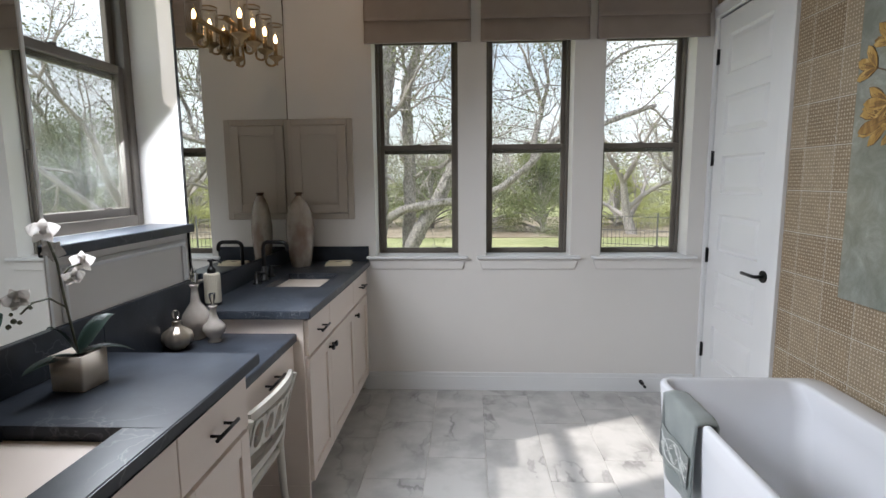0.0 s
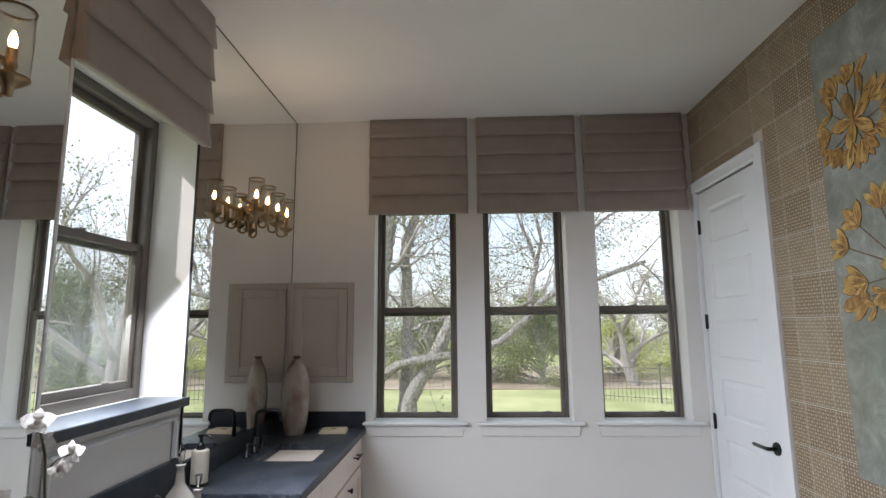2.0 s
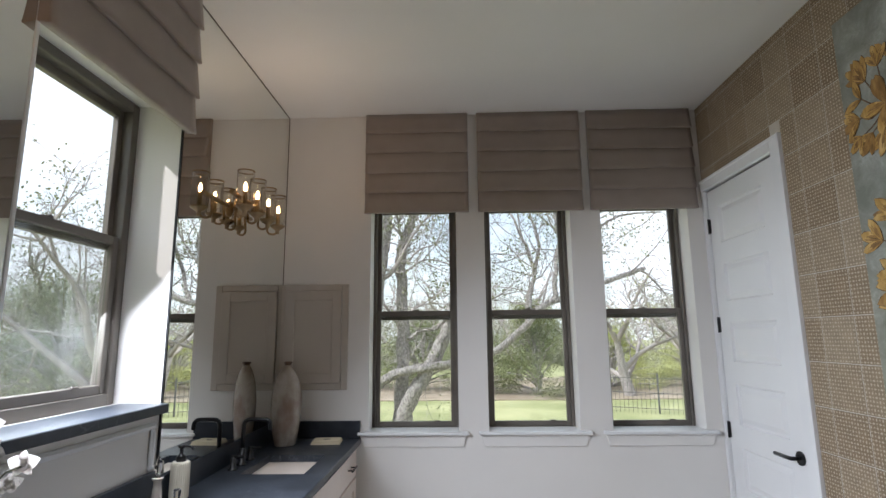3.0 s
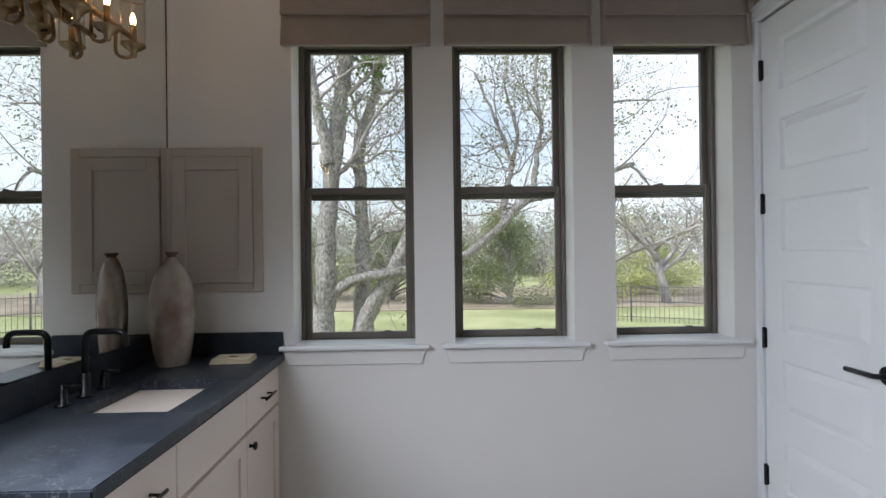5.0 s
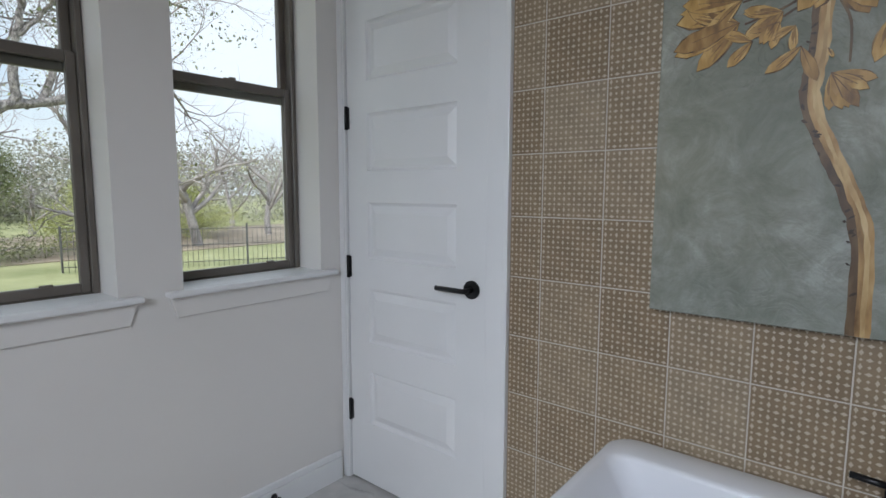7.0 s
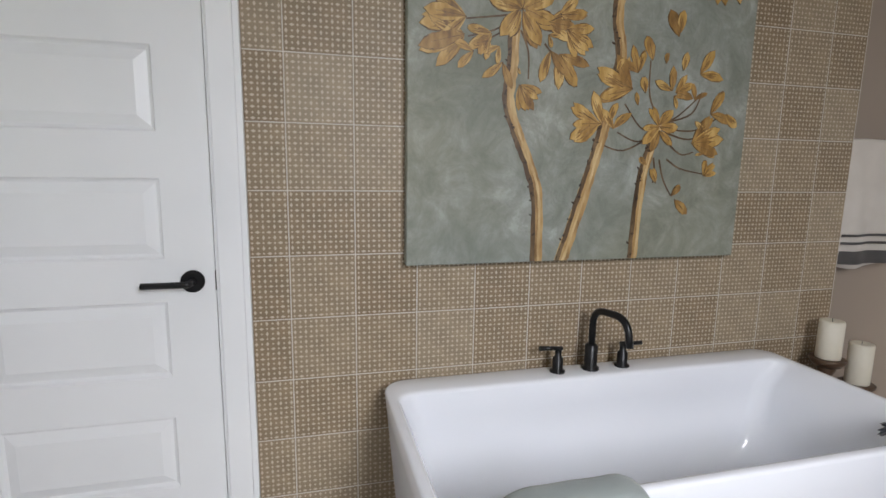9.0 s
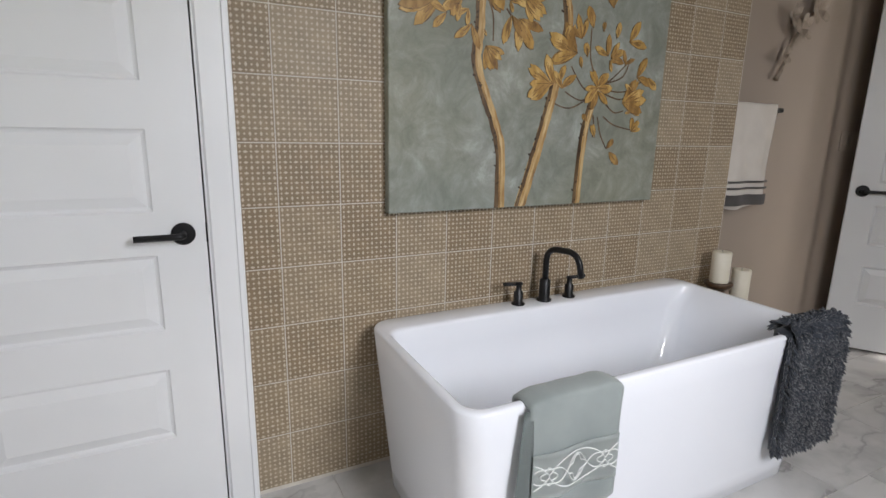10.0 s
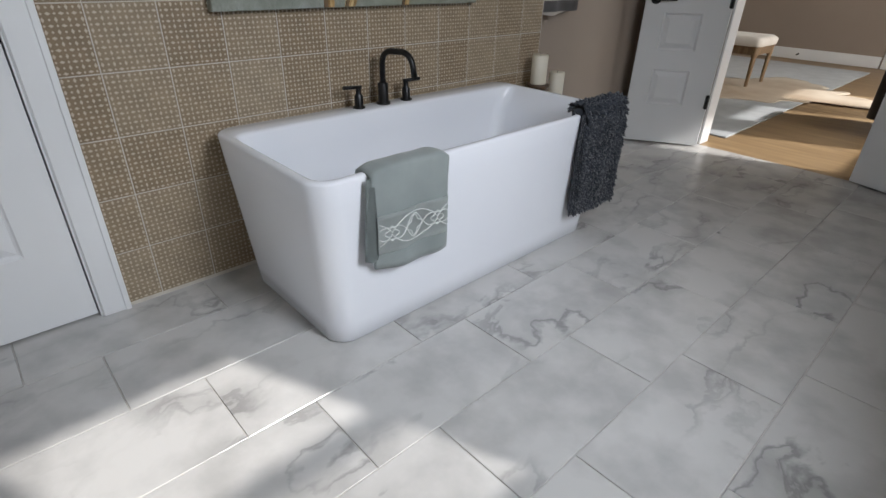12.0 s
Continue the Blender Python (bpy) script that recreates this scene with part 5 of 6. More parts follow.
M["pearl"] = surface("pearl_lustre_glaze", (0.42, 0.375, 0.34), (0.62, 0.57, 0.52), 9, 0.16, 0.25, grain=40, bump=0.12, depth=0.002)
M["lustre"] = surface("ribbed_pewter_glaze", (0.30, 0.255, 0.21), (0.48, 0.43, 0.36), 9, 0.22, 0.6, grain=40, bump=0.12, depth=0.002)


def perfume(x, y, profile, stopper, label, mat, ribs=0, tall=1.0):
    profile = [(r, z * tall) for r, z in profile]
    stopper = [(r, z * tall) for r, z in stopper]
    e = thing("perfume_bottle", label, "perfume bottle", (x, y, 0.810), group="perfume bottles on the desk")
    bm = lathe(profile, 48 if ribs else 32)
    if ribs:
        for v in bm.verts:
            r = math.hypot(v.co.x, v.co.y)
            if r > 0.018:
                k = 1 - 0.07 * (1 - abs(math.sin(ribs * math.atan2(v.co.y, v.co.x) / 2)))
                v.co.x *= k
                v.co.y *= k
    part("bottle", bm, mat, e)
    h = profile[-1][1]
    st = lathe([(r, h + z) for r, z in stopper], 8)
    for f in st.faces:
        f.smooth = False
    part("stopper", st, M["stopper"], e)
    return e


perfume(-0.755, 2.385, [(0, 0), (0.028, 0), (0.033, 0.004), (0.056, 0.022), (0.063, 0.042), (0.054, 0.062), (0.026, 0.076), (0.016, 0.082), (0.015, 0.092), (0.018, 0.096), (0.012, 0.098)], [(0, -0.01), (0.006, 0), (0.005, 0.006), (0.014, 0.014), (0.014, 0.028), (0.006, 0.036), (0, 0.037)], "squat ribbed pewter-glazed perfume bottle with round glass stopper", M["lustre"], 12, 1.18)
perfume(-0.752, 2.530, [(0, 0), (0.034, 0), (0.036, 0.006), (0.030, 0.014), (0.052, 0.040), (0.060, 0.066), (0.056, 0.090), (0.034, 0.118), (0.019, 0.138), (0.015, 0.170), (0.013, 0.190), (0.019, 0.198), (0.019, 0.202), (0.011, 0.203)], [(0, -0.01), (0.006, 0), (0.005, 0.006), (0.011, 0.012), (0.015, 0.038), (0.007, 0.056), (0, 0.070)], "tall pearl-glazed perfume bottle with pointed glass stopper", M["pearl"], 0, 1.14)
perfume(-0.655, 2.485, [(0, 0), (0.026, 0), (0.028, 0.005), (0.020, 0.012), (0.040, 0.034), (0.046, 0.048), (0.042, 0.062), (0.022, 0.080), (0.014, 0.098), (0.013, 0.122), (0.018, 0.128), (0.018, 0.132), (0.010, 0.133)], [(0, -0.01), (0.006, 0), (0.005, 0.005), (0.012, 0.024), (0.014, 0.042), (0.010, 0.044), (0, 0.040)], "small pearl-glazed perfume bottle with flared glass stopper", M["pearl"], 0, 1.15)

# ---- orchid ----
M["orchidleaf"] = surface("dark_orchid_leaf", (0.012, 0.028, 0.022), (0.024, 0.052, 0.040), 20, 0.34, grain=40, bump=0.1)
M["orchidwhite"] = surface("white_orchid_petal", (0.66, 0.62, 0.58), (0.76, 0.73, 0.70), 30, 0.5, grain=60, bump=0.1)
M["bud"] = surface("green_bud", (0.07, 0.08, 0.05), (0.14, 0.14, 0.09), 20, 0.5)
M["pot"] = surface("cream_square_pot", (0.64, 0.57, 0.49), (0.70, 0.63, 0.55), 8, 0.45, grain=60, bump=0.1)
orc = thing("orchid", "white orchid in a square cream pot on the dark worktop", "potted plant", (-0.668, 1.765, TOPZ), turn=-3)
pot = bmesh.new()
join(pot, loft([rounded(-s, s, -s, s, 0.006, z, 3) for s, z in ((0.047, 0.001), (0.048, 0.096), (0.044, 0.096), (0.042, 0.080))]))
for sx in (-1, 1):
    for sy in (-1, 1):
        box(pot, sx * 0.032 - 0.006, sx * 0.032 + 0.006, sy * 0.032 - 0.006, sy * 0.032 + 0.006, 0, 0.009, bevel=0.001)
part("pot", pot, M["pot"], orc)
part("soil", B((-0.040, 0.040, -0.040, 0.040, 0.074, 0.080), bevel=0.001), M["darkwood"], orc)


def leaf(length, wide, turn, rise, droop):
    bm = bmesh.new()
    rows_ = []
    for k in range(11):
        t = k / 10
        w = wide * math.sin(math.pi * min(1, t ** 0.8)) ** 0.7 / 2 + 0.002
        x, z = length * t, rise * math.sin(t * 1.7) - droop * t * t
        rows_.append([bm.verts.new((x, s * w, z + abs(s) * 0.25 * w)) for s in (-1, -0.5, 0, 0.5, 1)])
    for a, b in zip(rows_, rows_[1:]):
        for i in range(4):
            bm.faces.new((a[i], a[i + 1], b[i + 1], b[i])).smooth = True
    bmesh.ops.solidify(bm, geom=bm.faces[:], thickness=0.0018)
    bm.transform(pose(0, 0, 0.088, 0, 0, turn))
    return bm


for ln, wd, tn, rs, dr in ((0.115, 0.066, 75, 0.085, 0.0), (0.135, 0.050, 50, 0.02, 0.04), (0.14, 0.050, -105, 0.01, 0.02), (0.065, 0.055, -120, 0.085, 0.0)):
    part("leaf", leaf(ln, wd, tn, rs, dr), M["orchidleaf"], orc)
S_A = [(0.0, 0.0, 0.09), (-0.012, 0.0, 0.17), (-0.02, -0.005, 0.25), (-0.022, -0.012, 0.34), (-0.03, -0.03, 0.42)]
S_B = [(-0.018, -0.003, 0.22), (-0.02, -0.05, 0.255), (-0.02, -0.10, 0.255), (-0.02, -0.135, 0.235)]
part("flower_stem", tube(S_A, 0.0032, 8), M["bud"], orc)
part("flower_stem", tube(S_B, 0.0026, 8), M["bud"], orc)
part("flower_stem", tube([(-0.021, -0.008, 0.30), (-0.015, 0.02, 0.325), (-0.005, 0.05, 0.33)], 0.0024, 8), M["bud"], orc)


def orchid_flower(size, at):
    bm = bmesh.new()
    for ang, ln, wd in ((90, 0.9, 0.6), (162, 1.0, 0.95), (18, 1.0, 0.95), (234, 0.9, 0.55), (306, 0.9, 0.55)):
        pts = []
        for k in range(6):
            t = k / 5
            pts.append((ln * size * t, wd * size / 2 * math.sin(math.pi * min(1, t ** 0.7)) ** 0.8 + 0.001, 0.25 * size * math.sin(t * 2.6)))
        a = radians(ang)
        def tr(u, v, h):
            return Vector((h, u * math.cos(a) - v * math.sin(a), u * math.sin(a) + v * math.cos(a)))
        up_ = [bm.verts.new(tr(u, v, h)) for u, v, h in pts]
        dn_ = [bm.verts.new(tr(u, -v, h)) for u, v, h in pts]
        for k in range(5):
            bm.faces.new((up_[k], up_[k + 1], dn_[k + 1], dn_[k])).smooth = True
    bmesh.ops.solidify(bm, geom=bm.faces[:], thickness=0.0012)
    join(bm, lathe([(0, 0), (size * 0.16, size * 0.05), (size * 0.2, size * 0.2), (size * 0.08, size * 0.34), (0, size * 0.36)], 8), Matrix.Rotation(math.pi / 2, 4, "Y"))
    return part("flower", bm, M["orchidwhite"], orc, at=at)


for p, s, r in (((-0.02, -0.142, 0.275), 0.034, (20, 10, -40)), ((-0.03, -0.035, 0.425), 0.040, (0, -20, -60)), ((-0.005, 0.055, 0.335), 0.034, (0, 0, -70)), ((-0.022, -0.02, 0.375), 0.032, (40, 0, 150)), ((-0.01, 0.02, 0.300), 0.030, (0, 20, -30))):
    orchid_flower(s, pose(*p, *r))
for k, p in enumerate(((-0.02, -0.155, 0.222), (-0.02, -0.17, 0.212), (-0.02, -0.14, 0.215), (-0.022, -0.105, 0.243), (-0.02, -0.16, 0.240))):
    r = 0.007 - 0.0006 * k
    part("bud", lathe([(0, -r), (r * 0.8, -r * 0.5), (r, 0), (r * 0.7, r * 0.8), (0, r * 1.2)], 10), M["bud"], orc, at=pose(*p))

# ---- wooden wall panel beside the mirror ----
wp = thing("wall_panel", "taupe painted framed access panel on the north wall", "wall panel", (-0.824, YN, 1.205))
PW, PH = 0.452, 0.668
FR, ST = 0.042, 0.062
part("frame", B((0, FR, -0.014, 0, 0, PH), (PW - FR, PW, -0.014, 0, 0, PH), (FR, PW - FR, -0.014, 0, 0, FR), (FR, PW - FR, -0.014, 0, PH - FR, PH), bevel=0.004, segments=2), M["panelpaint"], wp)
a, b = FR + 0.002, FR + ST
dp = part("door", B((a, b, -0.024, -0.001, a, PH - a), (PW - b, PW - a, -0.024, -0.001, a, PH - a), (b, PW - b, -0.024, -0.001, a, b), (b, PW - b, -0.024, -0.001, PH - b, PH - a), bevel=0.002), M["panelpaint"], wp)
part("field", B((b - 0.004, PW - b + 0.004, -0.015, -0.002, b - 0.004, PH - b + 0.004), bevel=0.001), M["panelpaint"], dp)

# ---- door stop ----
ds = thing("door_stop", "matt black spring door stop on the baseboard", "door stop", (1.58, YN - 0.016, 0.075))
part("post", tube([(0, 0, 0), (0, -0.075, -0.004)], 0.0045, 10), M["black"], ds)
part("base", tube([(0, 0, 0), (0, -0.006, 0)], 0.013, 14), M["black"], ds)
part("tip", tube([(0, -0.072, -0.004), (0, -0.088, -0.005)], 0.009, 12), M["black"], ds)
part("bumper_disc", tube([(0, -0.030, -0.002), (0, -0.034, -0.002)], 0.012, 14), M["black"], ds)

# ---- chair at the desk ----
M["chairpaint"] = surface("ivory_painted_wood", (0.62, 0.59, 0.53), (0.70, 0.67, 0.61), 8, 0.35, grain=50, bump=0.06)
ch = thing("dining_chair", "ivory painted chair with ring-pierced back pushed under the desk", "chair", (-0.580, 2.235, 0))
CHZ = 0.865
SZ, CW = 0.455, 0.215
part("seat", loft([rounded(-0.20, 0.20, -CW, CW, 0.04, z, 5) for z in (SZ - 0.035, SZ - 0.015)] + [rounded(-0.19, 0.19, -CW + 0.01, CW - 0.01, 0.05, SZ - 0.01, 5)]), M["chairpaint"], ch)
part("cushion", loft([rounded(-0.185, 0.185, -CW + 0.015, CW - 0.015, 0.05, SZ - 0.012, 5), rounded(-0.195, 0.195, -CW + 0.005, CW - 0.005, 0.05, SZ + 0.01, 5), rounded(-0.185, 0.185, -CW + 0.012, CW - 0.012, 0.06, SZ + 0.035, 5), rounded(-0.14, 0.14, -CW + 0.06, CW - 0.06, 0.06, SZ + 0.048, 5)]), M["cushion"], ch)
for sy in (-1, 1):
    part("leg", tube([(-0.17, sy * 0.185, 0), (-0.165, sy * 0.185, 0.2), (-0.17, sy * 0.185, SZ - 0.03)], [0.012, 0.016, 0.020], 10), M["chairpaint"], ch)
    part("back_leg", tube([(0.235, sy * 0.185, 0.0), (0.205, sy * 0.190, 0.22), (0.195, sy * 0.195, SZ), (0.215, sy * 0.205, 0.62), (0.262, sy * 0.215, 0.80)], [0.012, 0.015, 0.017, 0.014, 0.012], 10), M["chairpaint"], ch)


def bow(z, dx, bulge=0.030, n=12):
    return [(dx + bulge * (1 - (2 * k / n - 1) ** 2), (2 * k / n - 1) * 0.205, z + 0.012 * (1 - (2 * k / n - 1) ** 2)) for k in range(n + 1)]


def rail(z0, h, dx):
    bm = bmesh.new()
    pts = bow(z0, dx)
    q = []
    for x, y, z in pts:
        q.append([bm.verts.new(p) for p in ((x - 0.009, y, z), (x + 0.009, y, z), (x + 0.009, y, z + h), (x - 0.009, y, z + h))])
    for a, b in zip(q, q[1:]):
        for i in range(4):
            bm.faces.new((a[i], a[(i + 1) % 4], b[(i + 1) % 4], b[i]))
    bm.faces.new(q[0][::-1])
    bm.faces.new(q[-1])
    return bm


part("top_rail", rail(0.785, 0.035, 0.252), M["chairpaint"], ch)
part("middle_rail", rail(0.625, 0.028, 0.218), M["chairpaint"], ch)
part("lower_rail", rail(0.53, 0.022, 0.205), M["chairpaint"], ch)


def pierced_splat(z0, z1, holes=6, half=0.195, rx=0.024, rz=0.056):
    """A bowed board cut through by a row of upright ovals."""
    bm = bmesh.new()
    w = 2 * half / holes
    h = z1 - z0
    seen = {}

    def vert(y, z, back):
        key = (round(y, 5), round(z, 5), back)
        if key not in seen:
            f = (z - 0.625) / 0.175
            x = 0.222 + 0.036 * f + 0.030 * (1 - (y / 0.205) ** 2) + (0.013 if back else 0)
            seen[key] = bm.verts.new((x, y, z))
        return seen[key]

    n = 24
    for k in range(holes):
        cy, cz = -half + (k + 0.5) * w, (z0 + z1) / 2
        rim, hole = [], []
        for i in range(n):
            a = math.tau * (i + 0.5) / n
            c, s_ = math.cos(a), math.sin(a)
            t = min((w / 2) / max(abs(c), 1e-6), (h / 2) / max(abs(s_), 1e-6))
            rim.append((cy + c * t, cz + s_ * t))
            hole.append((cy + rx * c, cz + rz * s_))
        for i in range(n):
            j = (i + 1) % n
            for back in (False, True):
                q = [vert(*rim[i], back), vert(*rim[j], back), vert(*hole[j], back), vert(*hole[i], back)]
                bm.faces.new(q if back else q[::-1])
            bm.faces.new((vert(*hole[i], False), vert(*hole[i], True), vert(*hole[j], True), vert(*hole[j], False)))
            if abs(rim[i][1] - rim[j][1]) < 1e-5:
                bm.faces.new((vert(*rim[i], True), vert(*rim[i], False), vert(*rim[j], False), vert(*rim[j], True)))
    return bm


part("pierced_splat", pierced_splat(0.650, 0.788), M["chairpaint"], ch, "back board pierced with a row of upright ovals")

for ob in [o for o in scene.objects if o.parent == ch]:
    for v in ob.data.vertices:
        v.co.z *= CHZ

# ---- double doors to the bedroom ----
LW = 0.525
drows = [(0.272 + k * 0.3605, 0.272 + k * 0.3605 + 0.232, [(0.155, 0.395)]) for k in range(6)]
ang = math.degrees(math.atan2(-0.209 + 0.505, 1.944 - 1.462))
dl = panel_door("door_2", LW, 2.425, drows, 0.1, label="white six-panel door leaf standing open, black lever and hinges")
dl["kind"] = "structure"
dl.matrix_basis = pose(1.484, -0.510, 0.012, 0, 0, ang) @ Matrix.Diagonal((1, -1, 1, 1))
lever_handle(dl, LW - 0.062, 0.945, -1, 0.0, 1)
for z in (0.31, 0.95, 1.575, 2.20):
    hinge(dl, 0.0, z, 0.0)
dr2 = panel_door("door_3", LW, 2.425, drows, 0.1, label="white six-panel door leaf standing open beside the doorway")
dr2["kind"] = "structure"
dr2.matrix_basis = pose(0.548, -0.560, 0.012, 0, 0, 180 - 20) @ Matrix.Diagonal((1, 1, 1, 1))
lever_handle(dr2, LW - 0.062, 0.945, -1, 0.0, 1)
casing("door_casing", [((1.506, 1.578, YS, YS + 0.018, 0, 2.46), 0), ((0.445, 0.530, YS, YS + 0.018, 0, 2.46), 0), ((0.445, 1.578, YS, YS + 0.018, 2.46, 2.545), 0)])
structure("door_jamb", B((1.490, 1.503, YS - 0.14, YS + 0.002, 0, 2.46), (0.528, 0.542, YS - 0.14, YS + 0.002, 0, 2.46), (0.528, 1.503, YS - 0.14, YS + 0.002, 2.446, 2.462), bevel=0.001), M["white"], "white painted door jamb", "door frame")

# ---- the bedroom beyond ----
BX0, BX1, BY0, BY1 = -0.98, 5.4, -6.10, YS - 0.14
structure("bedroom_floor", B((BX0 - 0.2, BX1, BY0 - 0.2, YS, -0.12, -0.004), bevel=0), M["floorwood"], "honey-coloured oak floor boards", "floor")
structure("bedroom_ceiling", B((BX0 - 0.2, BX1 + 0.1, BY0 - 0.1, BY1, ZC, ZC + 0.15), bevel=0), M["ceiling"], "flat white ceiling", "ceiling")
structure("bedroom_wall_south", wall_with_holes("x", BX0, BX1, 0, ZC, [], BY0 - 0.12, BY0), M["beige"], "warm beige painted wall", "wall")
structure("bedroom_wall_east", wall_with_holes("y", BY0, BY1, 0, ZC, [], BX1, BX1 + 0.12), M["beige"], "warm beige painted wall", "wall")
structure("bedroom_wall_north", wall_with_holes("x", XE + 0.142, BX1, 0, ZC, [], BY1, BY1 + 0.14), M["beige"], "warm beige painted wall", "wall")
BWIN = [(-2.25, -1.38), (-3.50, -2.63), (-4.75, -3.88)]
structure("bedroom_wall_west", wall_with_holes("y", BY0, YS - 0.151, 0, ZC, [(a, b, 0.45, 2.76) for a, b in BWIN], BX0 - 0.18, BX0), M["beige"], "warm beige painted wall with three windows", "wall")
for a, b in BWIN:
    w = window_unit("bedroom_window", b - a, 2.31)
    w.matrix_basis = pose(BX0 - 0.06, a, 0.45, 0, 0, 90)
structure("bedroom_baseboard", B((1.45, BX1, BY0, BY0 + 0.016, 0, 0.15), bevel=0.003), M["white"], "white baseboard", "baseboard")
casing("bedroom_door_casing", [((1.34, 1.43, BY0, BY0 + 0.02, 0, 2.45), 0), ((0.40, 1.34, BY0, BY0 + 0.012, 0.01, 2.44), 0), ((0.32, 0.40, BY0, BY0 + 0.02, 0, 2.45), 0)])
ds2 = copy_thing(ds, pose(2.45, BY0 + 0.016, 0.075, 0, 0, 180))
M["rug"] = cloth("pale_blue_grey_rug", (0.34, 0.37, 0.39), (0.42, 0.45, 0.47), 200)
solid("area_rug", B((1.43, 4.6, -5.55, -0.93, -0.0035, 0.010), bevel=0.004), M["rug"], "pale blue-grey woven rug on the oak floor", "rug")
M["hide"] = surface("tan_cowhide", (0.42, 0.33, 0.24), (0.60, 0.53, 0.43), 1.6, 0.7, grain=120, bump=0.2)
hide = bmesh.new()
cx, cy, NR = 1.98, -3.12, 96
rings_ = []
for ring in range(1, 13):
    cur = []
    for i in range(NR):
        a = math.tau * i / NR
        lobes = 1 + 0.20 * math.cos(4 * a + 0.6) + 0.08 * math.sin(7 * a) + 0.05 * math.cos(13 * a + 1)
        lobes *= 1 + 0.035 * math.sin(17 * a) + 0.025 * math.sin(29 * a + 2)
        x, y = cx + 0.98 * lobes * math.cos(a) * ring / 12, cy + 0.74 * lobes * math.sin(a) * ring / 12
        y += 0.22 * (x - cx)
        fold = 0.045 * max(0.0, math.sin(5.5 * (x * 0.9 + y * 0.6) + 1.5 * math.sin(2.2 * y))) ** 3 * min(1.0, max(0.0, (x - 1.75) * 1.6))
        cur.append((x, y, 0.018 + fold * min(1.0, 0.5 + ring / 20)))
    rings_.append(cur)
vs = [[hide.verts.new(p) for p in r] for r in rings_] + [[hide.verts.new((x, y, z - 0.006)) for x, y, z in rings_[-1]]]
mid = hide.verts.new((cx, cy, 0.018))
for i in range(NR):
    k = (i + 1) % NR
    hide.faces.new((mid, vs[0][i], vs[0][k])).smooth = True
    for a, b in zip(vs, vs[1:]):
        hide.faces.new((a[i], b[i], b[k], a[k])).smooth = True
solid("cowhide", hide, M["hide"], "rumpled tan and cream cowhide on the rug and boards", "rug")

bench = thing("bench", "oak bench with turned legs and ivory cushion on the rug", "bench", (2.71, -3.33, 0.012))
BL, BW_ = 0.66, 0.27
part("seat", loft([rounded(-BL, BL, -BW_, BW_, 0.06, 0.415, 6), rounded(-BL - 0.008, BL + 0.008, -BW_ - 0.008, BW_ + 0.008, 0.06, 0.435, 6), rounded(-BL - 0.008, BL + 0.008, -BW_ - 0.008, BW_ + 0.008, 0.06, 0.480, 6), rounded(-BL + 0.03, BL - 0.03, -BW_ + 0.03, BW_ - 0.03, 0.06, 0.510, 6)]), M["cushion"], bench)
part("apron", B((-BL + 0.02, BL - 0.02, -BW_ + 0.02, -BW_ + 0.045, 0.33, 0.415), (-BL + 0.02, BL - 0.02, BW_ - 0.045, BW_ - 0.02, 0.33, 0.415), (-BL + 0.02, -BL + 0.045, -BW_ + 0.045, BW_ - 0.045, 0.33, 0.415), (BL - 0.045, BL - 0.02, -BW_ + 0.045, BW_ - 0.045, 0.33, 0.415), bevel=0.003), M["wood"], bench)
for sx in (-1, 0, 1):
    for sy in (-1, 1):
        part("leg", lathe([(0, 0), (0.014, 0), (0.018, 0.02), (0.022, 0.20), (0.026, 0.28), (0.020, 0.295), (0.030, 0.31), (0.030, 0.41), (0, 0.41)], 14, centre=(sx * (BL - 0.04), sy * (BW_ - 0.04))), M["wood"], bench)
M["throw"] = surface("blue_white_cotton", (0.42, 0.50, 0.56), (0.72, 0.75, 0.76), 24, 0.9, grain=200, bump=0.4, stretch=(1, 1, 0.2))
pil = bmesh.new()
bmesh.ops.create_uvsphere(pil, u_segments=28, v_segments=16, radius=1)
for v in pil.verts:
    x, y, z = v.co
    k = (abs(x) ** 3 + abs(z) ** 3 + 1e-6) ** (1 / 3) if abs(x) + abs(z) > 0.01 else 1
    v.co = Vector((x * 0.22, y * 0.09 * (1.2 - 0.6 * max(abs(x), abs(z))), z * 0.21 + 0.20))
for f in pil.faces:
    f.smooth = True
solid("throw_pillow", pil, M["throw"], "blue and white cotton pillow leaning on the bench", "pillow", (2.60, -3.30, 0.522), turn=-20)

M["blackfabric"] = cloth("black_upholstery", (0.010, 0.010, 0.012), (0.020, 0.020, 0.023), 400)
ott = thing("armchair", "black upholstered armchair with rounded back on the oak floor", "armchair", (0.42, -2.22, 0))
part("seat", loft([rounded(-0.30, 0.30, -0.30, 0.30, 0.10, z, 6) for z in (0.16, 0.40)] + [rounded(-0.26, 0.26, -0.26, 0.26, 0.10, 0.44, 6)]), M["blackfabric"], ott)
part("backrest", loft([rounded(0.16, 0.37, -0.32, 0.32, 0.09, z, 6) for z in (0.13, 0.62)] + [rounded(0.19, 0.35, -0.28, 0.28, 0.07, 0.70, 6)]), M["blackfabric"], ott)
for sx in (-1, 1):
    for sy in (-1, 1):
        part("leg", tube([(sx * 0.24, sy * 0.24, 0.165), (sx * 0.26, sy * 0.26, 0)], [0.02, 0.012], 8), M["darkwood"], ott)
th = thing("thermostat", "white thermostat above a blank plate on the bedroom wall", "thermostat", (3.385, BY0, 1.468))
part("housing", B((-0.065, 0.065, 0, 0.022, -0.045, 0.045), bevel=0.004), M["white"], th)
part("display", B((-0.035, 0.035, 0.0215, 0.024, 0.0, 0.028), bevel=0.001), M["blackfabric"], th)
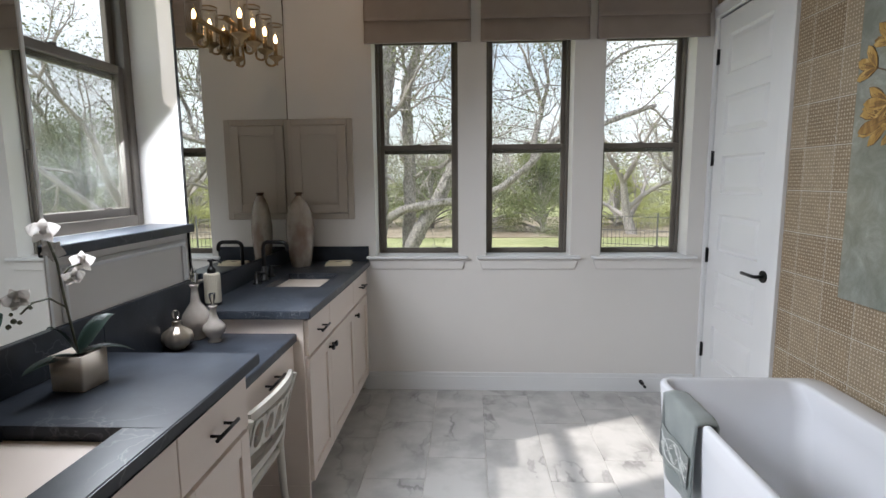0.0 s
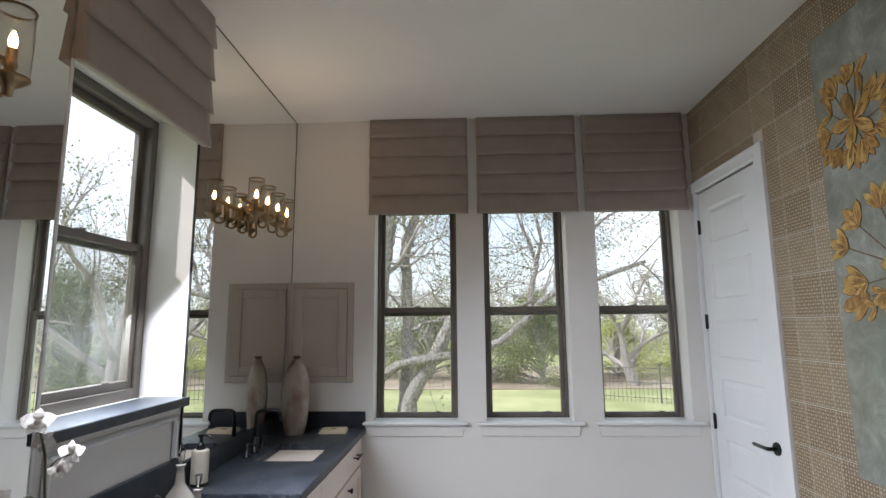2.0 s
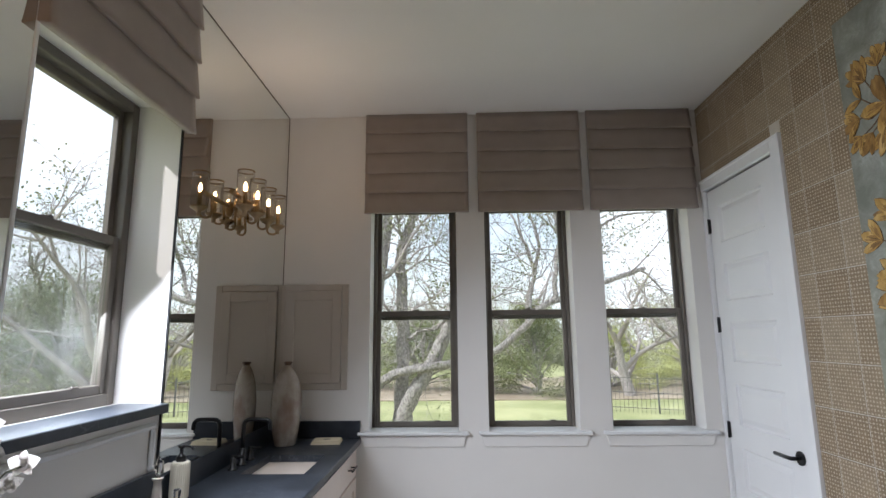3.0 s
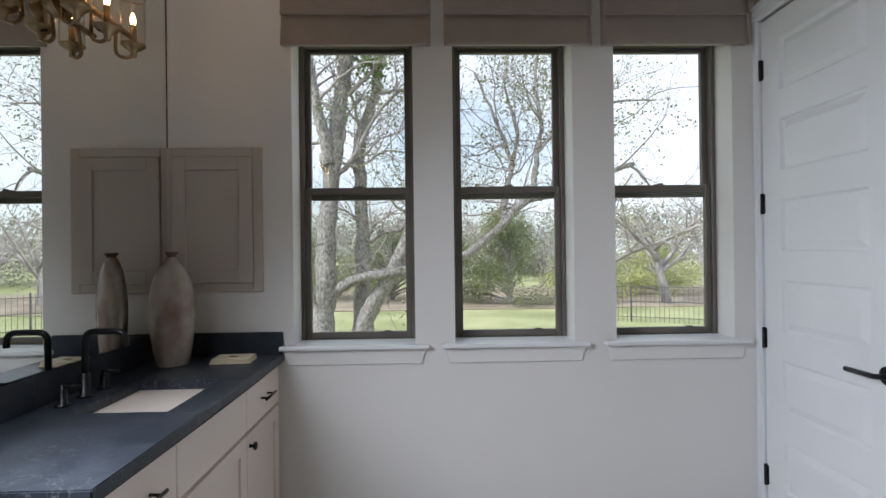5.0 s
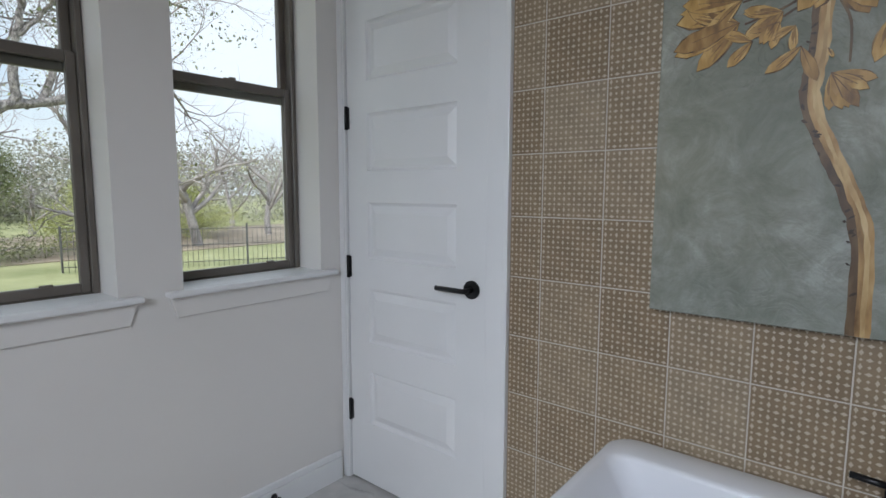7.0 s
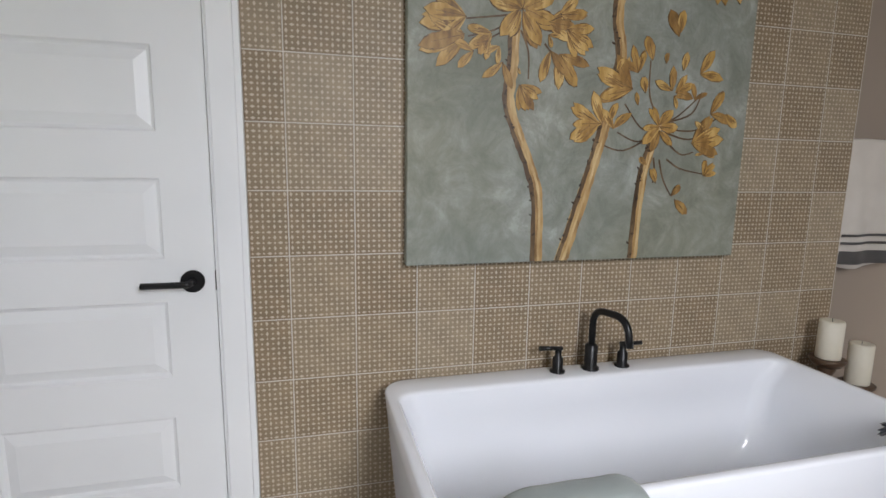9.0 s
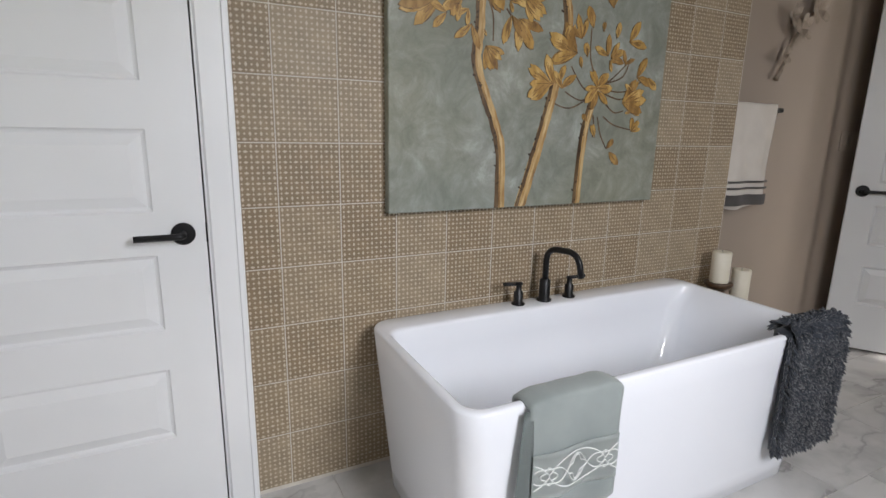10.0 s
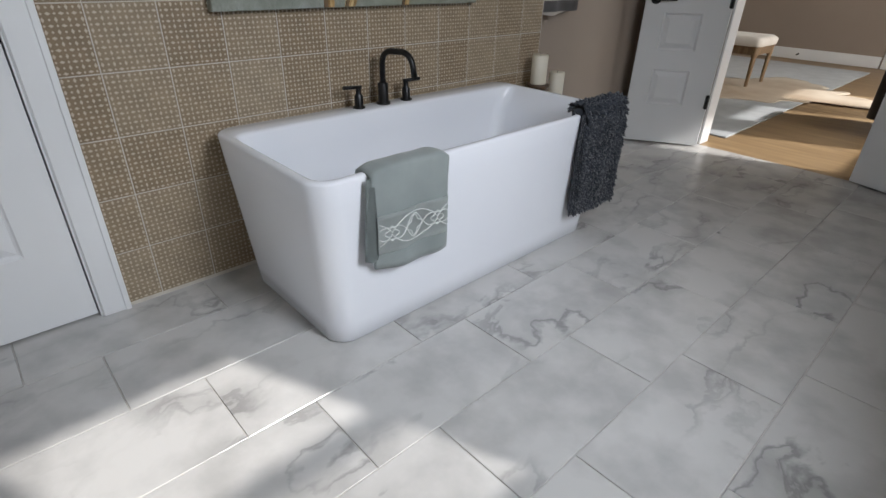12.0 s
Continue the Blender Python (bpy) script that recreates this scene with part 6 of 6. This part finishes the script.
cp = thing("wall_plate", "white blank wall plate under the thermostat", "wall plate", (3.36, BY0, 1.272))
part("plate", B((-0.07, 0.07, 0, 0.008, -0.04, 0.04), bevel=0.002), M["white"], cp)
ot = thing("power_outlet", "white outlet cover above the bedroom baseboard", "power outlet", (3.42, BY0, 0.36))
part("plate", B((-0.036, 0.036, 0, 0.006, -0.058, 0.058), bevel=0.002), M["white"], ot)

# ---- outside ----
GZ = -0.42
structure("ground", B((-150, 150, -120, 200, GZ - 0.3, GZ), bevel=0), M["lawn"], "sunlit spring lawn", "lawn")


class Wood:
    """Gathers tapered branches fast, as plain lists."""

    def __init__(self):
        self.v, self.f = [], []

    def limb(self, pts, radii, sides=6):
        side, base = None, None
        pts = [Vector(p) for p in pts]
        for k, p in enumerate(pts):
            ahead = (pts[min(k + 1, len(pts) - 1)] - pts[max(k - 1, 0)]).normalized()
            side = ahead.orthogonal().normalized() if side is None else (side - ahead * side.dot(ahead)).normalized()
            up = ahead.cross(side)
            start = len(self.v)
            for i in range(sides):
                a = math.tau * i / sides
                self.v.append(tuple(p + radii[k] * (math.cos(a) * side + math.sin(a) * up)))
            if base is not None:
                for i in range(sides):
                    self.f.append((base + i, base + (i + 1) % sides, start + (i + 1) % sides, start + i))
            base = start

    def mesh(self, name, mat):
        me = bpy.data.meshes.new(name)
        me.from_pydata(self.v, [], self.f)
        me.polygons.foreach_set("use_smooth", [True] * len(me.polygons))
        me.materials.append(mat)
        return me


def wander(rg, start, heading, length, steps, bend, lift=0.0):
    pts, d = [Vector(start)], Vector(heading).normalized()
    for _ in range(steps):
        d = (d + Vector((rg.uniform(-1, 1), rg.uniform(-1, 1), rg.uniform(-1, 1) + lift)) * bend).normalized()
        pts.append(pts[-1] + d * length / steps)
    return pts


def smooth_line(pts, n=5):
    pts = [Vector(p) for p in pts]
    out = []
    for k in range(len(pts) - 1):
        p0, p1, p2, p3 = pts[max(k - 1, 0)], pts[k], pts[k + 1], pts[min(k + 2, len(pts) - 1)]
        for i in range(n):
            t = i / n
            out.append(0.5 * ((2 * p1) + (p2 - p0) * t + (2 * p0 - 5 * p1 + 4 * p2 - p3) * t * t + (3 * p1 - p0 - 3 * p2 + p3) * t ** 3))
    out.append(pts[-1])
    return out


def sprout(rg, wood, tips, pts, r0, level, count, length, spread=1.0, lift=0.12):
    """Side branches along a limb, and twigs on those."""
    for _ in range(count):
        k = rg.randint(max(1, len(pts) // 4), len(pts) - 2)
        d = (pts[k + 1] - pts[k]).normalized()
        out = Vector((rg.uniform(-1, 1), rg.uniform(-1, 1), rg.uniform(-0.7, 1))).normalized()
        head = (d * 0.6 + out * spread).normalized()
        ln = length * rg.uniform(0.55, 1.15)
        path = wander(rg, pts[k], head, ln, 7 if level else 5, 0.34, lift)
        r = r0 * rg.uniform(0.6, 1.0)
        wood.limb(path, [r * (1 - 0.82 * i / (len(path) - 1)) for i in range(len(path))], 5 if level > 1 else 3)
        if level:
            sprout(rg, wood, tips, path, r * 0.5, level - 1, 6, length * 0.55, spread, lift)
        else:
            tips.append(path[-1])
            tips.append(path[len(path) // 2])


def leaves(name, centres, radius, per, size, mat, seed, parent, flatness=0.8):
    rs = np.random.RandomState(seed)
    c = np.repeat(np.array([tuple(p) for p in centres]), per, axis=0)
    n = len(c)
    p = c + np.clip(rs.normal(0, 0.9, (n, 3)), -1.5, 1.5) * radius * np.array([1, 1, flatness])
    a = rs.normal(0, 1, (n, 3))
    a /= np.linalg.norm(a, axis=1)[:, None]
    b = np.cross(a, rs.normal(0, 1, (n, 3)))
    b /= np.linalg.norm(b, axis=1)[:, None]
    s = size * rs.uniform(0.6, 1.3, (n, 1))
    quad = np.stack([p - a * s, p + b * s * 0.5, p + a * s, p - b * s * 0.5], 1).reshape(-1, 3)
    me = bpy.data.meshes.new(name)
    me.from_pydata(quad.tolist(), [], np.arange(n * 4).reshape(-1, 4).tolist())
    me.materials.append(mat)
    return tagged(part(name, me, mat, parent), kind="stuff")


def tree_thing(name, label, at):
    return thing(name, label, "tree", at)


# the big live oak close to the north windows
rg = random.Random(21)
oak = tree_thing("live_oak", "large grey-barked oak with bare twisting limbs on the lawn", (0, 8.0, GZ))
OA = Vector((0, 8.0, GZ))
OAK_WOOD = [("trunk", [(-0.93, 8.0, GZ - 0.1), (-0.94, 8.0, 0.41), (-0.90, 8.0, 0.98), (-0.88, 8.05, 1.69), (-0.82, 8.1, 2.45), (-0.73, 8.1, 3.15), (-0.66, 8.2, 3.7), (-0.45, 8.4, 5.2)], 0.200, 0.10, 0.9),
         ("limb", [(-0.86, 8.0, 2.45), (-0.86, 8.0, 2.75), (-0.95, 7.95, 3.08), (-1.03, 7.9, 3.6), (-1.2, 7.9, 4.6)], 0.12, 0.06, 0.8),
         ("limb", [(-0.93, 8.0, 0.50), (-1.03, 7.95, 0.78), (-1.18, 7.9, 0.99), (-1.32, 7.9, 1.26), (-1.6, 7.9, 1.7), (-2.2, 7.8, 2.1)], 0.10, 0.04, 0.8),
         ("trunk", [(-0.56, 8.25, GZ - 0.1), (-0.51, 8.25, 0.51), (-0.47, 8.25, 1.27), (-0.48, 8.25, 2.15), (-0.51, 8.3, 2.75), (-0.38, 8.35, 3.2), (-0.27, 8.4, 3.6), (-0.1, 8.5, 4.8)], 0.140, 0.07, 0.9),
         ("trunk", [(-0.58, 8.1, GZ - 0.1), (-0.43, 8.05, 0.43), (-0.28, 8.0, 0.77), (0.0, 8.0, 1.26), (0.22, 8.0, 1.75), (0.42, 8.1, 2.4), (0.55, 8.2, 3.2), (0.9, 8.3, 4.4)], 0.170, 0.07, 0.7),
         ("limb", [(-0.84, 8.0, 0.84), (-0.66, 7.95, 0.96), (-0.49, 7.9, 1.05), (0.01, 7.9, 1.13), (0.42, 7.9, 1.20), (0.82, 7.9, 1.32), (1.17, 7.9, 1.57), (1.57, 7.9, 1.97), (1.95, 7.95, 2.07), (2.5, 8.1, 2.3), (3.1, 8.3, 2.5)], 0.090, 0.045, 0.6),
         ("limb", [(1.30, 7.9, 1.70), (1.38, 8.0, 2.15), (1.45, 8.1, 2.50), (1.30, 8.2, 3.0), (1.02, 8.3, 3.7)], 0.055, 0.02, 0.7),
         ("limb", [(1.45, 8.1, 2.45), (1.55, 8.2, 2.9), (1.42, 8.3, 3.5), (1.5, 8.4, 4.3)], 0.035, 0.015, 0.7),
         ("limb", [(1.70, 7.9, 2.04), (1.73, 7.9, 2.45), (1.80, 7.9, 2.96), (1.72, 7.9, 3.56), (1.9, 7.9, 4.4)], 0.05, 0.02, 0.7),
         ("limb", [(1.77, 7.9, 2.6), (2.05, 7.9, 3.0), (2.3, 8.0, 3.6)], 0.03, 0.012, 0.7),
         ("limb", [(1.90, 7.95, 2.07), (2.25, 8.1, 2.9), (2.8, 8.3, 3.3), (3.5, 8.5, 3.4)], 0.04, 0.015, 0.7),
         ("limb", [(-0.46, 8.25, 1.45), (-0.2, 8.1, 1.62), (0.05, 8.0, 1.66), (0.2, 7.9, 1.9)], 0.045, 0.016, 0.8),
         ("limb", [(-0.80, 8.1, 2.55), (-0.45, 8.0, 2.45), (-0.1, 7.9, 2.62), (0.35, 7.8, 2.5)], 0.030, 0.012, 0.8)]
twigs, tips = Wood(), []
for nm, pts, r0, r1, sp in OAK_WOOD:
    line = smooth_line(pts, 6)
    w = Wood()
    n = len(line)
    line = [p + Vector((rg.uniform(-1, 1), rg.uniform(-1, 1), 0)) * 0.014 for p in line]
    w.limb([p - OA for p in line], [0.76 * (r0 + (r1 - r0) * k / (n - 1)) * (1 + 0.10 * rg.uniform(-1, 1)) for k in range(n)], 12)
    part(nm, w.mesh(nm, M["bark"]), None, oak)
    up_part = [p for p in line if p.z > 1.25] or line
    if len(up_part) > 5:
        sprout(rg, twigs, tips, [p - OA for p in up_part], r1 * 0.36 + 0.006, 2, 9, 1.4, 1.0)
tagged(part("twigs", twigs.mesh("twigs", M["twig"]), None, oak), kind="stuff")
pick = [t for t in tips if rg.random() < 0.13]
leaves("leaves", pick, 0.10, 12, 0.020, M["leafd"], 3, oak)
leaves("mistletoe", [Vector((-0.30 + 0.09 * math.sin(k * 2.4), 8.2, 3.62 + 0.05 * k)) - OA for k in range(8)], 0.12, 70, 0.030, M["mistletoe"], 9, oak, 1.2)


def woodland_tree(name, x, y, height, spread_, seed, leafy, label, mat, trunk_r=0.16, gz=GZ, low=0.3, leaf=0.05, per=26, levels=2, stems=5, mass=0.15):
    r_ = random.Random(seed)
    e = tree_thing(name, label, (x, y, gz))
    w, t_ = Wood(), []
    main = wander(r_, (0, 0, -0.1), (r_.uniform(-0.15, 0.15), 0, 1), height * 0.45, 6, 0.12)
    w.limb(main, [trunk_r * (1 - 0.5 * i / 6) for i in range(7)], 8)
    part("trunk", w.mesh("trunk", M["bark"]), None, e)
    w = Wood()
    for k in range(stems):
        a = math.tau * k / stems + r_.uniform(-0.5, 0.5)
        st = main[r_.randint(2, 6)]
        head = (math.cos(a) * spread_, math.sin(a) * spread_, height * 0.5)
        b_ = wander(r_, st, head, height * 0.62, 8, 0.20)
        w.limb(b_, [trunk_r * 0.5 * (1 - 0.8 * i / 8) for i in range(9)], 5)
        sprout(r_, w, t_, b_, trunk_r * 0.2, levels - 1, 7, height * 0.30)
    tagged(part("branches", w.mesh("branches", M["twig"]), None, e), kind="stuff")
    if leafy:
        pts = [p for p in t_ if r_.random() < leafy]
        leaves("leaves", pts, mass, per, leaf, mat, seed, e)
    return e


def bush(x, y, wide, high, seed, mat, label, gz=GZ, count=3600, size=0.048, name="evergreen_tree"):
    """A dense low crown that reaches the ground: limbs inside, many small leaves in uneven clumps."""
    r_ = random.Random(seed)
    e = tree_thing(name, label, (x, y, gz))
    w = Wood()
    centres = []
    for k in range(40):
        a, u = r_.uniform(0, math.tau), r_.random()
        z = high * (0.08 + 0.86 * u)
        reach = wide * (1.0 - 0.75 * (u ** 1.7)) * r_.uniform(0.55, 1.0)
        tip = Vector((math.cos(a) * reach, math.sin(a) * reach, z))
        path = [Vector((0, 0, z * 0.35)), Vector((tip.x * 0.45, tip.y * 0.45, z * 0.8)), tip]
        w.limb(smooth_line(path, 3), [0.05 * (1 - 0.12 * i) for i in range(7)], 4)
        centres += [tip, (tip + path[1]) / 2]
    tr = Wood()
    tr.limb([(0, 0, -0.1), (0.03, 0, high * 0.4), (0, 0.04, high * 0.8)], [0.12, 0.09, 0.03], 7)
    part("trunk", tr.mesh("trunk", M["bark"]), None, e)
    tagged(part("branches", w.mesh("branches", M["bark"]), None, e), kind="stuff")
    leaves("leaves", centres, 0.12 * (wide + high) / 2, 3 * count // len(centres), size * 0.6, mat, seed, e, 0.7)
    return e


bush(3.0, 18.5, 1.7, 3.2, 1, M["leafd"], "dense olive-green evergreen at the lawn's far edge", count=9000)
bush(1.1, 19.2, 1.4, 2.3, 2, M["leafd"], "dense olive-green evergreen shrubby tree at the lawn's edge", count=5000)
bush(-1.0, 20.5, 2.2, 2.6, 3, M["leafd"], "dense olive-green evergreen at the lawn's far edge", count=6000)
bush(-4.5, 21.0, 2.6, 2.9, 4, M["leafd"], "dense olive-green evergreen at the lawn's far edge", count=6000)
bush(6.2, 21.0, 1.9, 2.2, 5, M["leafy"], "yellow-green shrubby tree at the lawn's edge", count=6000)
bush(9.6, 22.0, 2.2, 2.0, 6, M["leafy"], "yellow-green shrubby tree at the lawn's edge", count=6000)
woodland_tree("oak_tree", 5.9, 18.0, 4.4, 3.0, 31, 0.08, "spreading oak with sparse spring leaves beyond the fence", M["leafy"], 0.20, leaf=0.04, per=10)
woodland_tree("oak_tree", 8.1, 18.2, 5.0, 3.0, 32, 0.08, "spreading oak with sparse spring leaves beyond the fence", M["leafy"], 0.18, leaf=0.04, per=10)
woodland_tree("oak_tree", 3.0, 24.0, 5.6, 3.0, 33, 0.06, "grey leafless tree in the far tree line", M["leafy"], 0.18, leaf=0.04, per=10)
woodland_tree("oak_tree", -2.6, 25.0, 5.6, 3.0, 34, 0.06, "grey leafless tree in the far tree line", M["leafd"], 0.18, leaf=0.04, per=10)
for k, (x, y) in enumerate(((10.5, 24.5), (13.5, 26.0), (6.0, 27.5), (0.5, 27.0), (-5.5, 27.0), (16.5, 24.0), (-11.0, 24.0), (12.0, 20.5))):
    woodland_tree("oak_tree", x, y, 4.4 + 0.5 * math.sin(k * 2.1), 2.8, 60 + k, 0.04, "grey leafless tree in the far tree line", M["leafy"], 0.14, leaf=0.03, per=8)
# west and north-west
bush(-9.0, 13.0, 2.4, 3.8, 7, M["leafd"], "dense olive-green evergreen west of the house", count=9000)
bush(-13.0, 16.0, 3.2, 4.0, 8, M["leafd"], "dense olive-green evergreen west of the house", count=8000)
bush(-12.5, 11.0, 2.2, 3.2, 9, M["leafy"], "yellow-green shrubby tree west of the house", count=6000)
bush(-8.5, 20.0, 3.0, 3.4, 10, M["leafd"], "dense olive-green evergreen at the lawn's far edge", count=7000)
woodland_tree("oak_tree", -6.0, 9.5, 5.2, 3.2, 35, 0.18, "twisting oak with tufts of leaves west of the house", M["leafd"], 0.17, leaf=0.03, per=8, levels=3)
woodland_tree("oak_tree", -10.5, 14.0, 5.5, 3.4, 36, 0.15, "twisting oak with tufts of leaves west of the house", M["leafd"], 0.18, leaf=0.04, per=14)

# far tree line
r_ = random.Random(50)
cen = []
for k in range(520):
    a = radians(r_.uniform(-20, 200))
    d = r_.uniform(30, 44)
    cen.append((d * math.cos(a), 4 + d * math.sin(a), GZ + r_.uniform(0.0, 3.7)))
tl = thing("tree_line", "distant grey-green woodland round the lawn", "trees", (0, 0, 0))
leaves("foliage", cen, 0.95, 420, 0.095, M["woods"], 77, tl, 0.7)
# a browner band laid over the lawn's far edge
M["brownish"] = surface("brown_ground", (0.24, 0.19, 0.14), (0.36, 0.30, 0.23), 0.8, 0.95, grain=20, bump=0.5, depth=0.02)
structure("dirt_strip", B((-30, 40, 17.2, 26, GZ, GZ + 0.03), bevel=0.01), M["brownish"], "brownish strip of ground under the trees", "ground")

# fence
fence = thing("iron_fence", "thin black iron picket fence across the lawn", "fence", (0, 0, GZ))
F0, F1 = Vector((3.75, 15.0, 0)), Vector((8.6, 12.6, 0))
dirn = (F1 - F0)
for z in (0.12, 0.50, 0.86):
    part("rail", tube([F0 + Vector((0, 0, z)), F1 + Vector((0, 0, z))], 0.009, 5), M["fenceiron"], fence)
pk = tube([(0, 0, 0), (0, 0, 0.92)], 0.0055, 4)
pme = mesh_of("picket", pk, M["fenceiron"])
for k in range(52):
    p = F0 + dirn * k / 51
    ob = part("picket", pme, None, fence)
    ob.matrix_basis = Matrix.Translation(p)
pk = mesh_of("post", B((-0.018, 0.018, -0.018, 0.018, 0, 0.97), bevel=0.004), M["fenceiron"])
for k in range(4):
    ob = part("post", pk, None, fence)
    ob.matrix_basis = Matrix.Translation(F0 + dirn * k / 3 + Vector((0, 0.03, 0)))


# ---- floor and wall tiles ----
def tile_mesh(name, w, h, d, mat, chamfer=0.0015):
    """A tile lying in x and y, its face at z = 0."""
    bm = bmesh.new()
    c = chamfer
    top = [bm.verts.new(p) for p in ((c, c, 0), (w - c, c, 0), (w - c, h - c, 0), (c, h - c, 0))]
    rim = [bm.verts.new(p) for p in ((0, 0, -c), (w, 0, -c), (w, h, -c), (0, h, -c))]
    low = [bm.verts.new(p) for p in ((0, 0, -d), (w, 0, -d), (w, h, -d), (0, h, -d))]
    bm.faces.new(top)
    for a, b in ((rim, top), (low, rim)):
        for i in range(4):
            bm.faces.new((a[i], a[(i + 1) % 4], b[(i + 1) % 4], b[i]))
    return mesh_of(name, bm, mat)


floor_ob = bpy.data.objects["floor"]
made = {}
PX, PY, J = 0.3085, 0.612, 0.003
col = 0
x = 0.177 - 4 * PX
for c in range(-4, 8):
    gx0, gx1 = 0.177 + c * PX, 0.177 + (c + 1) * PX
    a, b = max(gx0, XW), min(gx1, XR)
    if b - a < 0.02:
        continue
    off = 3.036 - 0.612 + (c % 3) * 0.205 - 3 * PY * 2
    r = 0
    while off + r * PY < YN:
        if gx0 > XE - 0.1 and off + r * PY > 0.6:
            r += 1
            continue
        y0, y1 = max(off + r * PY, YS), min(off + (r + 1) * PY, YN)
        r += 1
        if y1 - y0 < 0.02:
            continue
        w, h = round(b - a - J, 4), round(y1 - y0 - J, 4)
        if (w, h) not in made:
            made[w, h] = tile_mesh("tile", w, h, 0.009, M["marble"])
        ob = new("tile", made[w, h])
        ob.parent = floor_ob
        ob.matrix_basis = Matrix.Translation((a + J / 2, y0 + J / 2, 0))

TP, TJ = 0.198, 0.0035
wall_ob = bpy.data.objects["wall_east"]
tmade = {}
k0 = -6
structure("tile_bed", wall_with_holes("y", 0.828, YN, 0, ZC, [(3.10, YN, 0, 2.51)], XTG - 0.002, XE), M["grout"], "pale grout bed of the tiled wall", "wall")
bed = bpy.data.objects["tile_bed"]
random.seed(4)
for i in range(-5, 12):
    y1 = 2.98 - i * TP
    y0 = y1 - TP
    for k in range(-6, 12):
        z0 = 1.003 + k * TP
        for (a, b, c, d) in [(max(y0, 0.83), min(y1, 3.095 if z0 < 2.50 else YN), max(z0, 0.0), min(z0 + TP, ZC))]:
            if z0 < 2.50 < z0 + TP and y1 > 3.1:
                if y0 >= 3.05:
                    c, b = 2.516, min(y1, YN)
            if b - a < 0.015 or d - c < 0.015:
                continue
            w, h = round(b - a - TJ, 4), round(d - c - TJ, 4)
            if (w, h) not in tmade:
                me = tile_mesh("tile", w, h, 0.006, M["tile"])
                tmade[w, h] = me
            ob = new("tile", tmade[w, h])
            ob.parent = bed
            turned = Matrix(((0, 0, -1, 0), (-1, 0, 0, 0), (0, 1, 0, 0), (0, 0, 0, 1)))
            ob.matrix_basis = Matrix.Translation((XT, b - TJ / 2, c + TJ / 2)) @ turned
